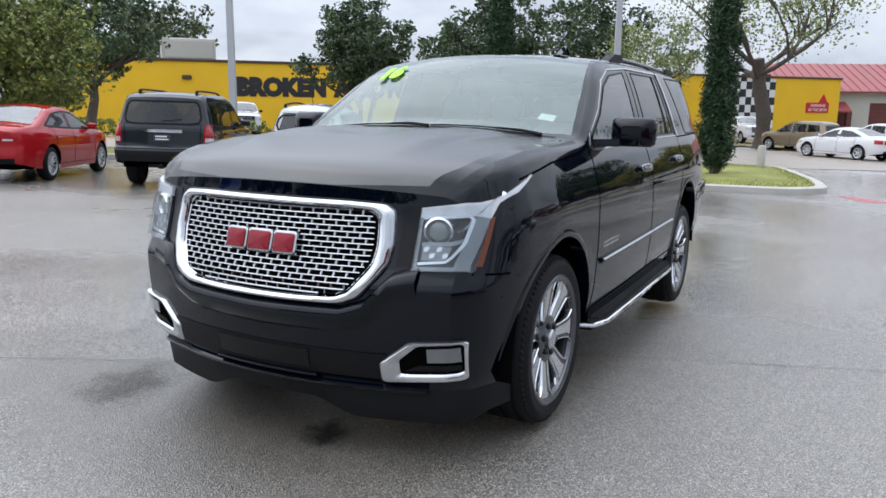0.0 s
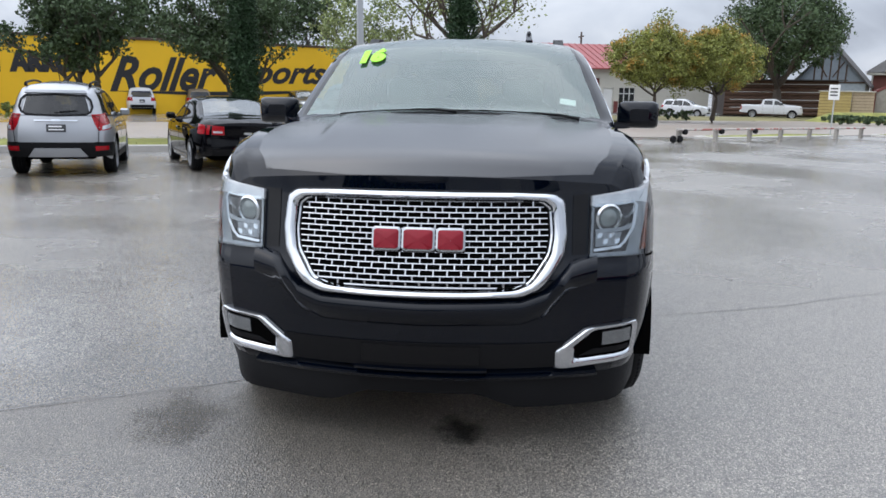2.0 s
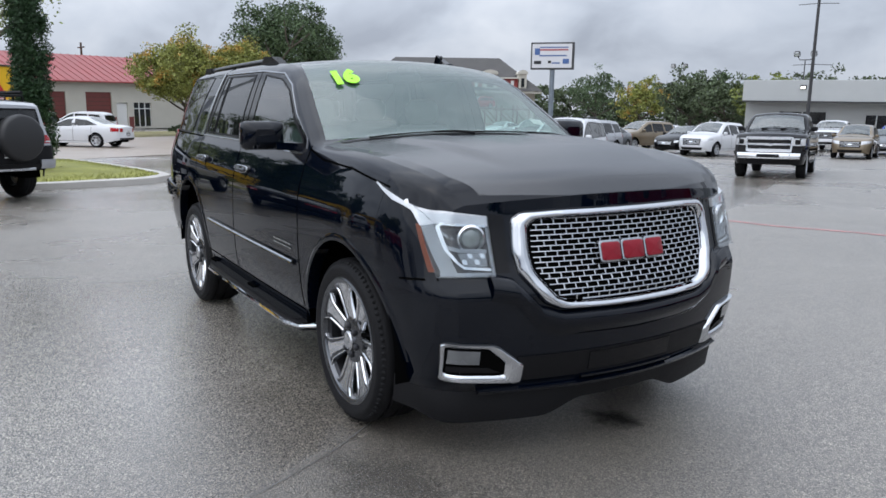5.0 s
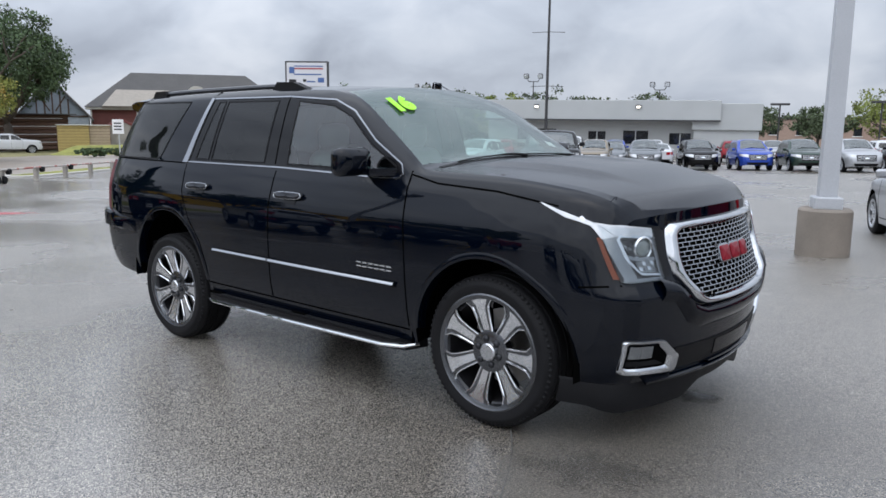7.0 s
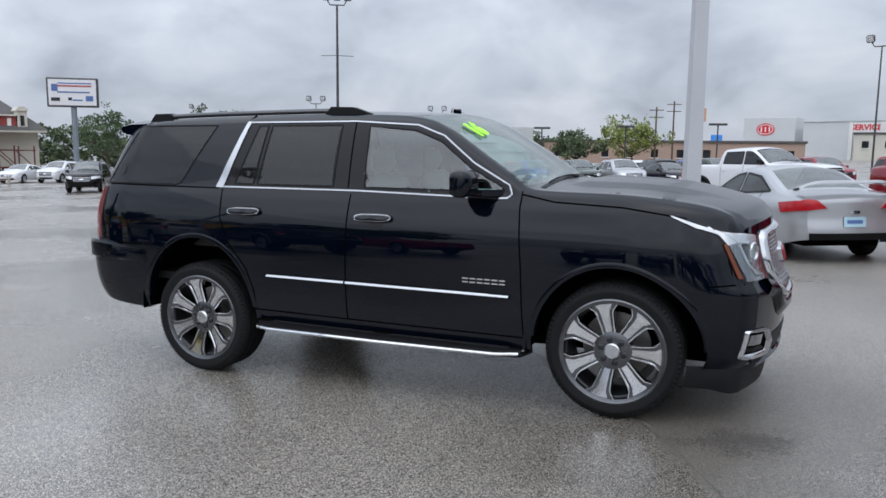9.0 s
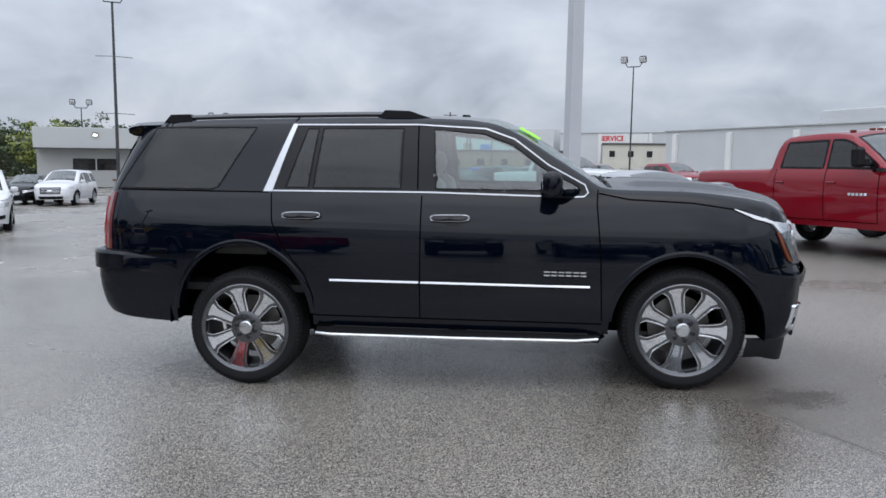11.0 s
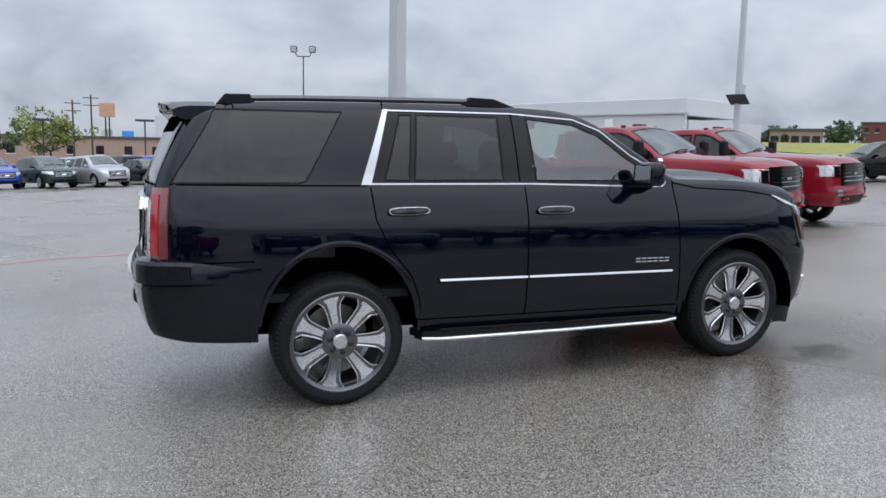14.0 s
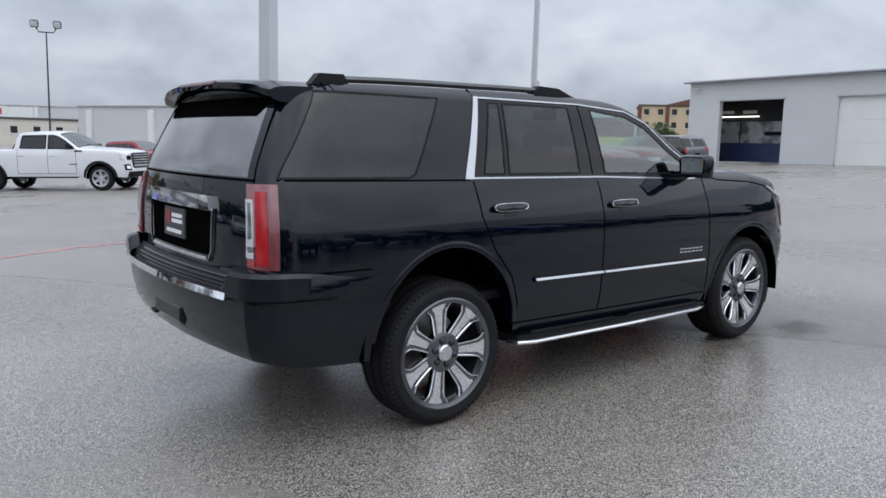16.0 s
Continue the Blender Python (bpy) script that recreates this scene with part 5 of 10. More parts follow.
def vehicle(name, kind, size, m, colour, label, category, group="", rim=(10, None), lower=None, badge=None, extras=None, near=True, grille_mat=None, tail_mat=None, plates="both", bars=True):
    """A parked vehicle of one of the kinds, with its parts."""
    sp = spec_for(kind, size)
    sh = Shell(sp)
    root = thing(name, m, label, category, group)
    sk = sh.skins(*((120, 34, 31, 0.024) if near else (54, 14, 13, 0.05)))
    part("body", sk["body"], colour, root, smooth=42)
    for key in [k for k in sk if k.startswith("pane")]:
        part("side_glass", sk[key], M_CARGLASS, root)
    part("windscreen", sk["windscreen"], M_CARSCREEN, root)
    if "rear_window" in sk:
        part("rear_window", sk["rear_window"], M_CARSCREEN if kind == "sedan" else M_CARGLASS, root)
    if near:
        part("screen_seal", strip(sh.top, sp["screen"], 0.036, 0.003, 0.006, closed=True), M_SEAL, root)
        if "rearpane" in sp:
            part("rear_seal", strip(sh.rear, sp["rearpane"], 0.036, 0.003, 0.006, closed=True), M_SEAL, root)
            zc = min(p[1] for p in sp["rearpane"])
            part("rear_wiper", strip(sh.rear, [(0.02, zc + 0.05), (-0.34, zc + 0.085)], 0.016, 0.016, 0.012), M_TRIM, root)
            part("tailgate_gap", strip(sh.rear, [(-0.66, 0.62 * size[2] / 1.8), (-0.69, zc), (0.69, zc), (0.66, 0.62 * size[2] / 1.8)], 0.011, 0.002, 0.004, closed=True), M_SEAM, root)
    # a dark cabin behind the glass, the floor and the wheel arches
    xr, xf = sp["ends"]
    zs = sp["panes"][0][0][1]
    r, tw, rimr = sp["tyre"]
    x0, x1 = min(p[0] for q in sp["panes"] for p in q) + 0.05, max(p[0] for q in sp["panes"] for p in q) - 0.05
    cab = Geo().box(((x0 + x1) / 2, 0, zs - 0.22), (x1 - x0, sh.Y(0, zs) * 1.7, 0.25), 0.05)
    for x in ((x1 - 1.05, x1 - 2.0) if kind != "coupe" else (x1 - 1.05,)):
        for y in (-0.37, 0.37):
            top_ = min(zs + 0.30, sh.top(x - 0.03, y)[2] - 0.16)
            cab.box((x, y, top_ - 0.28), (0.16, 0.46, 0.42), 0.06).box((x - 0.03, y, top_), (0.1, 0.26, 0.17), 0.04)
    part("cabin", cab, M_INT, root)
    part("floor_pan", Geo().box(((xr + xf) / 2, 0, sh.zb(0) + 0.09), (xf - xr - 0.35, sh.Y(0, 0.4) * 1.30, 0.12), 0.03), M_DARK, root)
    for x in sp["axles"]:
        for s in (-1, 1):
            liner = Geo()
            arch_liner(liner, x, r + 0.02, sp["arch"] + 0.004, sh.Y(x, 0.5) - tw - 0.09, sh.Y(x, 0.6) - 0.03, s)
            part("arch_liner", liner, M_DARK, root)
    for x in sp["axles"]:
        for s in (-1, 1):
            wheel(root, x, s * (sh.Y(x, 0.55) - tw / 2 - 0.02), r, r, tw, rimr, (rim[0], rim[1] or M_RIMGREY))
    for s in (-1, 1):
        part("headlamp", patch(sh.round_front(s), sp["headlamp"]), M_CLEARLENS, root, "clear headlamp")
        part("tail_lamp", patch(sh.round_rear(s), sp["taillamp"]) if name != "coupe" else patch(sh.round_rear(s), [(0.38, 0.80), (1.0, 0.72), (1.08, 0.86), (0.52, 0.92)], 0.024, 0.03, 14, 6), tail_mat or M_REDLENS, root, "red tail lamp")
        if kind == "sedan" and near and name != "coupe":
            a, b, c, d = sp["taillamp"]
            part("reversing_lamp", patch(sh.round_rear(s), [(a[0] + 0.03, a[1] + 0.035), (a[0] + 0.2, a[1] + 0.04), (a[0] + 0.2, a[1] + 0.075), (a[0] + 0.03, a[1] + 0.07)], 0.009), M_CLEARLENS, root)
        if near:
            for pane in sp["panes"]:
                part("window_seal", strip(sh.side(s), pane, 0.034, 0.003, 0.006, closed=True), M_SEAL, root)
            a, b, c, d = sp["taillamp"]
            if kind in ("wagon", "boxy", "suv", "crossover"):
                part("reversing_lamp", patch(sh.round_rear(s), [(a[0] + 0.03, a[1] + 0.02), (b[0] - 0.03, b[1] + 0.02), (b[0] - 0.03, b[1] + 0.3 * (c[1] - b[1])), (a[0] + 0.035, a[1] + 0.3 * (d[1] - a[1]))], 0.010), M_CLEARLENS, root)
                part("lamp_glow", patch(sh.round_rear(s), [(a[0] + 0.03, a[1] + 0.45 * (d[1] - a[1])), (b[0] - 0.03, b[1] + 0.45 * (c[1] - b[1])), (c[0] - 0.03, c[1] - 0.03), (d[0] + 0.03, d[1] - 0.03)], 0.009), M_REDBRIGHT, root)
        mx, mz = sp["mirror"]
        g = Geo().box((mx, s * (sh.Y(mx, mz) + 0.13), mz), (0.11, 0.19, 0.14), 0.035).box((mx, s * (sh.Y(mx, mz) + 0.02), mz - 0.04), (0.05, 0.1, 0.04), 0.012)
        part("mirror", g, colour if kind != "pickup" else M_TRIM, root)
        sd = sh.side(s)
        zt_ = zs - 0.02
        for k, x in enumerate(sp["doors"]):
            part("door_gap", strip(sd, [(x, sh.zb(x) + 0.1), (x, zt_)], 0.012, 0.002, 0.004), M_SEAM, root)
        part("door_gap", strip(sd, [(sp["doors"][0], sh.zb(0) + 0.1), (sp["doors"][2], sh.zb(0) + 0.1)], 0.012, 0.002, 0.004), M_SEAM, root)
        for x in sorted({sp["doors"][1] + 0.14, sp["doors"][2] + 0.14}):
            p = sd(x, sp["handle"])
            part("door_handle", Geo().box((x, p[1] + s * 0.012, sp["handle"]), (0.19, 0.035, 0.032), 0.01), colour, root)
        if lower:
            g = Geo()
            for xa, xb in ((sp["axles"][1] + sp["arch"] - 0.01, sp["axles"][0] - sp["arch"] + 0.01),):
                patch(sd, [(xa, sh.zb(0) + 0.005), (xb, sh.zb(0) + 0.005), (xb, sh.zb(0) + 0.14), (xa, sh.zb(0) + 0.14)], 0.012, 0.02, 16, 3, g)
            part("sill_trim", g, lower, root)
    part("grille", patch(sh.front, sp["grille"], 0.006, 0.012, 10, 5), grille_mat or M_GLOSSTRIM, root, "dark front grille")
    (ga, gb), (gc, gd) = sp["grille"][0], sp["grille"][2]
    g = Geo()
    for k in range(1, 5 if bars else 1):
        z = gb + (gd - gb) * k / 5
        strip(sh.front, [(ga + 0.03, z), (-ga - 0.03, z)], 0.016, 0.014, 0.012, g)
    if bars:
        tagged(part("grille_bar", g, M_SATIN if not grille_mat else M_CHROME, root), kind="stuff")
    part("lower_intake", patch(sh.front, sp["intake"], 0.005, 0.012, 10, 3), M_TRIM, root)
    part("rear_bumper_trim", patch(sh.rear, sp["rearlow"], 0.008, 0.016, 10, 3), lower or M_TRIM, root)
    z0, z1 = sp["plate"]
    if plates in ("both", "rear"):
        part("dealer_plate", patch(sh.rear, [(-0.155, z0), (0.155, z0), (0.155, z1), (-0.155, z1)], 0.016, 0.012, 4, 3), M_PLATE, root, "dark dealer plate with pale bars")
        g = Geo()
        patch(sh.rear, [(-0.09, z0 + 0.08), (0.12, z0 + 0.08), (0.12, z0 + 0.105), (-0.09, z0 + 0.105)], 0.02, 0.005, 4, 1, g)
        patch(sh.rear, [(-0.12, z0 + 0.03), (0.12, z0 + 0.03), (0.12, z0 + 0.05), (-0.12, z0 + 0.05)], 0.02, 0.005, 4, 1, g)
        part("plate_bars", g, M_WHITE, root)
        part("emblem", patch(sh.rear, [(-0.07, z1 + 0.05), (0.07, z1 + 0.05), (0.07, z1 + 0.09), (-0.07, z1 + 0.09)], 0.014, 0.01, 4, 2), M_CHROME, root, "plain chrome emblem")
    part("front_emblem", patch(sh.front, [(-0.09, (gb + gd) / 2 - 0.03), (0.09, (gb + gd) / 2 - 0.03), (0.09, (gb + gd) / 2 + 0.03), (-0.09, (gb + gd) / 2 + 0.03)], 0.022, 0.012, 4, 2), M_CHROME, root, "plain chrome emblem")
    cx = sp["screen"][0][0] + 0.01
    for y in (-0.42, 0.12):
        g = Geo()
        p0, p1 = sh.top(cx, y), sh.top(cx - 0.06, y + 0.52)
        g.tube([(p0[0], p0[1], p0[2] + 0.015), ((p0[0] + p1[0]) / 2, (p0[1] + p1[1]) / 2, (p0[2] + p1[2]) / 2 + 0.035), (p1[0], p1[1], p1[2] + 0.02)], 0.011, 6)
        part("wiper", g, M_TRIM, root)
    if "hole" in sp:
        xa, xb, ya = sp["hole"][0][0], sp["hole"][2][0], sp["hole"][1][1]
        zf = sh.zt(xa) - 0.5
        g = Geo()
        for c, sz in (((0.5 * (xa + xb), 0, zf), (xb - xa, 2 * ya, 0.03)), ((xa + 0.012, 0, zf + 0.25), (0.03, 2 * ya, 0.5)), ((xb - 0.012, 0, zf + 0.25), (0.03, 2 * ya, 0.5)),
                      ((0.5 * (xa + xb), ya - 0.012, zf + 0.25), (xb - xa, 0.03, 0.5)), ((0.5 * (xa + xb), -ya + 0.012, zf + 0.25), (xb - xa, 0.03, 0.5))):
            g.box(c, sz)
        part("cargo_bed", g, M_TRIM, root)
        part("tailgate_gap", strip(sh.rear, [(-0.76, sh.zt(xr) - 0.02), (-0.76, 0.78 * size[2] / 1.96), (0.76, 0.78 * size[2] / 1.96), (0.76, sh.zt(xr) - 0.02)], 0.012, 0.002, 0.004), M_SEAM, root)
    if extras:
        extras(root, sh, sp)
    return root


M_SATINGREY = mat("dark_satin_wheel_face", (0.12, 0.124, 0.132), 0.24, 0.95, vary=0.1)
M_PLATE = mat("dark_plate", (0.03, 0.03, 0.035), 0.4, vary=0.1)


# ---- the black SUV in the middle of the lot; its body stands level while the ground falls to its rear ----
HF, HR, TYRE_R = 0.443, 0.358, 0.4


def full(half):
    return half + [(-y, z) for y, z in half[-2:0:-1]]


def dense(poly, k=5):
    return [(a0 + (a1 - a0) * i / k, b0 + (b1 - b0) * i / k) for (a0, b0), (a1, b1) in zip(poly, poly[1:] + poly[:1]) for i in range(k)]


def eased(poly, times=2):
    """An outline with its corners cut round."""
    for _ in range(times):
        poly = [(a0 + (a1 - a0) * k, b0 + (b1 - b0) * k) for (a0, b0), (a1, b1) in zip(poly, poly[1:] + poly[:1]) for k in (0.25, 0.75)]
    return poly


def arch_outline(cx, cz, rx, rz, n=64):
    return [(cx + rx * math.cos(2 * math.pi * k / n), cz + rz * math.sin(2 * math.pi * k / n)) for k in range(n)]


ARCH_LIPS = (arch_outline(1.473, 0.44, 0.467, 0.495), arch_outline(-1.473, 0.43, 0.470, 0.515))
ARCH = [(None, arch_outline(1.473, 0.44, 0.482, 0.510)), (None, arch_outline(-1.473, 0.43, 0.485, 0.530))]
PILLARS = [(-1.275, 1.318), (0.815, 1.318), (0.80, 1.372), (0.572, 1.492), (0.349, 1.655), (0.155, 1.722), (-0.30, 1.752), (-1.14, 1.744)]
SUV = dict(ends=(-2.50, 2.16), axles=(1.473, -1.473),
    top=[(-2.50, 1.70), (-2.42, 1.735), (-2.0, 1.775), (-1.2, 1.80), (-0.5, 1.812), (0.0, 1.803), (0.2, 1.775), (0.36, 1.712), (0.6, 1.565), (0.8, 1.44), (0.935, 1.36), (1.0, 1.35), (1.45, 1.342), (1.85, 1.308), (2.02, 1.277), (2.11, 1.238), (2.16, 1.17)],
    sill=[(-2.50, 0.44), (-2.3, 0.40), (-1.9, 0.385), (-1.0, 0.40), (1.0, 0.40), (1.9, 0.36), (2.16, 0.36)],
    plan=[(-2.50, 0.86), (-2.46, 0.915), (-2.36, 0.965), (-2.1, 1.0), (-1.5, 1.02), (0, 1.022), (1.1, 1.015), (1.5, 1.018), (1.8, 0.998), (1.98, 0.957), (2.1, 0.897), (2.16, 0.828)],
    section=[(0.3, 0.93), (0.45, 0.965), (0.60, 0.99), (0.76, 0.9985), (0.86, 1.0), (0.96, 0.9975), (1.04, 0.9935), (1.08, 0.9885), (1.14, 0.974), (1.20, 0.955), (1.255, 0.936), (1.30, 0.915), (1.50, 0.855), (1.74, 0.765), (1.82, 0.72)],
    crown=[(-2.50, 0.03), (-1.5, 0.045), (0.0, 0.045), (0.3, 0.07), (0.6, 0.085), (0.95, 0.055), (1.1, 0.045), (1.8, 0.042), (2.16, 0.035)],
    nose=[(0.34, -0.02), (0.45, 0.05), (0.62, 0.07), (0.80, 0.075), (0.88, 0.04), (0.95, 0.015), (1.14, -0.03), (1.3, -0.04)],
    tail=[(0.38, -0.015), (0.5, 0.055), (0.72, 0.085), (0.80, 0.065), (0.85, 0.018), (1.05, 0.015), (1.28, -0.005), (1.5, -0.085), (1.72, -0.19)], bulge=(0.16, 0.07), cluster=0.40, round=0.045,
    side_regions=ARCH + [("pane_rear", [(-2.425, 1.306), (-1.71, 1.31), (-1.668, 1.325), (-1.645, 1.36), (-1.43, 1.735), (-2.305, 1.728)]),
        ("pane_mid", [(-1.00, 1.33), (-0.40, 1.335), (-0.40, 1.737), (-0.955, 1.733)]), ("pane_vent", [(-1.19, 1.33), (-1.035, 1.33), (-0.99, 1.732), (-1.065, 1.73)]),
        ("pane_front", [(-0.165, 1.335), (0.785, 1.335), (0.77, 1.365), (0.555, 1.475), (0.335, 1.635), (0.148, 1.703), (-0.19, 1.733)]), ("pillar_trim", PILLARS)],
    top_regions=[("windscreen", [(0.905, -0.835), (0.965, -0.5), (0.985, 0.0), (0.965, 0.5), (0.905, 0.835), (0.155, 0.685), (0.15, 0.0), (0.155, -0.685)]),
        ("hood", [(1.0, -0.82), (1.015, 0.0), (1.0, 0.82), (1.5, 0.815), (1.85, 0.79), (2.05, 0.75), (2.14, 0.68), (2.158, 0.3), (2.158, -0.3), (2.14, -0.68), (2.05, -0.75), (1.85, -0.79), (1.5, -0.815)])],
    rear_regions=[("rear_window", [(-0.72, 1.305), (0.72, 1.305), (0.64, 1.64), (-0.64, 1.64)])])


class HoodedShell(Shell):
    """A shell whose hood carries a raised middle between two creases."""

    def top(self, x, y):
        p = Shell.top(self, x, y)
        t = (x - 1.06) / 0.98
        if not 0 < t < 1:
            return p
        fade = smooth01(t / 0.16) * smooth01((1 - t) / 0.30)
        rise = 0.024 * smooth01((0.60 - 0.10 * t - abs(y)) / 0.06) - 0.012 * smooth01((0.34 - 0.16 * t - abs(y)) / 0.06) * smooth01((0.75 - t) / 0.3)
        return (p[0], p[1], p[2] + rise * fade)


sv = HoodedShell(SUV)
suv = thing("suv", pose(0, 0, 0), "black full-size SUV, rain-beaded, with chrome mesh grille and chrome wheels", "car")
sk = sv.skins(200, 52, 81, 0.0145)
part("body", sk["body"], M_BLACK, suv, "glossy black painted body", 40)
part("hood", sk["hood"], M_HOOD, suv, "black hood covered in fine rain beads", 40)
part("windscreen", sk["windscreen"], M_SCREEN, suv, "clear windscreen reflecting the sky", 40)
part("rear_window", sk["rear_window"], M_PRIVREAR, suv, "dark tinted rear window", 40)
for key in sorted(k for k in sk if k.startswith("pillar")):
    part("pillar_trim", sk[key], M_GLOSSTRIM, suv, "gloss black pillar trim", 40)
for key in sorted(k for k in sk if k.startswith("pane")):
    part("side_window", sk[key], M_GLASS if "front" in key else M_PRIV, suv, "clear front side window" if "front" in key else "dark tinted side window", 40)

for s in (-1, 1):
    sd = sv.side(s)
    # wheels and arches
    for x, z in ((1.473, HF), (-1.473, HR)):
        wheel(suv, x, s * 0.848, z, TYRE_R, 0.285, 0.298, (7, M_RIM, 1, 1))
    # chrome round the side windows
    g = Geo()
    strip(sd, [(-1.33, 1.306), (-0.2, 1.312), (0.72, 1.296), (0.81, 1.30), (0.838, 1.325), (0.815, 1.378), (0.575, 1.505), (0.352, 1.670), (0.158, 1.738), (-0.30, 1.762), (-1.14, 1.755)], 0.0085, 0.005, 0.010, g)
    part("window_chrome", g, M_BRIGHT, suv, "chrome window surround")
    g = Geo()
    patch(sd, [(-1.342, 1.300), (-1.280, 1.300), (-1.138, 1.760), (-1.170, 1.760)], 0.008, 0.014, 2, 12, g)
    part("pillar_chrome", g, M_BRIGHT, suv, "satin chrome strip on the rear pillar")
    # rubber seals round the panes
    for key, pane in SUV["side_regions"]:
        if key and key.startswith("pane"):
            part("window_seal", strip(sd, pane, 0.010, 0.003, 0.006, closed=True), M_SEAL, suv)
    # gaps between the panels
    zb = 0.47
    for path in ([(-0.255, zb), (-0.255, 1.29)], [(-0.285, 1.33), (-0.30, 1.77)], [(0.945, zb + 0.02), (0.925, 0.9), (0.895, 1.25), (0.90, 1.345)], [(-1.285, 1.29), (-1.265, 1.1), (-1.18, 0.92), (-1.04, 0.75), (-0.985, 0.6), (-0.98, zb)],
                 [(-0.98, zb), (0.945, zb)], [(0.905, 1.325), (1.1, 1.288), (1.5, 1.272), (1.86, 1.225)], [(-2.47, 0.86), (-1.98, 0.868)], [(1.95, 0.86), (2.12, 0.878)], [(-2.43, 1.297), (-1.31, 1.297)], [(-1.17, 1.765), (-1.155, 1.81)]):
        part("panel_gap", strip(sd, path, 0.009, 0.0015, 0.004), M_SEAM, suv)
    # shoulder crease, door trim, name badge
    for xa, xb in ((-0.862, -0.262), (-0.248, 0.86)):
        trim = part("body_side_trim", patch(sd, [(xa, 0.704), (xb, 0.702), (xb, 0.733), (xa, 0.734)], 0.011, 0.017, 24, 3), M_GLOSSTRIM, suv, "black and chrome strip along the door")
        rows = [[(lambda q: (q[0], q[1] + s * o, q[2]))(sd(x, z)) for z, o in ((0.7300, 0.010), (0.7292, 0.014), (0.726, 0.0185), (0.718, 0.0235), (0.7145, 0.0245), (0.7140, 0.012))] for x in np.linspace(xa, xb, 25)]
        part("trim_chrome", Geo().sheet(rows), M_BRIGHT, trim, "chrome upper face")
    g = Geo()
    for k in range(6):
        x = 0.562 + 0.047 * k
        for q in ([(x, 0.786), (x + 0.037, 0.786), (x + 0.037, 0.794), (x, 0.794)], [(x, 0.808), (x + 0.037, 0.808), (x + 0.037, 0.816), (x, 0.816)]):
            part("badge_bar", patch(sd, q, 0.006, 0.008, 1, 1), M_CHROME, suv, "small plain chrome bar")
    # arch lips
    for c, (cx, cz) in zip(ARCH_LIPS, ((1.473, 0.44), (-1.473, 0.43))):
        lip = [p for p in c if p[1] > 0.46]
        lip.sort(key=lambda p: -math.atan2(p[1] - cz, p[0] - cx))
        rows = []
        for a, b in lip:
            d = math.hypot(a - cx, b - cz)
            ua, ub = (a - cx) / d, (b - cz) / d
            rows.append([(lambda q: (q[0], q[1] + s * off, q[2]))(sd(a + ua * e, b + ub * e)) for e, off in ((0.034, 0.0005), (0.026, 0.003), (0.012, 0.005), (0.0, 0.003), (-0.004, -0.06))])
        part("arch_lip", Geo().sheet(rows), M_BLACK, suv, "black wheel arch flare")
    # running board
    g = Geo()
    P_ = [(-1.0, 0.90), (-0.96, 1.05), (-0.85, 1.088), (0.78, 1.088), (0.93, 1.05), (0.97, 0.90)]
    g.prism([(x, s * y * 0.952) for x, y in (P_ if s > 0 else P_[::-1])], 0.348, 0.395)
    part("running_board", g, M_TRIM, suv, "ribbed black running board")
    for k in range(7):
        y = 0.90 + 0.018 * k
        part("tread_rib", Geo().box((0.0, s * y, 0.398), (1.72, 0.009, 0.008), 0.002), M_TRIM, suv)
    part("board_chrome", Geo().tube([(-0.985, s * 0.94, 0.352), (-0.96, s * 1.005, 0.352), (-0.85, s * 1.040, 0.353), (0.0, s * 1.042, 0.356), (0.78, s * 1.040, 0.366), (0.92, s * 1.01, 0.374), (0.965, s * 0.93, 0.378)], 0.013, 8), M_CHROME, suv, "bright chrome edge of the running board")
    # door handles
    for x in (-0.06, -1.06):
        y = sd(x, 1.146)[1]
        outline = [(x + 0.131 * math.copysign(abs(math.cos(w)) ** 0.55, math.cos(w)), 1.150 + 0.022 * math.copysign(abs(math.sin(w)) ** 0.7, math.sin(w)) + 0.004 * math.cos(w)) for w in (2 * math.pi * k / 28 for k in range(28))]
        rows = []
        for t, o in ((1.0, 0.004), (1.0, 0.022), (0.93, 0.030), (0.6, 0.034), (0.02, 0.036)):
            rows.append([(x + (a - x) * t, sd(a, b)[1] + s * o, 1.150 + (b - 1.150) * t) for a, b in outline])
        h_ = part("door_handle", Geo().sheet([r + r[:1] for r in rows]), M_BLACK, suv, "black door handle edged in chrome", 60)
        ring = [(x + (a - x) * 0.975, sd(a, b)[1] + s * 0.027, 1.150 + (b - 1.150) * 0.94) for a, b in outline]
        part("handle_edge", Geo().tube(ring + ring[:1], 0.0020, 6, False), M_CHROME, h_)
        part("handle_recess", patch(sd, [(x - 0.028, 1.096), (x + 0.060, 1.096), (x + 0.075, 1.128), (x - 0.045, 1.128)], 0.003, 0.004, 6, 3), M_GLOSSTRIM, h_)
    # mirrors
    ym = s * 1.075
    g = Geo()
    rows = []
    for t, sy, sz in ((0.0, 0.82, 0.8), (0.25, 0.97, 0.97), (0.6, 1.0, 1.0), (0.85, 0.86, 0.85), (1.0, 0.45, 0.45)):
        rows.append([(0.535 + 0.125 * t, ym + s * 0.120 * sy * c_ + s * 0.01, 1.388 + 0.078 * sz * v_) for c_, v_ in ((-0.8, -1), (0.8, -1), (0.97, -0.86), (1.0, -0.5), (1.0, 0.5), (0.95, 0.85), (0.75, 1), (-0.7, 1), (-0.95, 0.85), (-1.0, 0.5), (-1, -0.6), (-0.95, -0.9))])
    rows = [r + r[:1] for r in rows]
    g.sheet(rows).add(rows[-1][:-1], [tuple(range(12))])
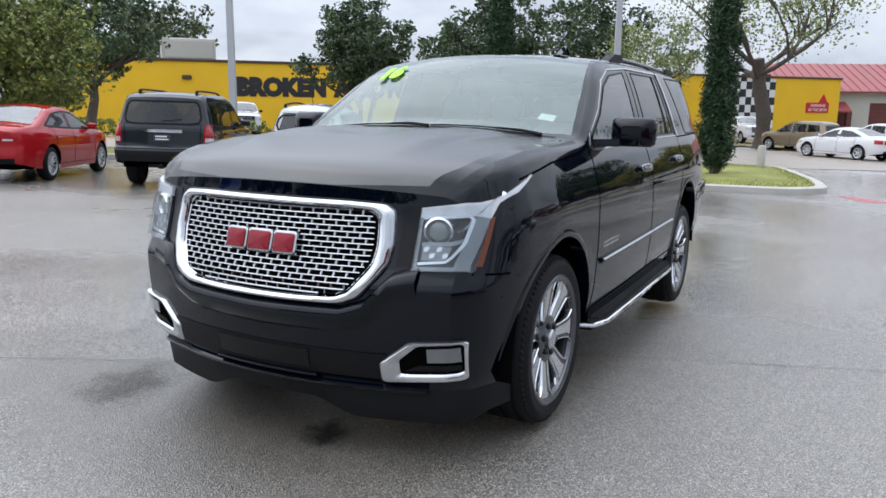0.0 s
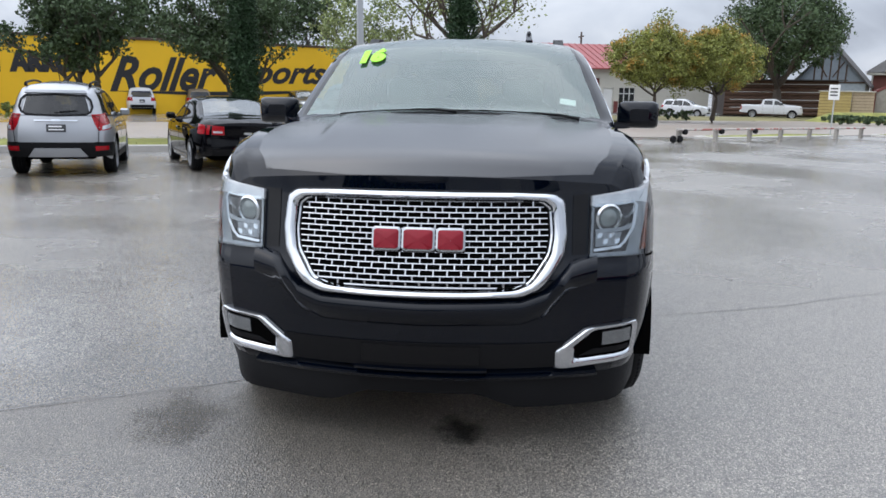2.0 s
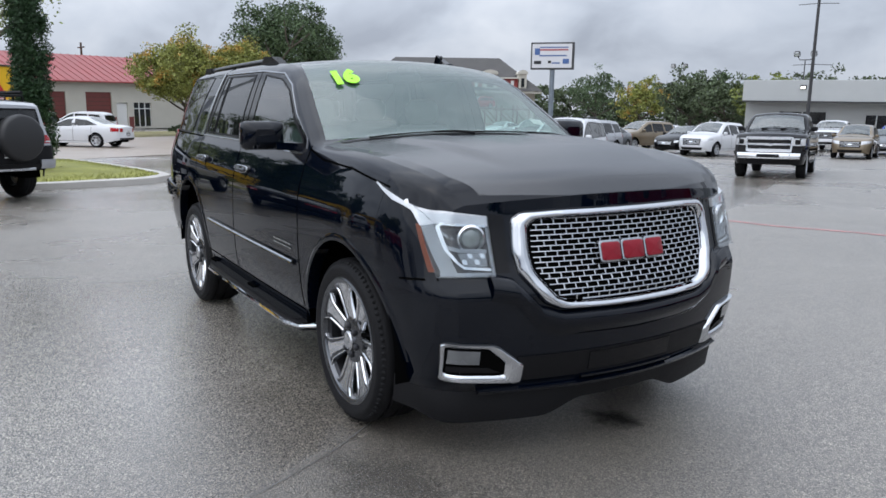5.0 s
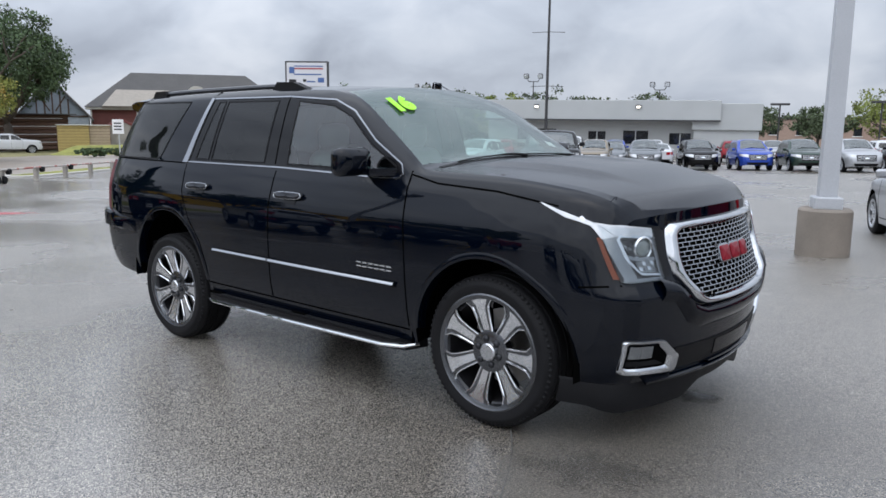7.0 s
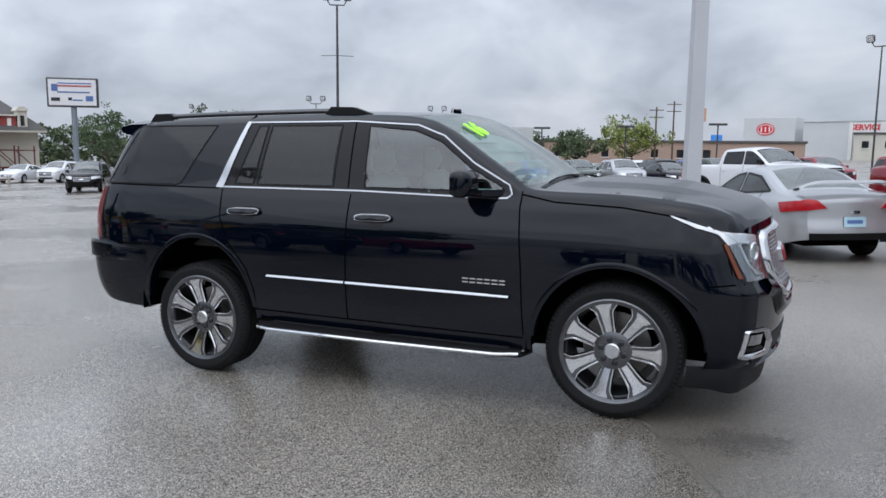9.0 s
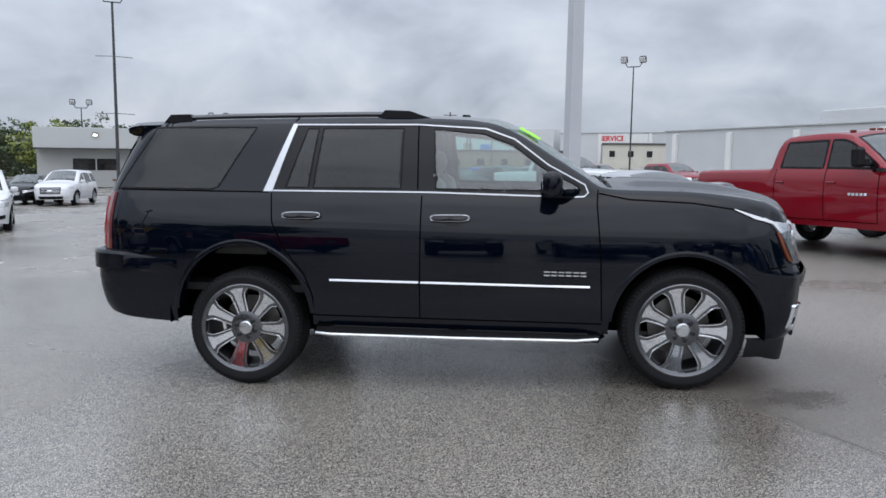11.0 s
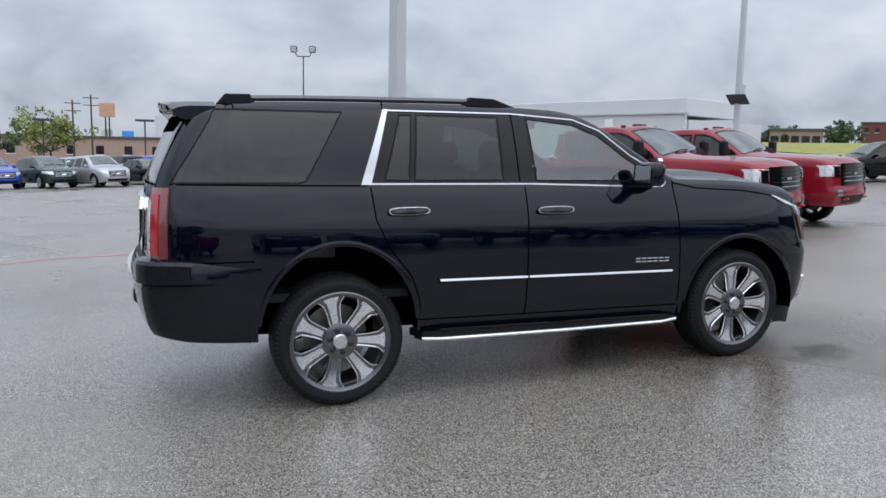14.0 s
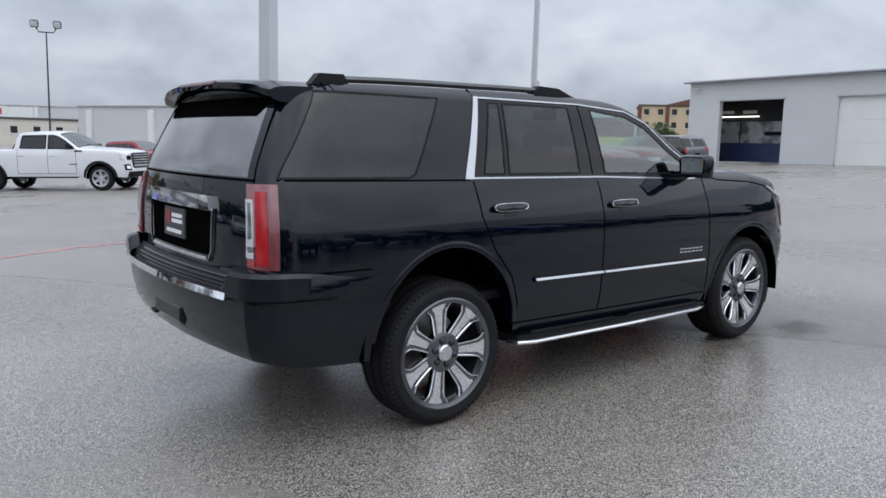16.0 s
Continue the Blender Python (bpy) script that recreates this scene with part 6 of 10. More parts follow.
    mir = part("wing_mirror", g, M_BLACK, suv, "black wing mirror", 60)
    part("mirror_glass", Geo().box((0.539, ym + s * 0.01, 1.388), (0.006, 0.17, 0.115), 0.002), M_CHROME, mir)
    part("mirror_arm", Geo().prism([(0.54, s * 0.91), (0.80, s * 0.90), (0.68, s * 1.03), (0.57, s * 1.03)][::(1 if s > 0 else -1)], 1.312, 1.352), M_BLACK, mir)
    # front lamps: a bright upper housing that runs back over the wing, projector, reflector bowl and amber marker
    rf = sv.round_front(s)
    lamp = part("headlamp", patch(rf, [(0.665, 0.89), (0.872, 0.89), (0.905, 1.145), (0.672, 1.118)], 0.002, 0.006, 14, 10), M_INT, suv, "large clear headlamp with projector and amber marker")
    sweep = patch(rf, [(0.672, 1.086), (0.850, 1.096), (0.905, 1.160), (0.672, 1.126)], 0.016, 0.02, 16, 5)
    patch(rf, [(0.850, 1.096), (0.900, 1.085), (0.952, 1.178), (0.905, 1.160)], 0.016, 0.02, 6, 6, sweep)
    patch(rf, [(0.905, 1.130), (1.130, 1.232), (1.130, 1.238), (0.905, 1.168)], 0.014, 0.02, 16, 4, sweep)
    part("lamp_sweep", sweep, M_CLEARLENS, lamp, "bright upper housing sweeping back over the wing")
    part("lamp_side", patch(rf, [(0.815, 0.902), (0.858, 0.905), (0.900, 1.100), (0.858, 1.104)], 0.014, 0.016, 5, 12), M_HOUSING, lamp, "silver side of the lamp housing")
    part("lamp_bezel", strip(rf, [(0.682, 1.086), (0.838, 1.096), (0.848, 1.082), (0.836, 0.995), (0.806, 0.940), (0.785, 0.922), (0.682, 0.912)], 0.011, 0.018, 0.014), M_CHROME, lamp, "bright bezel round the bulbs")
    part("lamp_shade", patch(rf, [(0.790, 1.005), (0.826, 1.005), (0.838, 1.078), (0.800, 1.078)], 0.010, 0.012, 3, 4), M_GLOSSTRIM, lamp, "dark block beside the projector")
    part("lamp_foot", strip(rf, [(0.668, 0.894), (0.862, 0.897)], 0.015, 0.014, 0.014), M_HOUSING, lamp)
    part("lamp_inner_edge", strip(rf, [(0.673, 0.89), (0.678, 1.115)], 0.010, 0.014, 0.014), M_HOUSING, lamp)
    c = Vector(rf(0.742, 1.040))
    n_out = Vector((0.93, 0.37 * s, 0)).normalized()
    turn = n_out.to_track_quat("Y", "Z").to_matrix().to_4x4()
    at = Matrix.Translation(c) @ turn
    part("projector_ring", Geo().lathe([(0.056, -0.01), (0.058, 0.016), (0.050, 0.022), (0.043, 0.008), (0.040, 0.0)], 28, at), M_CHROME, lamp)
    part("projector_lens", Geo().lathe([(0.043, 0.002), (0.036, 0.014), (0.02, 0.020), (0, 0.022)], 24, at), M_BULB, lamp)
    bowl = part("lamp_reflector", patch(rf, [(0.692, 0.926), (0.785, 0.930), (0.80, 0.980), (0.692, 0.978)], 0.008, 0.010, 8, 4), M_HOUSING, lamp, "reflector bowl")
    for i in range(4):
        for j in range(2):
            ya, za = 0.697 + 0.024 * i, 0.934 + 0.024 * j
            part("reflector_facet", patch(rf, [(ya, za), (ya + 0.018, za + 0.004), (ya + 0.022, za + 0.022), (ya + 0.002, za + 0.019)], 0.013, 0.008, 2, 2), M_CHROME if (i + j) % 2 else M_HOUSING, bowl)
    part("lamp_divider", strip(rf, [(0.842, 1.01), (0.82, 0.998), (0.79, 0.990), (0.688, 0.986)], 0.016, 0.014, 0.014), M_HOUSING, lamp)
    part("lamp_fin", strip(rf, [(0.81, 1.035), (0.84, 1.06), (0.85, 1.095)], 0.010, 0.012, 0.012), M_HOUSING, lamp)
    part("amber_marker", patch(rf, [(0.872, 0.905), (0.893, 0.905), (0.920, 1.092), (0.900, 1.092)], 0.012, 0.014, 3, 10), M_AMBER, lamp, "amber side marker")
    part("lamp_lens", patch(rf, [(0.664, 0.884), (0.872, 0.884), (0.902, 1.145), (0.668, 1.122)], 0.024, 0.004, 14, 10), M_LENS, lamp).visible_shadow = False
    # fog lamps in a chrome frame
    fq = lambda q, o, t, n=8, m_=4, g=None: patch(rf, q, o, t, n, m_, g)
    fog = part("fog_lamp", fq([(0.58, 0.455), (0.852, 0.475), (0.856, 0.60), (0.64, 0.575)], 0.003, 0.006), M_DARK, suv, "fog lamp in a chrome frame")
    ring_out = eased(dense([(0.545, 0.420), (0.864, 0.446), (0.872, 0.622), (0.668, 0.606), (0.545, 0.508)], 4))
    ring_in = eased(dense([(0.632, 0.468), (0.848, 0.482), (0.853, 0.600), (0.705, 0.584), (0.632, 0.522)], 4))
    rows = []
    for (ua, za), (ub, zb_) in zip(ring_out + ring_out[:1], ring_in + ring_in[:1]):
        rows.append([(lambda q: (q[0] + o, q[1] + s * o * 0.5, q[2]))(rf(ua + (ub - ua) * t, za + (zb_ - za) * t)) for t, o in ((-0.03, -0.004), (0.0, 0.012), (0.15, 0.018), (0.55, 0.015), (0.85, 0.008), (1.0, -0.004))])
    part("fog_frame", Geo().sheet(rows), M_FRAMECHROME, fog, "chrome frame", 50)
    part("fog_fin", fq([(0.645, 0.480), (0.845, 0.492), (0.845, 0.516), (0.70, 0.506)], 0.006, 0.006), M_TRIM, fog)
    part("fog_lens", fq([(0.735, 0.524), (0.846, 0.532), (0.846, 0.592), (0.735, 0.582)], 0.010, 0.012), M_HOUSING, fog, "silver fog lamp")
    # tail lamps
    rr = lambda u, z, f=sv.round_rear(s): f(u - sv.Y(sv.xr, 0.9) + sv.Y(sv.xr, z), z)
    tl = part("tail_lamp", patch(rr, [(0.79, 0.885), (0.935, 0.885), (0.935, 1.275), (0.80, 1.275)], 0.012, 0.016, 8, 14), M_TAILBASE, suv, "tall red and clear tail lamp")
    part("lamp_window", patch(rr, [(0.800, 0.935), (0.855, 0.935), (0.855, 1.195), (0.806, 1.195)], 0.018, 0.012, 4, 10), M_HOUSING, tl, "silver inner lamp window")
    g = Geo()
    for q in ([(0.798, 0.94), (0.806, 0.94), (0.812, 1.195), (0.804, 1.195)], [(0.804, 1.19), (0.855, 1.19), (0.855, 1.205), (0.804, 1.205)], [(0.845, 1.0), (0.856, 1.0), (0.856, 1.195), (0.845, 1.195)], [(0.800, 0.99), (0.855, 0.99), (0.855, 1.03), (0.800, 1.02)], [(0.800, 0.935), (0.855, 0.935), (0.855, 0.965), (0.800, 0.96)]):
        patch(rr, q, 0.022, 0.012, 3, 8, g)
    part("lamp_frame", g, M_CLEARLENS, tl, "pale light guide round the lamp window")
    part("light_guide", patch(rr, [(0.860, 0.905), (0.896, 0.905), (0.894, 1.24), (0.862, 1.24)], 0.020, 0.012, 4, 12), M_REDBRIGHT, tl, "bright red light guide")
    part("lamp_foot", patch(rr, [(0.800, 0.900), (0.860, 0.900), (0.860, 0.928), (0.800, 0.922)], 0.018, 0.01, 4, 2), M_REDBRIGHT, tl)
    part("lamp_edge", patch(rr, [(0.902, 0.887), (0.934, 0.887), (0.934, 1.273), (0.902, 1.273)], 0.016, 0.008, 3, 10), M_PALERED, tl, "pale red outer edge")
    # roof rails
    y = 0.655
    rz = lambda x: sv.top(x, y)[2]
    g = Geo().tube([(x, s * y, rz(x) + 0.020) for x in np.linspace(-2.0, -0.35, 24)], 0.018, 8)
    rail = part("roof_rail", g, M_ROOFRAIL, suv, "grey roof rail between black feet")
    for xa, xb in ((-2.15, -1.93), (-0.60, -0.22)):
        g = Geo()
        pr = [(xa, 0.0), (xb, 0.0), (xb - (0.16 if xa > -1 else 0.03), 0.050), (xa + 0.05, 0.054)]
        g.add([(x, s * y + o, rz(x) + z - 0.006) for o in (-0.03, 0.03) for x, z in pr], [(0, 1, 2, 3), (7, 6, 5, 4), (0, 4, 5, 1), (1, 5, 6, 2), (2, 6, 7, 3), (3, 7, 4, 0)])
        part("rail_foot", g, M_TRIM, rail)

# dark shell inside, arches and floor
for x, z, r in ((1.473, 0.44, 0.515), (-1.473, 0.43, 0.535)):
    for s in (-1, 1):
        g = Geo()
        arch_liner(g, x, z, r, 0.62, 0.985, s)
        part("arch_liner", g, M_DARK, suv)
g = Geo()
g.box((0, 0, 0.40), (4.3, 1.3, 0.10), 0.03).box((0, 0, 0.45), (1.9, 1.86, 0.06), 0.02)
g.box((0.0, -0.94, 0.385), (0.12, 0.12, 0.05)).box((-0.9, -0.9, 0.385), (0.12, 0.2, 0.05)).box((-1.15, 0, 0.36), (0.2, 1.2, 0.14), 0.04)
part("underbody", g, M_DARK, suv)
part("rear_axle", Geo().tube([(-1.473, -0.75, HR), (-1.473, 0.75, HR)], 0.06, 10), M_DARK, suv)
part("front_axle", Geo().tube([(1.473, -0.75, HF), (1.473, 0.75, HF)], 0.05, 10), M_DARK, suv)

# front: grille frame, mesh, emblem, bumper
OUT = [(0, 1.152), (0.36, 1.150), (0.525, 1.142), (0.570, 1.112), (0.585, 0.98), (0.572, 0.895), (0.485, 0.775), (0.41, 0.742), (0.2, 0.735), (0, 0.734)]
INN = [(0, 1.112), (0.34, 1.110), (0.468, 1.102), (0.500, 1.078), (0.508, 0.975), (0.497, 0.905), (0.425, 0.805), (0.365, 0.783), (0.2, 0.777), (0, 0.776)]


outer, inner = eased(dense(full(OUT), 2)), eased(dense(full(INN), 2))
fx = lambda y, z, o: (sv.front(y, z)[0] + o, y, z)
rows = []
for (ya, za), (yb, zb_) in zip(outer + outer[:1], inner + inner[:1]):
    rows.append([fx(ya + (yb - ya) * t, za + (zb_ - za) * t, o) for t, o in ((-0.04, -0.01), (0.0, 0.010), (0.10, 0.024), (0.25, 0.033), (0.45, 0.036), (0.65, 0.031), (0.78, 0.020), (0.84, 0.006), (0.93, 0.003), (1.0, -0.03))])
part("grille_frame", Geo().sheet(rows), M_FRAMECHROME, suv, "thick chrome grille surround", 50)
rows = [[fx(y * t, 0.945 + (z - 0.945) * t, 0.003) for t in (0.0, 0.4, 0.75, 0.97, 1.0)] for y, z in inner + inner[:1]]
part("grille_backing", Geo().sheet(rows), M_DARK, suv)
g = Geo()
NR, dz = 15, 0.0218


def half_span(z):
    ys = [y0 + (y1 - y0) * (z - z0) / (z1 - z0) for (y0, z0), (y1, z1) in zip(INN, INN[1:]) if (z0 - z) * (z1 - z) <= 0 and abs(z1 - z0) > 1e-6]
    return max(ys) if ys else 0.3


for r in range(NR + 1):
    z = 0.781 + dz * r
    w = half_span(min(max(z, 0.779), 1.106)) - 0.006
    ys = np.linspace(-w, w, 41)
    g.tube([fx(y, z, 0.008) for y in ys], 0.0034, 5, True)
    if r < NR:
        w2 = half_span(min(z + dz / 2, 1.105)) - 0.012
        k0 = 0.0275 if r % 2 else 0.0
        for k in range(-10, 11):
            y = k * 0.055 + k0
            if abs(y) < w2:
                g.tube([fx(y, z, 0.006), fx(y, z + dz, 0.006)], 0.0046, 5, False)
part("grille_mesh", g, M_GRCHROME, suv, "chrome mesh of staggered slots")
for y0, y1 in ((-0.19, -0.084), (-0.070, 0.052), (0.066, 0.172)):
    yc, hw, zc, hh = (y0 + y1) / 2, (y1 - y0) / 2, 0.966, 0.040
    for grow, outs, nm, ma in ((0.005, (0.010, 0.032, 0.034), "emblem_plate", M_GRCHROME), (-0.003, (0.030, 0.039, 0.042), "emblem_face", M_EMBLEM)):
        loop = eased(dense([(yc - hw - grow, zc - hh - grow), (yc + hw + grow, zc - hh - grow), (yc + hw + grow, zc + hh + grow), (yc - hw - grow, zc + hh + grow)], 3))
        rows = [[fx(yc + (a - yc) * t, zc + (b - zc) * t, o) for a, b in loop + loop[:1]] for t, o in ((1.0, outs[0]), (1.0, outs[1]), (0.93, outs[2]), (0.02, outs[2] + 0.001))]
        e_ = part(nm, Geo().sheet(rows), ma, suv if grow > 0 else e_, "chrome-edged plain red emblem block" if grow > 0 else "", 40)
# black panels between grille and lamps, bumper shelf, lower grille, air dam
for s in (-1, 1):
    part("lamp_filler", patch(sv.front, [(s * 0.60, 0.90), (s * 0.655, 0.90), (s * 0.66, 1.135), (s * 0.60, 1.13)], 0.003, 0.006, 4, 8), M_GLOSSTRIM, suv)
shelf = dense([(-0.70, 0.885), (-0.60, 0.86), (-0.50, 0.75), (-0.40, 0.716), (0, 0.708), (0.40, 0.716), (0.50, 0.75), (0.60, 0.86), (0.70, 0.885)], 4)[:33]
g = Geo()
rows = []
for y, z in shelf:
    rows.append([fx(y, z + dz_, o) for dz_, o in ((0.02, 0.004), (0.012, 0.022), (0.0, 0.036), (-0.03, 0.040), (-0.06, 0.024), (-0.09, 0.002))])
part("bumper_ledge", g.sheet(rows), M_BLACK, suv, "moulded ledge under the grille", 50)
low = part("lower_grille", patch(sv.front, [(-0.575, 0.435), (0.575, 0.435), (0.575, 0.545), (-0.575, 0.545)], 0.006, 0.012, 20, 4), M_TRIM, suv, "matt black lower grille panel")
g = Geo()
patch(sv.front, [(-0.24, 0.455), (0.24, 0.455), (0.24, 0.535), (-0.24, 0.535)], 0.010, 0.01, 10, 3, g)
part("plate_mount", g, M_GLOSSTRIM, low)
g = Geo()
strip(sv.front, [(-0.27, 0.432), (0.27, 0.432)], 0.012, 0.02, 0.016, g)
strip(sv.front, [(-0.72, 0.405), (0.72, 0.405)], 0.016, 0.03, 0.03, g)
part("lower_lip", g, M_BLACK, suv)
g = Geo()
rows = []
for y in np.linspace(-1.07, 1.07, 61):
    a = abs(y)
    p = sv.round_front(1 if y >= 0 else -1)(a, 0.37)
    sag = 0.150 - 0.065 * smooth01((0.42 - a) / 0.22) - 0.035 * smooth01((a - 0.80) / 0.15)
    rows.append([(p[0], p[1], 0.40), (p[0] + 0.012, p[1] * 1.005, 0.385), (p[0] - 0.01, p[1], 0.385 - sag), (p[0] - 0.05, p[1] * 0.98, 0.385 - sag)])
part("air_dam", g.sheet(rows), M_TRIM, suv, "black rubber air dam", 50)
# wipers and cowl
part("cowl", Geo().sheet([[(lambda q: (q[0], q[1], q[2] + 0.003))(sv.top(x, y)) for y in np.linspace(-0.78, 0.78, 25)] for x in (0.972, 0.985, 1.004)]), M_TRIM, suv, "black plastic cowl")
for y0, y1 in ((-0.62, -0.02), (0.04, 0.66)):
    g = Geo()
    g.tube([(lambda q: (q[0], q[1], q[2] + 0.010))(sv.top(0.982 - 0.012 * math.sin(math.pi * k / 8), y0 + (y1 - y0) * k / 8)) for k in range(9)], 0.0048, 6)
    ym_ = (y0 + y1) / 2 + 0.10
    g.tube([(lambda q: (q[0], q[1], q[2] + o))(sv.top(x, y)) for x, y, o in ((1.01, ym_ + 0.26, 0.010), (0.995, ym_ + 0.14, 0.018), (0.976, ym_, 0.014))], [0.011, 0.008, 0.005], 6)
    part("wiper", g, M_TRIM, suv, "black wiper arm and blade")
# roof antenna, spoiler, rear end
q = sv.top(-0.02, 0.44)
part("shark_fin", Geo().sheet([[(q[0] + x, q[1] + o * w, q[2] + z - 0.004) for o in (-1, 0, 1)] for x, w, z in ((0.10, 0.012, 0.0), (0.06, 0.02, 0.012), (-0.02, 0.018, 0.05), (-0.075, 0.01, 0.075), (-0.09, 0.008, 0.07), (-0.10, 0.02, 0.0))]).box((q[0], q[1], q[2]), (0.2, 0.05, 0.012), 0.005).box((q[0] - 0.045, q[1], q[2] + 0.03), (0.07, 0.022, 0.07), 0.01), M_BLACK, suv, "black roof antenna")
g = Geo()
rows = []
for y in np.linspace(-0.735, 0.735, 29):
    t = 1 - (abs(y) / 0.735) ** 2.5
    drop = 0.02 * smooth01((abs(y) - 0.60) / 0.135)
    zt = sv.top(-2.16, y)[2] - drop
    x_r = -2.395 - 0.075 * t
    rows.append([(-2.16, y, zt + 0.002), (-2.30, y, zt - 0.002), (x_r + 0.03, y, zt - 0.012), (x_r, y, zt - 0.026), (x_r + 0.006, y, zt - 0.058), (x_r + 0.05, y, zt - 0.078), (-2.20, y, zt - 0.088)])
g.sheet(rows)
for row in (rows[0], rows[-1]):
    g.add(row, [tuple(range(len(row)))])
part("roof_spoiler", g, M_BLACK, suv, "black roof spoiler over the rear window", 50)
part("spoiler_seam", strip(sv.side(-1), [(-2.17, 1.735), (-2.17, 1.775)], 0.008, 0.004, 0.005, strip(sv.side(1), [(-2.17, 1.735), (-2.17, 1.775)], 0.008, 0.004, 0.005)), M_SEAM, suv)
# shade under the spoiler, painted as a black band across the window top
part("window_visor", patch(sv.rear, [(-0.58, 1.600), (0.58, 1.600), (0.66, 1.69), (-0.66, 1.69)], 0.006, 0.010, 14, 4), M_DARK, suv, "black band over the rear window")
part("brake_light", Geo().box((-2.462, 0, sv.top(-2.16, 0)[2] - 0.030), (0.02, 0.5, 0.016), 0.004), M_PALERED, suv)
part("tailgate_gap", strip(sv.rear, [(-0.775, 0.80), (-0.78, 1.29), (-0.70, 1.66), (0.70, 1.66), (0.78, 1.29), (0.775, 0.80)], 0.010, 0.002, 0.004, strip(sv.rear, [(-0.77, 1.292), (0.77, 1.292)], 0.012, 0.002, 0.004)), M_SEAM, suv)
part("tailgate_chrome", patch(sv.rear, [(-0.455, 1.130), (0.455, 1.130), (0.425, 1.20), (-0.425, 1.20)], 0.030, 0.034, 20, 5), M_CHROME, suv, "wide chrome strip on the tailgate")
part("plate_recess", patch(sv.rear, [(-0.42, 0.90), (0.42, 0.90), (0.45, 1.12), (-0.45, 1.12)], 0.004, 0.008, 12, 6), M_DARK, suv)
pl = part("dealer_plate", patch(sv.rear, [(-0.155, 0.955), (0.155, 0.955), (0.155, 1.11), (-0.155, 1.11)], 0.018, 0.010, 4, 4), M_PLATE, suv, "black dealer plate with a red mark and pale bars")
g = Geo()
for z, a, b in ((1.06, -0.03, 0.12), (1.03, -0.03, 0.12), (0.975, -0.11, 0.11)):
    patch(sv.rear, [(-b, z), (-a, z), (-a, z + 0.02), (-b, z + 0.02)], 0.021, 0.005, 3, 1, g)
part("plate_bars", g, M_WHITE, pl)
part("plate_mark", patch(sv.rear, [(0.05, 1.02), (0.12, 1.02), (0.12, 1.09), (0.05, 1.09)], 0.021, 0.005, 2, 2), M_EMBLEM, pl)
part("plate_frame", strip(sv.rear, [(-0.46, 1.14), (-0.455, 0.93), (-0.42, 0.875), (0.42, 0.875), (0.455, 0.93), (0.46, 1.14)], 0.007, 0.014, 0.010), M_BRIGHT, suv, "thin chrome edge round the plate recess")
part("tailgate_lip", strip(sv.rear, [(-0.40, 0.885), (0.40, 0.885)], 0.014, 0.012, 0.012), M_CHROME, suv)
for s in (-1, 1):
    rr = sv.round_rear(s)
    rows = []
    for a in np.linspace(0.70, 1.42, 37):
        p, q = Vector(rr(a - 0.004, 0.80)), Vector(rr(a + 0.004, 0.80))
        d = (q - p).normalized()
        nrm = Vector((d.y, -d.x, 0)) if Vector((d.y, -d.x, 0)).dot((p + q) / 2) > 0 else Vector((-d.y, d.x, 0))
        k = 1 - smooth01((a - 1.0) / 0.42)
        ends = 1 - smooth01((0.76 - a) / 0.05)
        top = 0.80 + 0.075 * ends * (0.35 + 0.65 * k)
        row = []
        for z, o in ((0.735, 0.004), (0.75, 0.026 * k + 0.004), (top - 0.02, 0.028 * k + 0.004), (top, 0.016 * k + 0.003), (top + 0.012, -0.03)):
            w_ = Vector(rr(a, 0.76))
            row.append((w_.x + nrm.x * o, w_.y + nrm.y * o, z))
        rows.append(row)
    part("bumper_corner", Geo().sheet(rows), M_BLACK, suv, "raised black bumper corner", 30)
part("bumper_step", patch(sv.rear, [(-0.72, 0.755), (0.72, 0.755), (0.72, 0.842), (-0.72, 0.842)], 0.006, 0.02, 28, 4), M_TRIM, suv, "ribbed black bumper step")
for z in (0.775, 0.79, 0.805, 0.82):
    part("step_rib", strip(sv.rear, [(-0.70, z), (0.70, z)], 0.007, 0.014, 0.012), M_GLOSSTRIM, suv)
part("bumper_chrome", strip(sv.rear, [(-0.74, 0.744), (0.74, 0.744)], 0.034, 0.034, 0.03), M_CHROME, suv, "chrome strip across the rear bumper")
part("hitch_hook", Geo().tube([(-2.60, 0.30, 0.50), (-2.63, 0.30, 0.50), (-2.63, 0.24, 0.50), (-2.60, 0.24, 0.50)], 0.012, 6), M_TRIM, suv)
part("hitch_cover", Geo().box((-2.60, 0, 0.56), (0.10, 0.44, 0.13), 0.03), M_GLOSSTRIM, suv)
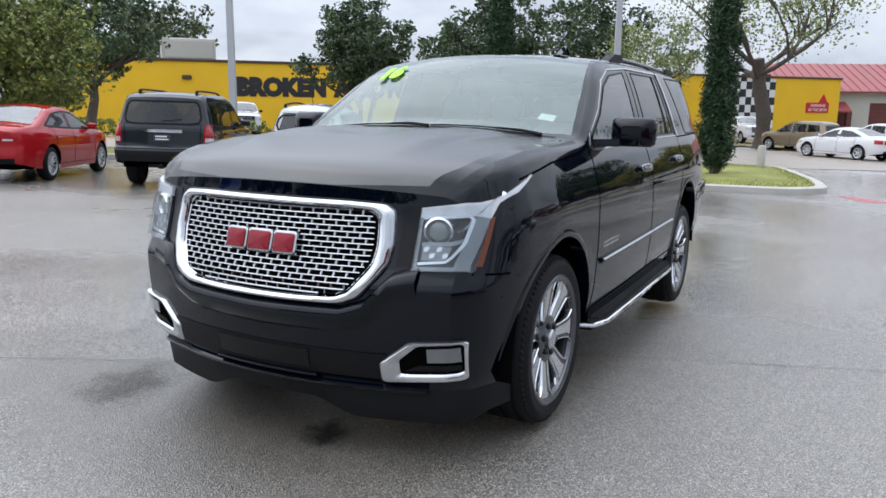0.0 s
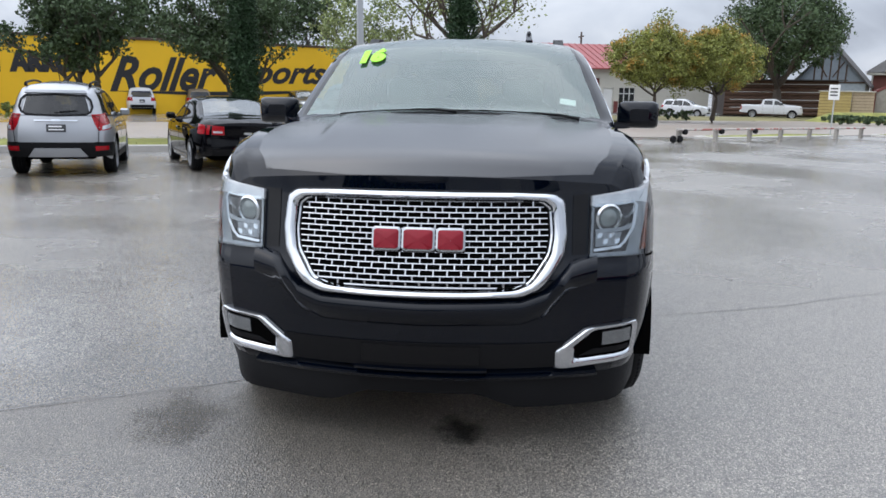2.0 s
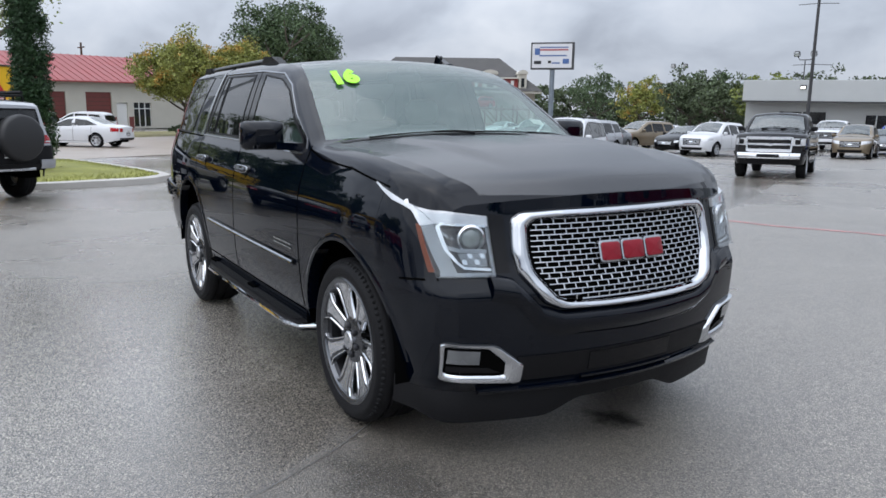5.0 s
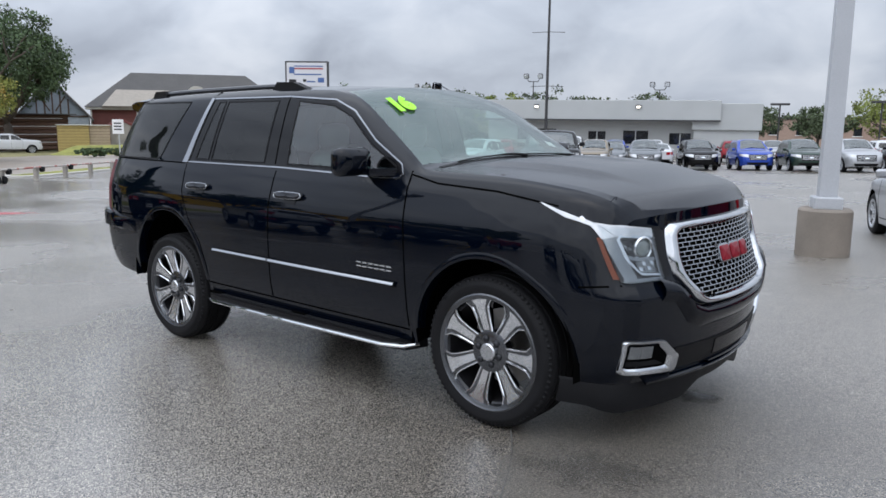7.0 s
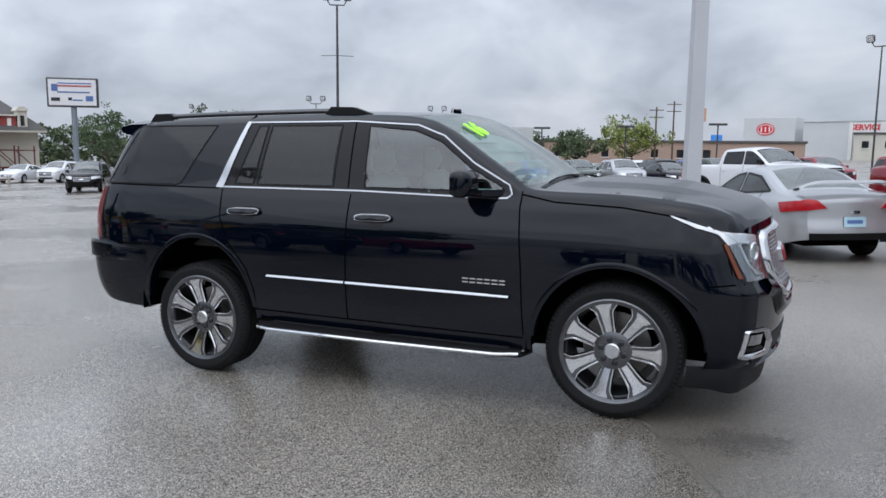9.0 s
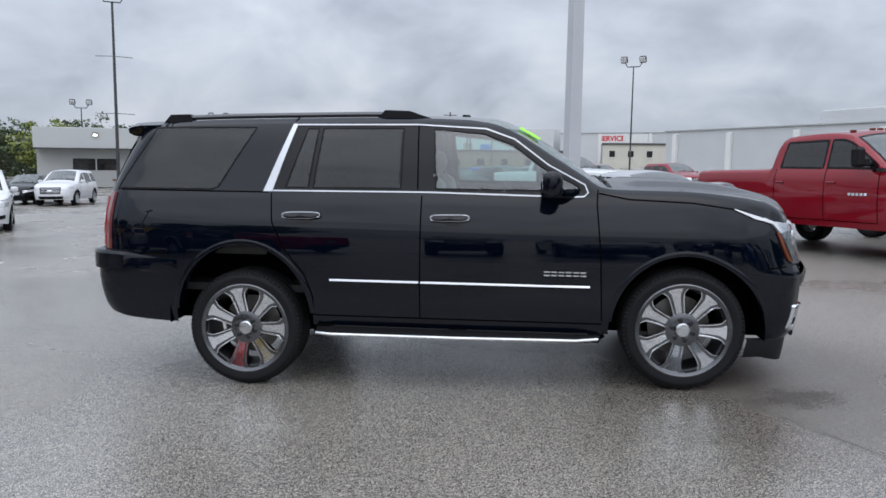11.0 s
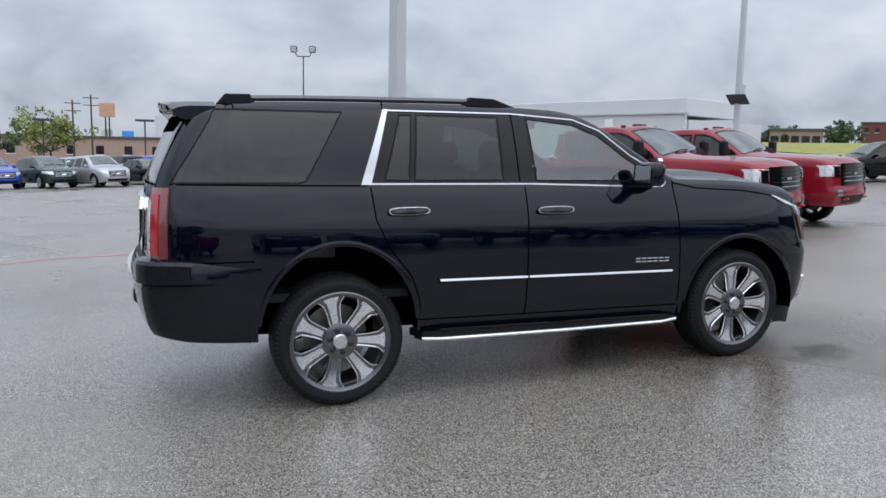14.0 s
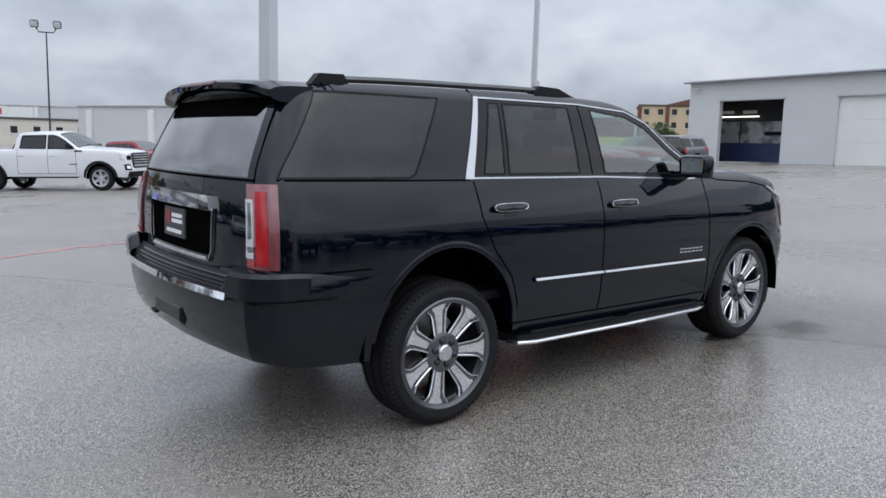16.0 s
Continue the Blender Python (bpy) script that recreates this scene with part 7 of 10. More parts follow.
# interior
g = Geo()
g.box((0.62, 0, 1.16), (0.42, 1.62, 0.16), 0.06).box((0.5, 0, 0.95), (0.4, 1.55, 0.35), 0.08)
g.box((-0.8, 0, 0.62), (3.2, 1.7, 0.05)).box((0.05, 0, 0.82), (0.9, 0.28, 0.35), 0.06)
part("dashboard", g, M_INT, suv, "dark dashboard and console")
g = Geo().sheet([[(lambda q: (q[0], q[1] * 0.97, q[2] - 0.035))(sv.top(x, y)) for y in np.linspace(-0.68, 0.68, 9)] for x in np.linspace(-2.3, 0.12, 12)])
part("headliner", g, M_LINER, suv)
for x, ys in ((-0.12, (-0.42, 0.42)), (-1.0, (-0.42, 0.42)), (-1.85, (-0.38, 0.38))):
    for y in ys:
        g = Geo().box((x + 0.22, y, 0.86), (0.5, 0.5, 0.17), 0.06)
        g.box((x - 0.08, y, 1.14), (0.15, 0.48, 0.55), 0.06, Matrix.Rotation(radians(-12), 3, "Y")).box((x - 0.16, y, 1.50), (0.10, 0.27, 0.18), 0.045)
        part("seat", g, M_SEAT, suv, "grey leather seat", 50)
tor = Matrix.Translation((0.36, 0.42, 1.18)) @ Matrix.Rotation(radians(-25), 4, "Y")
g = Geo().tube([tor @ Vector((0, 0.185 * math.cos(a), 0.185 * math.sin(a))) for a in np.linspace(0, 2 * math.pi, 29)], 0.016, 8, False)
g.tube([tor @ Vector((0.02, -0.17, 0)), tor @ Vector((0.03, 0.17, 0))], 0.022, 6).tube([tor @ Vector((0.02, 0, 0)), tor @ Vector((0.02, 0, -0.17))], 0.02, 6).tube([tor @ Vector((0.02, 0, 0)), tor @ Vector((0.3, 0, -0.05))], 0.03, 6)
part("steering_wheel", g, M_INT, suv)
q = sv.top(0.27, 0)
part("inner_mirror", Geo().box((q[0] - 0.06, 0, q[2] - 0.09), (0.03, 0.24, 0.07), 0.012).box((q[0] - 0.01, 0, q[2] - 0.045), (0.10, 0.10, 0.06), 0.02), M_INT, suv)


def lettering(text, size, m, material, thick=0.002, bold=0.0, shear=0.0, parent=None, name="lettering", squeeze=1.0):
    """Words in the built-in font, as a mesh lying in the plane of m."""
    cu = bpy.data.curves.new(name, "FONT")
    cu.body, cu.size, cu.extrude, cu.offset, cu.shear = text, size, thick, bold, shear
    cu.align_x, cu.align_y = "CENTER", "CENTER"
    cu.resolution_u = 3
    tmp = bpy.data.objects.new(name, cu)
    me = bpy.data.meshes.new_from_object(tmp)
    bpy.data.objects.remove(tmp)
    me.materials.clear()
    me.materials.append(material)
    ob = new(name, me)
    ob.matrix_basis = m @ Matrix.Diagonal((squeeze, 1, 1, 1))
    ob.parent = parent
    return ob


def on_top(x, y, lift, turn=0.0):
    """A plane lying on the upper surface of the car; text on it reads from the front."""
    p, px, py = Vector(sv.top(x, y)), Vector(sv.top(x - 0.05, y)), Vector(sv.top(x, y + 0.05))
    right, up = (py - p).normalized(), (px - p).normalized()
    nrm = right.cross(up).normalized()
    up = nrm.cross(right)
    m = Matrix((right, up, nrm)).transposed().to_4x4()
    return Matrix.Translation(p + nrm * lift) @ m @ Matrix.Rotation(radians(turn), 4, "Z")


tag = lettering("16", 0.20, on_top(0.455, -0.535, 0.012, -3), M_GREEN, 0.002, 0.014, 0.1, suv, "year_sticker", 0.85)
tagged(tag, "neon green year number sticker reading 16")
g = Geo().box((0, 0, 0), (0.09, 0.055, 0.002))
st = part("windscreen_sticker", g, M_WHITE, suv, "small white paper sticker")
st.matrix_basis = on_top(0.80, 0.66, -0.01)


# ---- buildings round the lot ----
# the yellow hall with its painted name
YL, YR = (-22.5, -40.2), (-71.2, 0.7)
hall_y, LY = hall("skating_hall", YL, YR, -1.3, 5.15, 14, M_YELLOW, "long bright yellow hall with black painted lettering and chequers", coping=M_BROWNTRIM)


def wall_words(root, text, u, z, width, tall, material, bold=0.0, shear=0.0, label=""):
    """Words painted on the front of a building, fitted to a width and a height."""
    ob = lettering(text, 1.0, Matrix.Identity(4), material, 0.004, bold, shear, root, "lettering")
    xs, ys = [v.co.x for v in ob.data.vertices], [v.co.y for v in ob.data.vertices]
    w, h_ = max(xs) - min(xs), max(ys) - min(ys)
    ob.matrix_basis = pose(u, -0.012, z, 90, 0, 0) @ Matrix.Diagonal((width / w, tall / h_, 1, 1)) @ Matrix.Translation((-(max(xs) + min(xs)) / 2, -(max(ys) + min(ys)) / 2, 0))
    return tagged(ob, label)


wall_words(hall_y, "BROKEN", 15.45, 3.70, 5.7, 1.25, M_MURAL, 0.085, 0, "black block letters reading BROKEN")
wall_words(hall_y, "ARROW", 21.25, 3.70, 5.0, 1.25, M_MURAL, 0.085, 0, "black block letters reading ARROW")
wall_words(hall_y, "Roller", 28.0, 3.05, 7.4, 2.2, M_MURAL, 0.03, 0.45, "black slanting letters reading Roller")
wall_words(hall_y, "Sports", 37.0, 3.05, 7.6, 2.2, M_MURAL, 0.03, 0.45, "black slanting letters reading Sports")
part("flourish", Geo().add([(24.6 + 0.5 * k, -0.012 - 0.004 * (k % 1), 2.0 - 0.35 * math.sin(k / 33 * 3.14) + o) for k in range(34) for o in (0, 0.28 * math.sin((k + 0.5) / 34 * 3.14))], [(2 * k, 2 * k + 2, 2 * k + 3, 2 * k + 1) for k in range(33)]), M_MURAL, hall_y, "black painted flourish under the script")
u0, cell = 51.3, 0.62
part("chequer_ground", Geo().box((u0 + 4 * cell, -0.004, 2.6), (8 * cell, 0.012, 4.9)), M_WHITEPAINT, hall_y)
tile_me = Geo().box((0, 0, 0), (cell, 0.012, cell)).mesh("tile", M_MURAL, 0)
for i in range(8):
    for j in range(8):
        if (i + j) % 2:
            part("tile", tile_me, None, hall_y).location = (u0 + (i + 0.5) * cell, -0.012, 0.45 + (j + 0.5) * cell)
sg = part("parking_sign", Geo().box((61.1, -0.03, 2.75), (2.6, 0.06, 0.85), 0.02).prism([(61.2, 0), (62.2, 0), (61.7, 0.7)], 0, 0.05), M_SIGNRED, hall_y, "red sign with a pointed mark and white words")

for v in sg.data.vertices[24:]:
    v.co = (v.co.x, -0.06 + v.co.z, 3.18 + v.co.y)
for txt, z in (("PARKING", 2.93), ("IN THE REAR", 2.57)):
    t_ = wall_words(hall_y, txt, 61.1, z, 2.1 if len(txt) > 8 else 1.7, 0.24, M_WHITE, 0.0, 0.2, "white words on the red sign")
    t_.location.y = -0.075
part("wall_lamp", Geo().box((9.7, -0.09, 4.2), (0.55, 0.18, 0.25), 0.04), M_BROWNTRIM, hall_y)
part("roof_unit", Geo().box((10.2, 5.0, 6.0), (3.4, 1.8, 1.6), 0.05).box((10.2, 4.06, 6.1), (3.0, 0.05, 1.1), 0.01), M_CREAM, hall_y, "beige rooftop air unit")

# the metal building under a red roof
R0, R1 = (-72.5, -4.0), (-84.0, 22.0)
m_red, LR = frame_of(R0, R1, -1.7)
redb = thing("workshop_building", m_red, "cream metal workshop under a red roof with dark red doors", "building")
holes = [(7.8, 9.9, 0.0, 3.6), (11.9, 14.6, 0.0, 3.6), (15.1, 16.3, 0.0, 2.6), (17.0, 19.0, 0.2, 2.6)]
part("front_wall", wall_with(LR, 4.6, 0.3, holes), M_CREAM, redb)
for c, sz in (((0.15, 6.2, 2.3), (0.3, 11.7, 4.6)), ((LR - 0.15, 6.2, 2.3), (0.3, 11.7, 4.6)), ((LR / 2, 11.9, 2.3), (LR - 0.7, 0.3, 4.6))):
    part("side_wall", Geo().box(c, sz), M_CREAM, redb)
rf_ = Geo()
rf_.add([(-0.6, -0.7, 4.5), (LR + 0.6, -0.7, 4.5), (LR + 0.6, 6, 7.2), (-0.6, 6, 7.2), (LR + 0.6, 12.7, 4.5), (-0.6, 12.7, 4.5), (-0.6, -0.7, 4.62), (LR + 0.6, -0.7, 4.62), (LR + 0.6, 6, 7.34), (-0.6, 6, 7.34), (LR + 0.6, 12.7, 4.62), (-0.6, 12.7, 4.62)],
        [(0, 3, 2, 1), (3, 5, 4, 2), (6, 7, 8, 9), (9, 8, 10, 11), (0, 1, 7, 6), (5, 11, 10, 4), (0, 6, 9, 3), (3, 9, 11, 5), (1, 2, 8, 7), (2, 4, 10, 8)])
roof_r = part("roof", rf_, M_REDROOF, redb, "red standing-seam metal roof", 20)
rib = Geo().add([(-0.02, -0.7, 4.63), (0.02, -0.7, 4.63), (0.02, 6, 7.35), (-0.02, 6, 7.35), (-0.02, -0.7, 4.68), (0.02, -0.7, 4.68), (0.02, 6, 7.40), (-0.02, 6, 7.40)], [(4, 5, 6, 7), (0, 1, 5, 4), (1, 2, 6, 5), (3, 7, 6, 2), (0, 4, 7, 3)]).mesh("rib", M_REDROOF, 0)
for k in range(36):
    part("rib", rib, None, roof_r).location = (0.4 + k * (LR - 0.8) / 35, 0, 0)
M_DOORRED = mat("dark_red_door", (0.15, 0.035, 0.03), 0.5, vary=0.06)
for k, (a, b, c, d) in enumerate(holes):
    if k < 2:
        dr = part("roller_door", Geo().box(((a + b) / 2, 0.2, (c + d) / 2), (b - a, 0.08, d - c)), M_DOORRED, redb, "dark red roller door")
        for z in np.arange(0.3, 3.5, 0.4):
            part("slat_line", Geo().box(((a + b) / 2, 0.152, z), (b - a - 0.02, 0.012, 0.03)), M_BROWNTRIM, dr)
    elif k == 2:
        part("door", Geo().box(((a + b) / 2, 0.2, (c + d) / 2), (b - a, 0.08, d - c)), M_WHITEPAINT, redb, "white door")
    else:
        part("shop_window", Geo().box(((a + b) / 2, 0.2, (c + d) / 2), (b - a, 0.05, d - c)), M_BLACKGLASS, redb)
        g = Geo()
        for x in np.linspace(a, b, 4):
            g.box((x, 0.15, (c + d) / 2), (0.08, 0.08, d - c))
        g.box(((a + b) / 2, 0.15, d - 0.6), (b - a, 0.08, 0.08))
        part("window_bars", g, M_WHITEPAINT, redb)
for a, b in ((6.2, 7.7), (14.7, 15.0), (16.4, 16.9)):
    part("wainscot", Geo().box(((a + b) / 2, -0.03, 0.6), (b - a, 0.06, 1.2), 0.01), M_DOORRED, redb)
part("awning", Geo().add([(0.3, -1.6, 2.9), (5.6, -1.6, 2.9), (5.6, -0.01, 3.7), (0.3, -0.01, 3.7), (0.3, -1.6, 2.75), (5.6, -1.6, 2.75), (5.6, -0.01, 3.5), (0.3, -0.01, 3.5)], [(0, 1, 2, 3), (4, 7, 6, 5), (0, 4, 5, 1), (1, 5, 6, 2), (0, 3, 7, 4)]), M_REDROOF, redb)
for x in (0.5, 3.0, 5.4):
    part("column", Geo().box((x, -1.4, 1.4), (0.45, 0.45, 2.8), 0.02), M_BRICK, redb)
part("brick_base", Geo().box((2.9, -0.04, 1.6), (5.6, 0.07, 3.2)), M_BRICK, redb)
# timber building beside it
m_l, LL = frame_of((-83.0, 23.5), (-82.0, 35.0), -1.95)
logb = thing("log_cabin", m_l, "dark brown timber building behind the trees", "building")
for k in range(9):
    part("log", Geo().tube([(0, 0.25, 0.25 + 0.42 * k), (LL, 0.25, 0.25 + 0.42 * k)], 0.21, 8), mat("brown_logs", (0.11, 0.06, 0.04), 0.8, vary=0.2, obrand=0.2), logb)
    if k % 2:
        part("chinking", Geo().box((LL / 2, 0.12, 0.46 + 0.42 * k), (LL * 0.9, 0.06, 0.06)), M_WHITEPAINT, logb)
part("wall_core", Geo().box((LL / 2, 4.4, 1.9), (LL, 8.0, 3.8)), M_BROWNTRIM, logb)
part("roof", Geo().prism([(-0.6, -0.8), (LL + 0.6, -0.8), (LL + 0.6, 9.2), (-0.6, 9.2)], lambda x, y: 3.8, lambda x, y: 3.9 + 0.35 * min(y + 0.8, 9.2 - y)), M_SHINGLE, logb)
# grey gabled house
m_g, LG = frame_of((-94.5, 34.6), (-91.0, 41.6), -2.4)
gh = thing("gabled_house", m_g, "pale blue-grey house with a dark gable", "building")
part("wall", Geo().box((LG / 2, 4, 2.0), (LG, 8, 4.0)), mat("blue_grey_siding", (0.30, 0.34, 0.37), 0.7), gh)
part("gable", Geo().add([(0, 0, 4.0), (LG, 0, 4.0), (LG / 2, 0, 8.4), (0, 8, 4.0), (LG, 8, 4.0), (LG / 2, 8, 8.4)], [(0, 1, 2), (5, 4, 3), (0, 3, 4, 1)]), mat("slate_blue_siding", (0.20, 0.235, 0.27), 0.7), gh, "slate-blue half-timbered gable", smooth=0)
for x in (0.28, 0.39, 0.5, 0.61, 0.72):
    top_ = 4.0 + 4.4 * (1 - abs(x - 0.5) * 2) - 0.3
    part("timber", Geo().box((LG * x, -0.03, (4.0 + top_) / 2), (0.16, 0.08, top_ - 4.0)), M_BROWNTRIM, gh)
part("timber", Geo().box((LG / 2, -0.03, 4.1), (LG, 0.08, 0.2)), M_BROWNTRIM, gh)
for s in (-1, 1):
    part("timber", Geo().box((LG / 2 + s * LG * 0.11, -0.035, 5.6), (0.14, 0.07, 2.1), 0.0, Matrix.Rotation(radians(s * 32), 3, "Y")), M_BROWNTRIM, gh)
    part("roof_slope", Geo().add([(LG / 2, -0.5, 8.65), (LG / 2 + s * (LG / 2 + 0.5), -0.5, 3.75), (LG / 2 + s * (LG / 2 + 0.5), 8.5, 3.75), (LG / 2, 8.5, 8.65), (LG / 2, -0.5, 8.4), (LG / 2 + s * (LG / 2 + 0.5), -0.5, 3.5), (LG / 2 + s * (LG / 2 + 0.5), 8.5, 3.5), (LG / 2, 8.5, 8.4)], [(0, 1, 2, 3), (7, 6, 5, 4), (0, 4, 5, 1), (1, 5, 6, 2), (2, 6, 7, 3)]), M_SHINGLE, gh, smooth=0)
part("wing", Geo().box((-4.6, 4.4, 1.7), (9.0, 6.4, 3.4)), mat("pale_teal_siding", (0.36, 0.40, 0.39), 0.7, vary=0.1), gh, "low pale teal wing")
part("wing_roof", Geo().prism([(-9.4, 0.8), (-0.1, 0.8), (-0.1, 8.0), (-9.4, 8.0)], lambda x, y: 3.4, lambda x, y: 3.5 + 0.3 * min(y - 0.8, 8.0 - y)), M_SHINGLE, gh)
part("wing_window", Geo().box((-2.6, 1.18, 1.9), (2.6, 0.08, 1.1)), M_BLACKGLASS, gh)

# dark red brick building with a hipped roof and dormers
m_b, LB = frame_of((-97.5, 45.0), (-88.0, 61.1), -2.9)
m_b = m_b @ Matrix.Diagonal((1.12, 1.28, 1.28, 1))
LB /= 1.28
bk = thing("brick_building", m_b, "dark red brick building under a grey hipped roof with dormers", "building")
DB, LT = 14.0, 22.9
LB = 10.0
part("wall", Geo().box((LB / 2, DB / 2, 2.2), (LB, DB, 4.4)), M_BRICK, bk)
part("stucco_wall", Geo().box(((LB + LT) / 2, DB / 2 + 1.0, 2.2), (LT - LB, DB - 2.0, 4.4)), M_CREAM, bk)
part("eave", Geo().box((LT / 2, DB / 2, 4.45), (LT + 1.0, DB + 1.0, 0.25), 0.03), M_CREAM, bk)
part("roof", Geo().add([(-0.6, -0.6, 4.6), (LT + 0.6, -0.6, 4.6), (LT + 0.6, DB + 0.6, 4.6), (-0.6, DB + 0.6, 4.6), (4.4, 6.0, 8.45), (LT - 4.4, 6.0, 8.45), (LT - 4.4, DB - 6, 8.45), (4.4, DB - 6, 8.45)], [(0, 1, 5, 4), (1, 2, 6, 5), (2, 3, 7, 6), (3, 0, 4, 7), (4, 5, 6, 7)]), M_SHINGLE, bk, "grey shingle hipped roof", 0)
part("roof_panel", Geo().add([(1.35, -0.75, 4.7), (10.0, -0.75, 4.7), (8.8, 1.9, 6.45), (2.8, 1.9, 6.45), (1.35, -0.6, 4.45), (10.0, -0.6, 4.45), (8.8, 2.4, 6.0), (2.8, 2.4, 6.0)], [(0, 1, 2, 3), (0, 4, 5, 1), (1, 5, 6, 2), (0, 3, 7, 4), (2, 6, 7, 3)]), mat("beige_roof_panel", (0.30, 0.27, 0.23), 0.7), bk, smooth=0)
M_REDBRICK = mat("bright_red_brick", (0.26, 0.05, 0.045), 0.8)
for x, w in ((12.0, 1.5), (16.8, 1.8), (21.0, 1.0)):
    dm = part("dormer", Geo().box((x, 1.6, 5.55), (w, 3.4, 1.9)), M_CREAM, bk, "pale dormer")
    part("dormer_roof", Geo().add([(x + (w / 2 + 0.15) * math.cos(a), y_, 6.45 + 0.45 * math.sin(a)) for y_ in (-0.3, 3.4) for a in np.linspace(0, math.pi, 9)], [tuple(range(9)), tuple(range(17, 8, -1))] + [(k, k + 1, k + 10, k + 9) for k in range(8)] + [(0, 9, 17, 8)]), M_CREAM, dm)
    part("dormer_window", Geo().box((x, -0.13, 5.5), (w * 0.4, 0.06, 1.0)), M_BLACKGLASS, dm)
for x0_, x1_ in ((12.8, 15.8), (17.8, 20.4)):
    rw = part("dormer_wall", Geo().box(((x0_ + x1_) / 2, 1.6, 5.25), (x1_ - x0_, 3.0, 1.4)), M_REDBRICK, bk, "red brick dormer wall")
    part("dormer_eave", Geo().box(((x0_ + x1_) / 2, 1.5, 6.0), (x1_ - x0_ + 0.2, 3.4, 0.14)), M_CREAM, rw)
    for x in (x0_ + 0.7, x1_ - 0.7):
        part("dormer_window", Geo().box((x, 0.08, 5.25), (0.4, 0.06, 0.95)), M_WHITEPAINT, rw)
for x in (0.1, 9.9):
    part("downpipe", Geo().box((x, -0.08, 2.2), (0.12, 0.14, 4.2)), M_CREAM, bk)
part("wall_sign_line", Geo().box((7.4, -0.05, 1.9), (4.6, 0.06, 0.12)).box((5.1, -0.05, 3.0), (0.12, 0.06, 2.3)), M_CREAM, bk)

# long low grey showroom
g0, g1 = (-43.5, 59.6), (-20.2, 70.0)
m_s, LS = frame_of(g0, g1, -1.75)
sr = thing("showroom_building", m_s, "long grey metal showroom with an overhanging fascia", "building")
gw = [(3.0, 7.0, 1.6, 2.7), (10.2, 11.9, 1.0, 2.5), (13.6, 16.0, 1.3, 2.6), (18.0, 20.0, 1.3, 2.4)]
wl_ = wall_with(LS, 3.6, 0.3, gw, None, 1.2)
part("front_wall", wl_, M_GREYDARK, sr)
part("fascia", Geo().box((LS / 2 - 1.5, 0.4, 4.55), (LS - 3.0, 1.6, 1.95), 0.04), M_GREYSIDE, sr, "pale grey metal fascia")
part("end_block", Geo().box((LS - 2.4, 2.5, 4.0), (6.2, 5.0, 2.5), 0.04).box((LS - 2.4, 2.6, 1.4), (5.8, 4.6, 2.8)), M_GREYSIDE, sr)
part("drip_edge", Geo().box((LS / 2 - 1.5, -0.44, 3.6), (LS - 3.0, 0.08, 0.14)), M_POLEDARK, sr)
part("building_body", Geo().box((LS / 2, 9.6, 2.6), (LS, 16.0, 5.2)), M_GREYDARK, sr)
for a, b, c, d in gw:
    w_ = part("window", Geo().box(((a + b) / 2, 1.38, (c + d) / 2), (b - a, 0.06, d - c)), M_BLACKGLASS, sr)
    part("window_bar", Geo().box(((a + b) / 2, 1.3, (c + d) / 2), (0.1, 0.1, d - c)), M_GREYSIDE, w_)
M_LAMPGLOW = mat("lit_lamp_glass", (1.0, 0.95, 0.85), 0.3, vary=0.0, emit=2.5)
for x in (5.2, 15.0):
    wp = part("wall_lamp", Geo().box((x, -0.5, 4.9), (0.5, 0.22, 0.35), 0.05), M_POLEDARK, sr, "lit wall lamp")
    part("lamp_glass", Geo().box((x, -0.63, 4.85), (0.36, 0.05, 0.2), 0.01), M_LAMPGLOW, wp)

# white service building and the block with the round red sign
m_v, LV = frame_of((9.5, 182.0), (46.0, 160.0), -1.6)
sv_b = thing("service_building", m_v, "white service building with red letters over dark bays", "building")
sh_ = [(11.2, 16.2, 0.2, 5.0), (17.0, 22.0, 0.2, 5.0)]
part("front_wall", wall_with(LV, 9.0, 0.3, sh_), M_PALEWALL, sv_b)
part("building_body", Geo().box((LV / 2, 7.3, 4.4), (LV - 0.1, 13.0, 8.8)), M_PALEWALL, sv_b)
part("parapet_cap", Geo().box((LV / 2, 0.1, 9.06), (LV + 0.3, 0.6, 0.2), 0.02), M_GREYSIDE, sv_b)
for x in (10.4, 16.6, 22.6):
    part("pilaster", Geo().box((x, -0.16, 4.4), (0.8, 0.34, 8.8), 0.02), M_WHITEPAINT, sv_b)
for a, b, c, d in sh_:
    part("shop_window", Geo().box(((a + b) / 2, 0.2, (c + d) / 2), (b - a, 0.06, d - c)), M_BLACKGLASS, sv_b)
part("sign_band", Geo().box((16.0, -0.1, 7.6), (12.0, 0.2, 2.2), 0.02), M_WHITEPAINT, sv_b)
t_ = wall_words(sv_b, "SERVICE", 13.4, 7.75, 6.2, 1.25, M_SIGNRED, 0.04, 0, "red letters reading SERVICE")
t_.location.y = -0.215
# long white hall with pilasters, nearer
m_v, LV = frame_of((17.0, 86.0), (35.5, 44.0), -0.9)
sb = thing("white_hall", m_v, "long white metal hall with pilasters", "building")
part("front_wall", wall_with(LV, 5.6, 0.3, []), M_PALEWALL, sb)
part("building_body", Geo().box((LV / 2, 7.3, 2.6), (LV - 0.1, 13.0, 5.2)), M_PALEWALL, sb)
part("parapet_cap", Geo().box((LV / 2, 0.1, 5.68), (LV + 0.3, 0.6, 0.16), 0.02), M_GREYSIDE, sb)
for x in np.arange(2.0, LV, 9.3):
    part("pilaster", Geo().box((x, -0.16, 2.6), (0.7, 0.34, 5.3), 0.02), M_WHITEPAINT, sb)
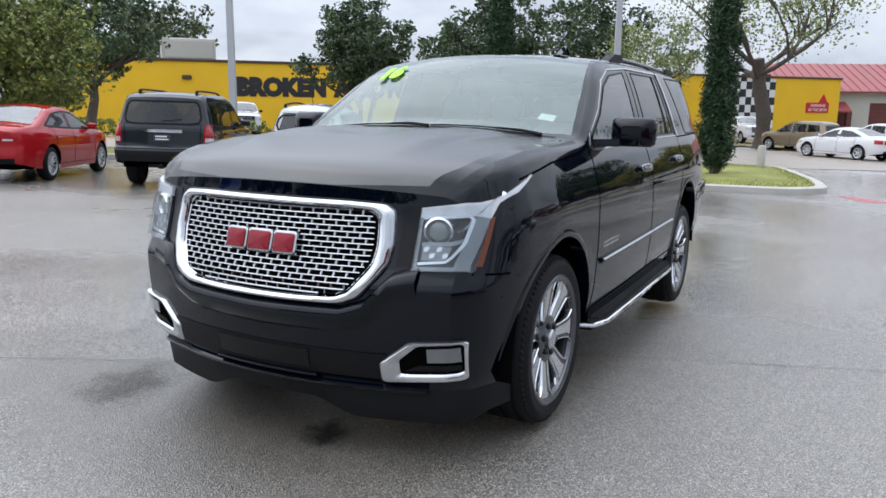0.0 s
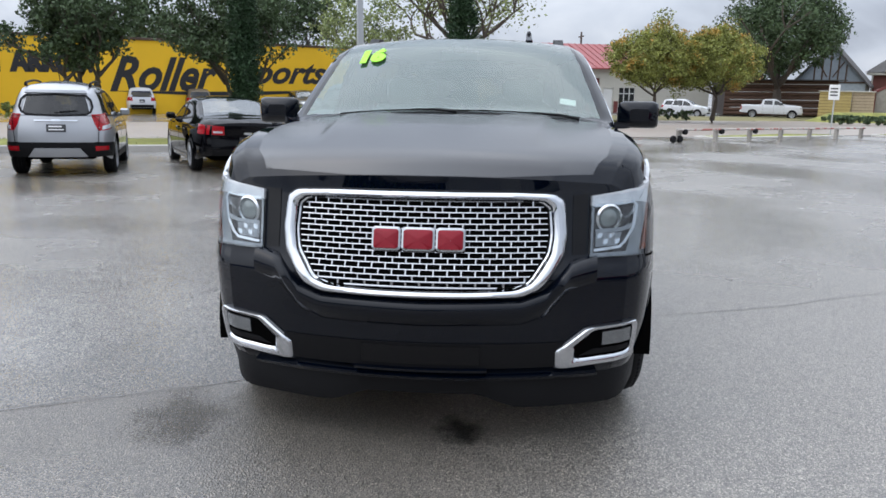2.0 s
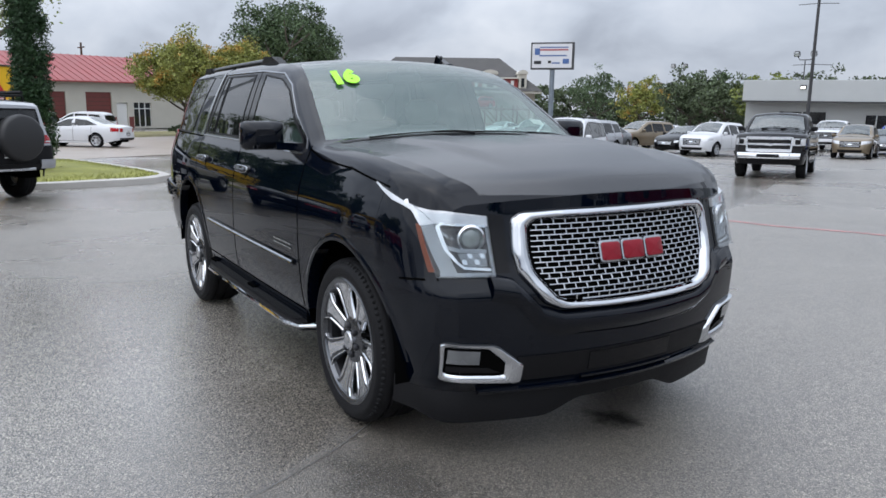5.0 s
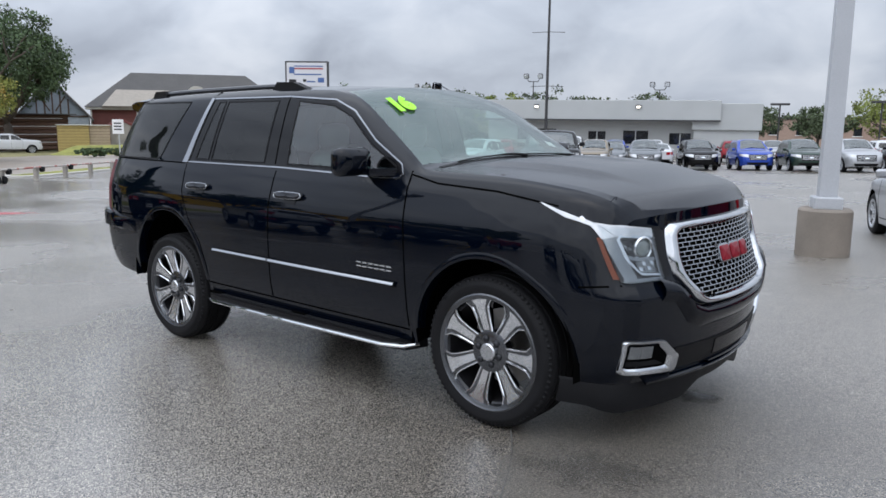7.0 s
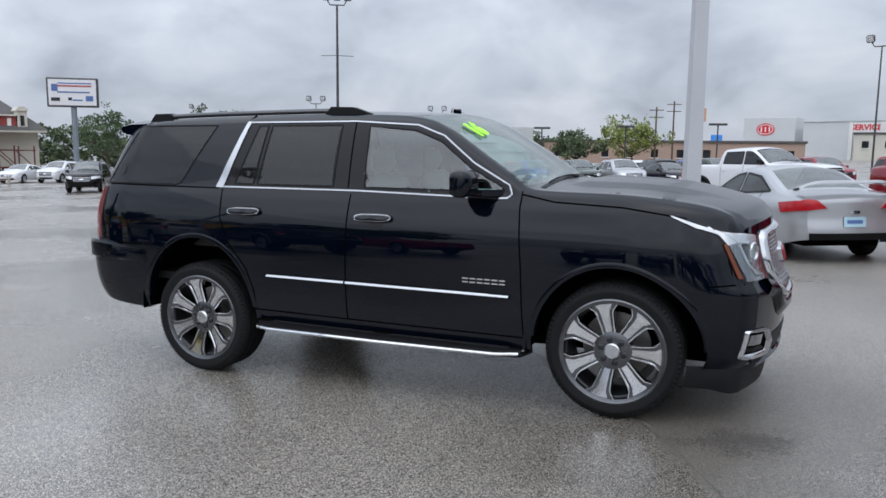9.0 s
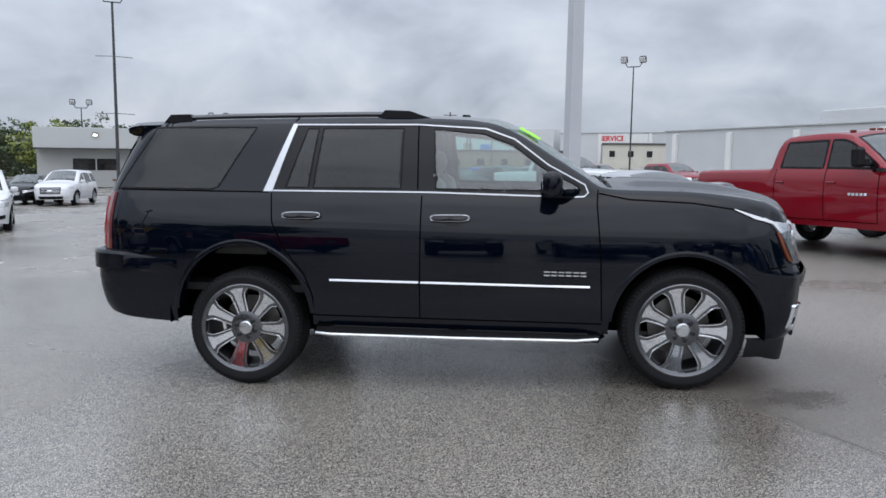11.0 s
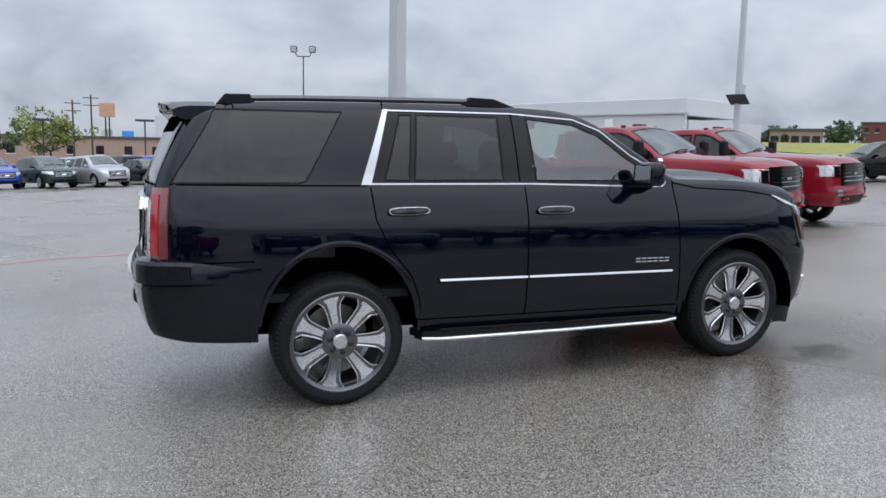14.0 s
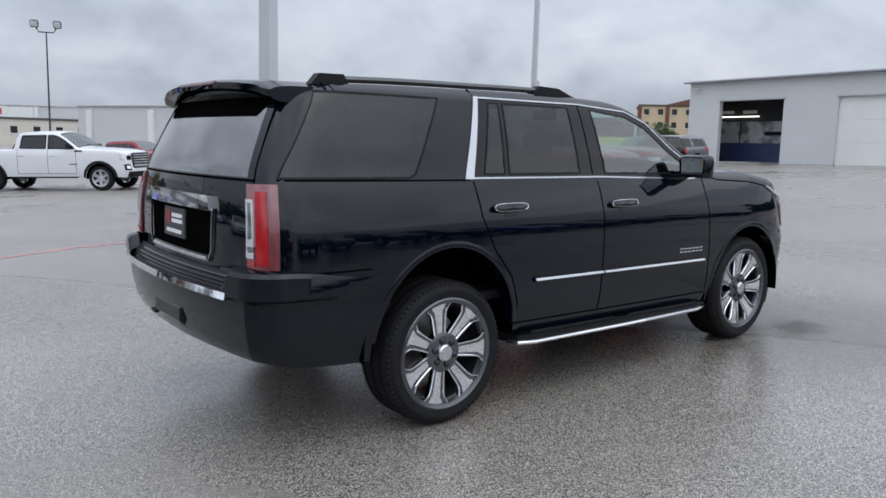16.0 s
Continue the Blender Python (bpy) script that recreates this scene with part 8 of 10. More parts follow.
part("upper_hall", Geo().box((LV - 13, 6.5, 6.3), (24, 9.0, 1.4), 0.05), M_PALEWALL, sb)
part("bay_door", Geo().box((LV - 6.0, -0.02, 2.2), (5.4, 0.1, 3.4)), M_WHITEPAINT, sb)
part("vent_opening", Geo().box((LV - 10.2, -0.03, 3.6), (3.6, 0.1, 0.9)), M_BLACKGLASS, sb)
m_k, LK = frame_of((-2.9, 188.0), (7.9, 183.5), -1.6)
kb = thing("dealer_block", m_k, "white dealer entrance block with an oval red sign", "building")
part("canopy", Geo().box((LK / 2, 2.5, 7.5), (LK, 5.0, 5.3), 0.05), M_PALEWALL, kb)
part("front_wall", wall_with(LK - 0.5, 5.0, 0.3, [(5.6, 9.4, 0.2, 4.2)], None, 1.5), M_WHITEPAINT, kb)
part("entrance_glass", Geo().box((7.5, 1.7, 2.2), (3.8, 0.06, 4.0)), M_BLACKGLASS, kb)
for x in (5.6, 6.55, 7.5, 8.45, 9.4):
    part("door_post", Geo().box((x, 1.55, 2.2), (0.14, 0.14, 4.0)), M_WHITEPAINT, kb)
ov = part("oval_sign", Geo().prism([(4.6 + 1.6 * math.cos(2 * math.pi * k / 40), 1.05 * math.sin(2 * math.pi * k / 40)) for k in range(40)], 0.0, 0.12), M_SIGNRED, kb, "oval red sign with plain white bars", 30)
ov.matrix_basis = pose(-0.9, 0, 7.5, 90, 0, 0) @ Matrix.Diagonal((1.3, 1.3, 1, 1))
iv = part("oval_ring", Geo().tube([(4.6 + 1.32 * math.cos(2 * math.pi * k / 40), 0.80 * math.sin(2 * math.pi * k / 40), 0.13) for k in range(41)], 0.06, 6, False), M_WHITE, ov)
for x in (3.9, 4.6, 5.3):
    part("sign_bar", Geo().box((x, 0, 0.13), (0.22, 0.85, 0.05), 0.02), M_WHITE, ov)

# pale workshop with one open and one closed roller door
m_w, LW = frame_of((39.8, 25.6), (37.3, 1.2), 1.0)
wb = thing("garage_building", m_w, "pale grey metal garage with an open dark bay", "building")
gh_ = [(2.35, 6.75, 0.02, 3.75), (10.0, 14.6, 0.02, 3.75)]
fw_ = wall_with(LW, 6.0, 0.3, [(a, b, c + 1, d + 1) for a, b, c, d in gh_])
fw_.v = [(x, y, z - 1) for x, y, z in fw_.v]
part("front_wall", fw_, M_PALEWALL, wb)
part("end_wall", Geo().box((0.15, 9.0, 2.0), (0.3, 17.4, 6.0)), M_PALEWALL, wb)
part("far_wall", Geo().box((LW - 0.15, 9.0, 2.0), (0.3, 17.4, 6.0)), M_PALEWALL, wb)
part("back_wall", Geo().box((LW / 2, 17.6, 2.0), (LW - 0.7, 0.3, 6.0)), M_GREYDARK, wb)
part("roof", Geo().box((LW / 2, 8.9, 5.0), (LW + 0.4, 18.4, 0.14), 0.02), M_GREYSIDE, wb)
part("gutter", Geo().box((LW / 2, -0.28, 4.97), (LW + 0.6, 0.20, 0.10), 0.03), mat("grey_gutter_steel", (0.24, 0.24, 0.27), 0.5, vary=0.1), wb)
part("inner_floor", Geo().box((LW / 2, 9, -0.06), (LW - 0.8, 17, 0.2)), M_CONC, wb)
# a washing bay shows through the open door, with its partition close behind
part("blue_wall", Geo().box((4.5, 2.7, 0.62), (8.2, 0.2, 1.24)), mat("blue_wall_paint", (0.02, 0.035, 0.10), 0.5, vary=0.2), wb, "dark blue lower wall")
part("wash_panel", Geo().box((3.0, 2.75, 1.93), (5.2, 0.16, 1.36)), mat("wet_grey_panel", (0.40, 0.41, 0.42), 0.3, vary=0.25, scale=0.9, second=(0.10, 0.10, 0.11), second_amount=0.4), wb, "wet grey wash panel")
part("panel_joint", Geo().box((2.0, 2.66, 1.93), (0.07, 0.03, 1.36)), M_TRIM, wb)
part("side_partition", Geo().box((7.1, 2.75, 1.93), (2.9, 0.16, 1.36)), M_TRIM, wb)
part("inner_wall", Geo().box((4.5, 2.8, 3.75), (8.2, 0.16, 2.2)), mat("dark_inner_wall", (0.02, 0.02, 0.022), 0.8), wb)
part("tube_light", Geo().box((1.75, 2.55, 2.92), (3.3, 0.06, 0.06), 0.01), M_LAMPGLOW, wb)
for x in (0.9, 2.6):
    part("high_window", Geo().box((x, 2.69, 3.22), (1.0, 0.03, 0.20)), M_GREYSIDE, wb)
part("hose_reel", Geo().box((4.5, 2.5, 1.85), (1.2, 0.3, 0.22), 0.08), M_TRIM, wb)
rd = part("roller_door", Geo().box((12.3, 0.2, 1.9), (4.6, 0.08, 3.7)), M_WHITEPAINT, wb, "closed white roller door")
for z in (1.3, 2.5):
    part("panel_line", Geo().box((12.3, 0.157, z), (4.56, 0.006, 0.012)), M_GREYSIDE, rd)
for a, b, c, d in gh_:
    part("door_head", Geo().box(((a + b) / 2, -0.02, d + 0.05), (b - a + 0.2, 0.05, 0.10), 0.01), M_GREYSIDE, wb)
part("corner_lamp", Geo().box((0.75, -0.22, 4.55), (0.34, 0.22, 0.12), 0.03), M_GREYSIDE, wb)


def block(name, x, y, az, size, wallmat, label, storeys=3, cols=6, z=None, trim=None, gable=False):
    """A far building with rows of real windows."""
    L, D, H = size
    root = thing(name, pose(x, y, height(x, y) if z is None else z, 0, 0, az), label, "building")
    part("wall", Geo().box((0, D / 2, H / 2 - 1), (L, D, H + 2)), wallmat, root)
    part("roof", Geo().box((0, D / 2, H + 0.2), (L + 0.6, D + 0.6, 0.4), 0.05), M_SHINGLE, root)
    if gable:
        part("gable", Geo().add([(-L * 0.3, -0.4, H + 0.3), (L * 0.3, -0.4, H + 0.3), (0, -0.4, H + 2.6), (-L * 0.3, D / 2, H + 0.3), (L * 0.3, D / 2, H + 0.3), (0, D / 2, H + 2.6)], [(0, 1, 2), (3, 5, 4), (1, 4, 5, 2), (0, 2, 5, 3)]), trim or wallmat, root, smooth=0)
    wme = Geo().box((0, 0, 0), (1.2, 0.16, 1.4), 0.02).mesh("window", M_BLACKGLASS, 0)
    sme = Geo().box((0, -0.04, -0.75), (1.5, 0.2, 0.12)).mesh("sill", M_WHITEPAINT, 0)
    for i in range(storeys):
        for j in range(cols):
            w_ = part("window", wme, None, root)
            w_.location = (-L / 2 + (j + 0.5) * L / cols, -0.02, (i + 0.55) * H / storeys)
            part("sill", sme, None, w_)
    if trim:
        for j in range(0, cols + 1, 2):
            part("pier", Geo().box((-L / 2 + j * L / cols, -0.1, H / 2), (0.9, 0.3, H)), trim, root)
    return root


block("hotel", 164, 106, -50, (30, 16, 9.5), mat("tan_brick", (0.46, 0.36, 0.27), 0.8), "three-storey tan and brick hotel beyond the grass slope", 3, 9, 3.4, M_BRICK, True)
block("apartment_block", 197, 161, -50, (14, 12, 9), M_BRICK, "low red brick block far off", 2, 5, 3.0)
block("brick_office", 98, 96, -48, (8, 8, 3.4), mat("brown_brick", (0.30, 0.22, 0.18), 0.8), "single-storey brown brick office", 1, 5, 2.6)
block("strip_mall", -22, 132, 0, (60, 14, 4.2), mat("tan_stucco", (0.34, 0.24, 0.19), 0.8), "long tan strip of shops beyond the lot", 1, 14)
block("strip_mall", 38, 165, -8, (40, 14, 4.5), M_CREAM, "cream row of shops beyond the lot", 1, 10)
# the slope of grass up to the hotel
single("grass_slope", Geo().sheet([[(x, y, height(x, y) + 0.02 + 2.2 * smooth01((x + y - 115) / 60)) for x in np.linspace(70, 200, 20)] for y in np.linspace(30, 160, 20)]), M_GRASS, "green grass slope behind the lot", "lawn", kind="structure")

# ---- poles, lamps, signs ----
def square_pole(x, y, w, h_, base=0.0, label="tall white square lamp pole"):
    z = height(x, y)
    root = thing("lamp_pole", pose(x, y, z, 0, 0, 24), label, "pole")
    b = max(base, 0.02)
    part("shaft", Geo().add([(sx * w * f / 2, sy * w * f / 2, zz) for zz, f in ((b - 0.02, 1.0), (h_, 0.72)) for sx, sy in ((-1, -1), (1, -1), (1, 1), (-1, 1))], [(0, 3, 2, 1), (4, 5, 6, 7), (0, 1, 5, 4), (1, 2, 6, 5), (2, 3, 7, 6), (3, 0, 4, 7)]), M_POLEWHITE, root, smooth=0)
    part("foot_cover", Geo().box((0, 0, b + 0.07), (w * 1.6, w * 1.6, 0.16), 0.015), M_POLEWHITE, root)
    if base:
        part("concrete_base", Geo().lathe([(0.33, -0.1), (0.33, base - 0.03), (0.30, base), (0, base)], 28, Matrix.Rotation(radians(90), 4, "X")), mat("stained_concrete", (0.22, 0.19, 0.16), 0.85, vary=0.2, scale=2.5, bump=0.3), root, "stained round concrete base")
    part("lamp_head", Geo().box((0.45, 0, h_ + 0.02), (0.6, 0.4, 0.18), 0.04).box((-0.45, 0, h_ + 0.02), (0.6, 0.4, 0.18), 0.04).box((0, 0, h_ + 0.02), (0.5, 0.1, 0.1)), M_POLEWHITE, root)
    return root


square_pole(1.21, 6.79, 0.215, 9.5, 0.62, "tall white square pole on a round concrete base")
square_pole(-12.7, -14.2, 0.19, 9.0, 0.0)
square_pole(-18.3, -4.3, 0.19, 9.0, 0.0)
pc = square_pole(16.9, 16.9, 0.19, 10.0, 0.6, "tall white pole with a small panel and box on it")
part("panel", Geo().box((-0.25, -0.1, 3.25), (0.55, 0.7, 0.04), 0.01, Matrix.Rotation(radians(35), 3, "Y")), M_BLACKGLASS, pc)
part("box", Geo().box((0.2, 0, 3.6), (0.22, 0.22, 0.4), 0.02), M_GREYSIDE, pc)


def flood_pole(x, y, h_, az, heads=2, label="slim dark pole with two floodlights", bars=False, r=0.09):
    z = height(x, y)
    root = thing("floodlight_pole", pose(x, y, z, 0, 0, az), label, "pole")
    part("shaft", Geo().tube([(0, 0, 0), (0, 0, h_)], [r, r * 0.6], 10), M_POLEDARK, root)
    part("cross_arm", Geo().tube([(0, -0.75, h_ + 0.35), (0, -0.55, h_ + 0.02), (0, 0.55, h_ + 0.02), (0, 0.75, h_ + 0.35)], 0.05, 8), M_POLEDARK, root)
    for k in range(heads):
        y_ = -0.85 + 1.7 * k / max(heads - 1, 1)
        fl = part("floodlight", Geo().box((0.1, y_, h_ + 0.65), (0.35, 0.62, 0.6), 0.08, Matrix.Rotation(radians(30), 3, "Y")), M_POLEDARK, root)
        part("lens", Geo().box((0.27, y_, h_ + 0.60), (0.04, 0.5, 0.46), 0.02, Matrix.Rotation(radians(30), 3, "Y")), M_CLEARLENS, fl)
    if bars:
        for zz in (h_ * 0.42, h_ * 0.72):
            part("cross_bar", Geo().tube([(0, -1.3, zz - 0.02), (0, 0, zz + 0.03), (0, 1.3, zz - 0.02)], 0.025, 6), M_POLEDARK, root)
    return root


flood_pole(10.35, 66.96, 10.6, -110)
flood_pole(-30.0, 49.5, 14.0, -60, 3, "tall dark pole with floodlights and cross bars", True, 0.14)
for x, y, h_ in ((-48, 75, 8.5), (-70, 80, 8.5), (-36, 84, 7.5)):
    flood_pole(x, y, h_, -70, 2)
for x, y in ((-28, 104), (-16, 104), (-4, 106), (-40, 100)):
    root = thing("lot_lamp", pose(x, y, height(x, y), 0, 0, 15), "dark lamp post with a flat head", "lamp")
    part("post", Geo().tube([(0, 0, 0), (0, 0, 6.0)], 0.1, 8), M_POLEDARK, root)
    part("head", Geo().box((0, 0, 6.1), (2.4, 0.5, 0.3), 0.06), M_POLEDARK, root)
for x, y, h_ in ((-14, 120, 9.5), (-11.8, 124, 10.5), (-92, 30, 10), (-88, 8, 9)):
    root = thing("utility_pole", pose(x, y, height(x, y), 0, 0, 10), "wooden utility pole with cross arms", "pole")
    part("post", Geo().tube([(0, 0, 0), (0, 0, h_)], [0.16, 0.11], 8), M_BROWNTRIM, root)
    for zz in (h_ - 0.5, h_ - 1.6):
        part("cross_arm", Geo().box((0, 0, zz), (2.2, 0.12, 0.12)), M_BROWNTRIM, root)

# pink delineator post beside the red pickups
px_, py_ = 19.35, 13.95
dp = thing("delineator_post", pose(px_, py_, height(px_, py_)), "faded pink plastic delineator post on a black rubber base", "post")
part("post", Geo().lathe([(0.0, 1.18), (0.045, 1.18), (0.055, 1.12), (0.055, 0.95), (0.075, 0.08), (0.085, 0.05)], 16, Matrix.Rotation(radians(90), 4, "X")), mat("faded_pink_plastic", (0.55, 0.16, 0.14), 0.5, vary=0.12), dp)
part("reflective_band", Geo().lathe([(0.062, 0.98), (0.063, 0.84)], 16, Matrix.Rotation(radians(90), 4, "X")), M_WHITE, dp)
part("rubber_base", Geo().prism([(0.30 * math.cos(math.pi * (k + 0.5) / 4), 0.30 * math.sin(math.pi * (k + 0.5) / 4)) for k in range(8)], 0.0, 0.06), M_TYRE, dp)

# dealer billboard
sx0, sy0 = -53.7, 44.8
root = thing("billboard", pose(sx0, sy0, height(sx0, sy0), 0, 0, 38), "white dealer billboard on a steel post, with plain coloured bars", "sign")
M_BOARD = mat("white_sign_face", (0.62, 0.62, 0.64), 0.5, vary=0.04)
part("post", Geo().tube([(0, 0.1, 0), (0, 0.1, 6.4)], 0.24, 12), mat("grey_post_paint", (0.16, 0.19, 0.22), 0.5), root)
bd = part("board", Geo().box((0, 0, 7.6), (4.1, 0.5, 2.5), 0.04), M_POLEDARK, root)
part("face", Geo().box((0, -0.27, 7.6), (3.8, 0.05, 2.2), 0.01), M_BOARD, bd)
for x, z, w, h_, mt in ((0.2, 8.15, 2.7, 0.14, M_BARRED), (0.2, 8.38, 2.7, 0.1, M_BARBLUE), (-1.4, 8.0, 0.5, 0.6, M_BARBLUE), (0.1, 7.62, 2.6, 0.12, M_BARBLUE), (-1.35, 7.0, 0.7, 0.3, M_MURAL), (-0.2, 7.05, 0.3, 0.25, M_MURAL), (0.4, 6.95, 0.8, 0.12, M_BARBLUE), (1.35, 7.1, 0.6, 0.45, M_BARBLUE)):
    part("printed_bar", Geo().box((x, -0.305, z), (w, 0.012, h_)), mt, bd)
# far roadside signs
for x, y, h_, w, hh, mt, lab in ((-13.2, 190, 10.2, 3.4, 3.2, mat("orange_sign", (0.46, 0.27, 0.17), 0.5), "orange roadside sign on a post"), (-8.9, 190, 3.4, 2.6, 3.6, mat("blue_sign", (0.04, 0.22, 0.60), 0.5), "blue roadside sign on two posts"), (-13.4, 190.6, 4.2, 2.4, 3.2, M_CREAM, "small cream roadside sign on posts")):
    root = thing("roadside_sign", pose(x, y, height(x, y), 0, 0, 5), lab, "sign")
    part("post", Geo().tube([(-0.4, 0.1, 0), (-0.4, 0.1, h_)], 0.18, 8).tube([(0.4, 0.1, 0), (0.4, 0.1, h_)], 0.18, 8), M_POLEDARK, root)
    part("board", Geo().box((0, 0, h_ + hh / 2 - 0.8), (w, 0.5, hh), 0.1), mt, root)
# notice on a thin post by the rail
root = thing("notice_sign", pose(-35.5, 16.4, height(-35.5, 16.4), 0, 0, -70 + 90), "small white notice on a thin post", "sign")
part("post", Geo().tube([(0, 0, 0), (0, 0, 2.2)], 0.035, 6), M_GREYSIDE, root)
part("board", Geo().box((0, -0.04, 2.2), (0.75, 0.03, 0.75), 0.01), M_WHITE, root)
for z in (2.38, 2.22, 2.06):
    part("bar", Geo().box((0, -0.06, z), (0.5, 0.008, 0.07)), M_MURAL, root)

# low timber rails along the edge of the lot
M_RAIL = mat("weathered_timber", (0.30, 0.28, 0.25), 0.85, vary=0.2, scale=2.0)


def low_rail(p0, p1, n, wheels=False):
    L = math.hypot(p1[0] - p0[0], p1[1] - p0[1])
    az = math.degrees(math.atan2(p1[1] - p0[1], p1[0] - p0[0]))
    xm, ym = (p0[0] + p1[0]) / 2, (p0[1] + p1[1]) / 2
    root = thing("low_rail", standing(xm, ym, az), "low weathered timber rail on short posts", "fence", "rails along the lot edge")
    for k in range(n):
        x = -L / 2 + L * k / (n - 1)
        part("post", Geo().box((x, 0, 0.24), (0.17, 0.17, 0.62), 0.03), M_RAIL, root)
    part("rail", Geo().tube([(-L / 2 - 0.3, -0.12, 0.50), (L / 2 + 0.1, -0.12, 0.50)], 0.04, 8), mat("striped_rail", (0.55, 0.50, 0.46), 0.6, vary=0.5, scale=3.0, second=(0.30, 0.10, 0.08)), root)
    if wheels:
        for s in (-0.2, 0.2):
            part("support_wheel", Geo().lathe([(0.0, -0.06), (0.13, -0.06), (0.15, 0.0), (0.13, 0.06), (0.0, 0.06)], 20, Matrix.Translation((-L / 2 - 0.25 + s, -0.1, 0.14))), M_TYRE, root)
        part("wheel_leg", Geo().tube([(-L / 2 - 0.25, -0.1, 0.5), (-L / 2 - 0.25, -0.1, 0.12)], 0.03, 6), M_RAIL, root)
        for k in range(3):
            part("rail_clamp", Geo().lathe([(0.0, -0.07), (0.10, -0.07), (0.11, 0.0), (0.10, 0.07), (0.0, 0.07)], 14, Matrix.Translation((-L / 2 + L * k / (n - 1) + 0.16, -0.16, 0.42))), M_TYRE, root)


low_rail((-25.5, 6.8), (-34.6, 17.5), 7, True)
low_rail((-38.5, 22.5), (-46.5, 32.5), 6)
island(rounded([(-29.0, 9.2), (-34.8, 16.2), (-36.0, 17.4), (-36.8, 16.4), (-30.2, 8.2)], 4, 0.25), "low kerb round a strip of grass", 7, 900, 0.08)
island(rounded([(-36.5, 20.2), (-46.5, 32.0), (-48.0, 31.4), (-38.2, 19.2)], 4, 0.25), "low kerb round a strip of grass", 8, 900, 0.08)
# sheds and a small house-shaped board across the road
for x, y, w, mt, lab in ((-72.0, 30.85, 2.75, mat("yellow_shed_siding", (0.45, 0.34, 0.13), 0.7), "small yellow garden shed"), (-71.3, 33.1, 1.85, mat("tan_shed_siding", (0.42, 0.33, 0.23), 0.7), "small tan garden shed")):
    root = thing("garden_shed", pose(x, y, height(x, y), 0, 0, 68), lab, "shed")
    part("wall", Geo().box((0, 1.2, 1.35), (w, 2.4, 2.8)), mt, root)
    for k in range(8):
        part("siding_line", Geo().box((0, -0.012, 0.5 + 0.28 * k), (w, 0.02, 0.025)), M_BROWNTRIM, root)
    part("roof", Geo().prism([(-w / 2 - 0.12, -0.2), (w / 2 + 0.12, -0.2), (w / 2 + 0.12, 2.6), (-w / 2 - 0.12, 2.6)], 2.75, lambda a, b: 2.82 + 0.2 * (1 - abs(b - 1.2) / 1.4)), M_CREAM, root)
root = thing("board_stand", pose(-71.6, 35.5, height(-71.6, 35.5) + 0.55, 0, 0, 66), "house-shaped notice board in a dark red frame", "sign")
for s in (-1, 1):
    part("post", Geo().box((s * 1.2, 0, 0.8), (0.25, 0.25, 2.9), 0.02), M_DOORRED, root)
    part("gable_beam", Geo().box((s * 0.65, 0, 2.55), (1.6, 0.25, 0.25), 0.02, Matrix.Rotation(radians(s * 28), 3, "Y")), M_DOORRED, root)
part("panel", Geo().box((0, 0.05, 1.1), (2.1, 0.1, 2.9)), M_RAIL, root)
single("grass_bank", Geo().sheet([[(-69.6 - 0.40 * (v - 33.5) + u, v, height(-69.6, v) - 0.05 + 0.95 * max(0.0, math.cos(u / 2.4 * 1.55)) * smooth01((v - 26) / 3.5) * smooth01((42 - v) / 4)) for u in np.linspace(-2.4, 2.4, 13)] for v in np.linspace(26, 42, 25)]), M_GRASS, "low green grass bank in front of the sheds", "lawn", kind="structure")
# fire hydrant and kerb bollard
root = thing("fire_hydrant", pose(-46.1, 8.7, height(-46.1, 8.7)), "red fire hydrant on the verge", "hydrant")
part("barrel", Geo().lathe([(0.16, 0.0), (0.13, 0.06), (0.12, 0.5), (0.15, 0.52), (0.13, 0.62), (0.05, 0.72), (0, 0.73)], 16, Matrix.Rotation(radians(90), 4, "X")), M_SIGNRED, root)
part("outlet", Geo().box((0, 0, 0.42), (0.4, 0.12, 0.12), 0.03), M_SIGNRED, root)
single("bollard", Geo().lathe([(0.13, -0.05), (0.13, 0.62), (0.10, 0.70), (0, 0.72)], 18, Matrix.Rotation(radians(90), 4, "X")), M_CONC, "short pale concrete bollard beside the island", "bollard", m=pose(-22.6, -0.5, height(-22.6, -0.5) + 0.13))
cx_, cy_ = 19.65, 14.25
root = thing("marker_post", pose(cx_, cy_, height(cx_, cy_)), "faded orange plastic marker post", "marker")
part("post", Geo().tube([(0, 0, 0.0), (0, 0, 1.02)], 0.075, 12).box((0, 0, 0.03), (0.4, 0.4, 0.06), 0.02), mat("faded_orange_plastic", (0.72, 0.22, 0.14), 0.6, vary=0.1), root)
part("band", Geo().tube([(0, 0, 0.78), (0, 0, 0.9)], 0.08, 12), M_WHITE, root)


# ---- parked vehicles ----
def car_colour(name, rgb, metal=0.0):
    return paint(name, rgb, metal, 0.3, 0.06 if metal else 0.02)


C_RED = car_colour("bright_red_paint", (0.36, 0.008, 0.012))
C_GREY = car_colour("dark_grey_paint", (0.020, 0.023, 0.029), 0.15)
C_SILVER = car_colour("silver_paint", (0.40, 0.41, 0.43), 0.55)
C_WHITE = car_colour("white_car_paint", (0.60, 0.61, 0.63))
C_BLACK2 = paint("black_metallic_paint", (0.002, 0.002, 0.003), 0.0, 0.3, 0.02, 0.0, 1.32)
C_CRIMSON = car_colour("crimson_paint", (0.20, 0.007, 0.015), 0.1)
C_BLUE = car_colour("blue_paint", (0.02, 0.06, 0.36), 0.3)
C_TAN = car_colour("tan_paint", (0.20, 0.16, 0.11), 0.4)
C_STEEL = car_colour("steel_grey_paint", (0.12, 0.13, 0.14), 0.5)
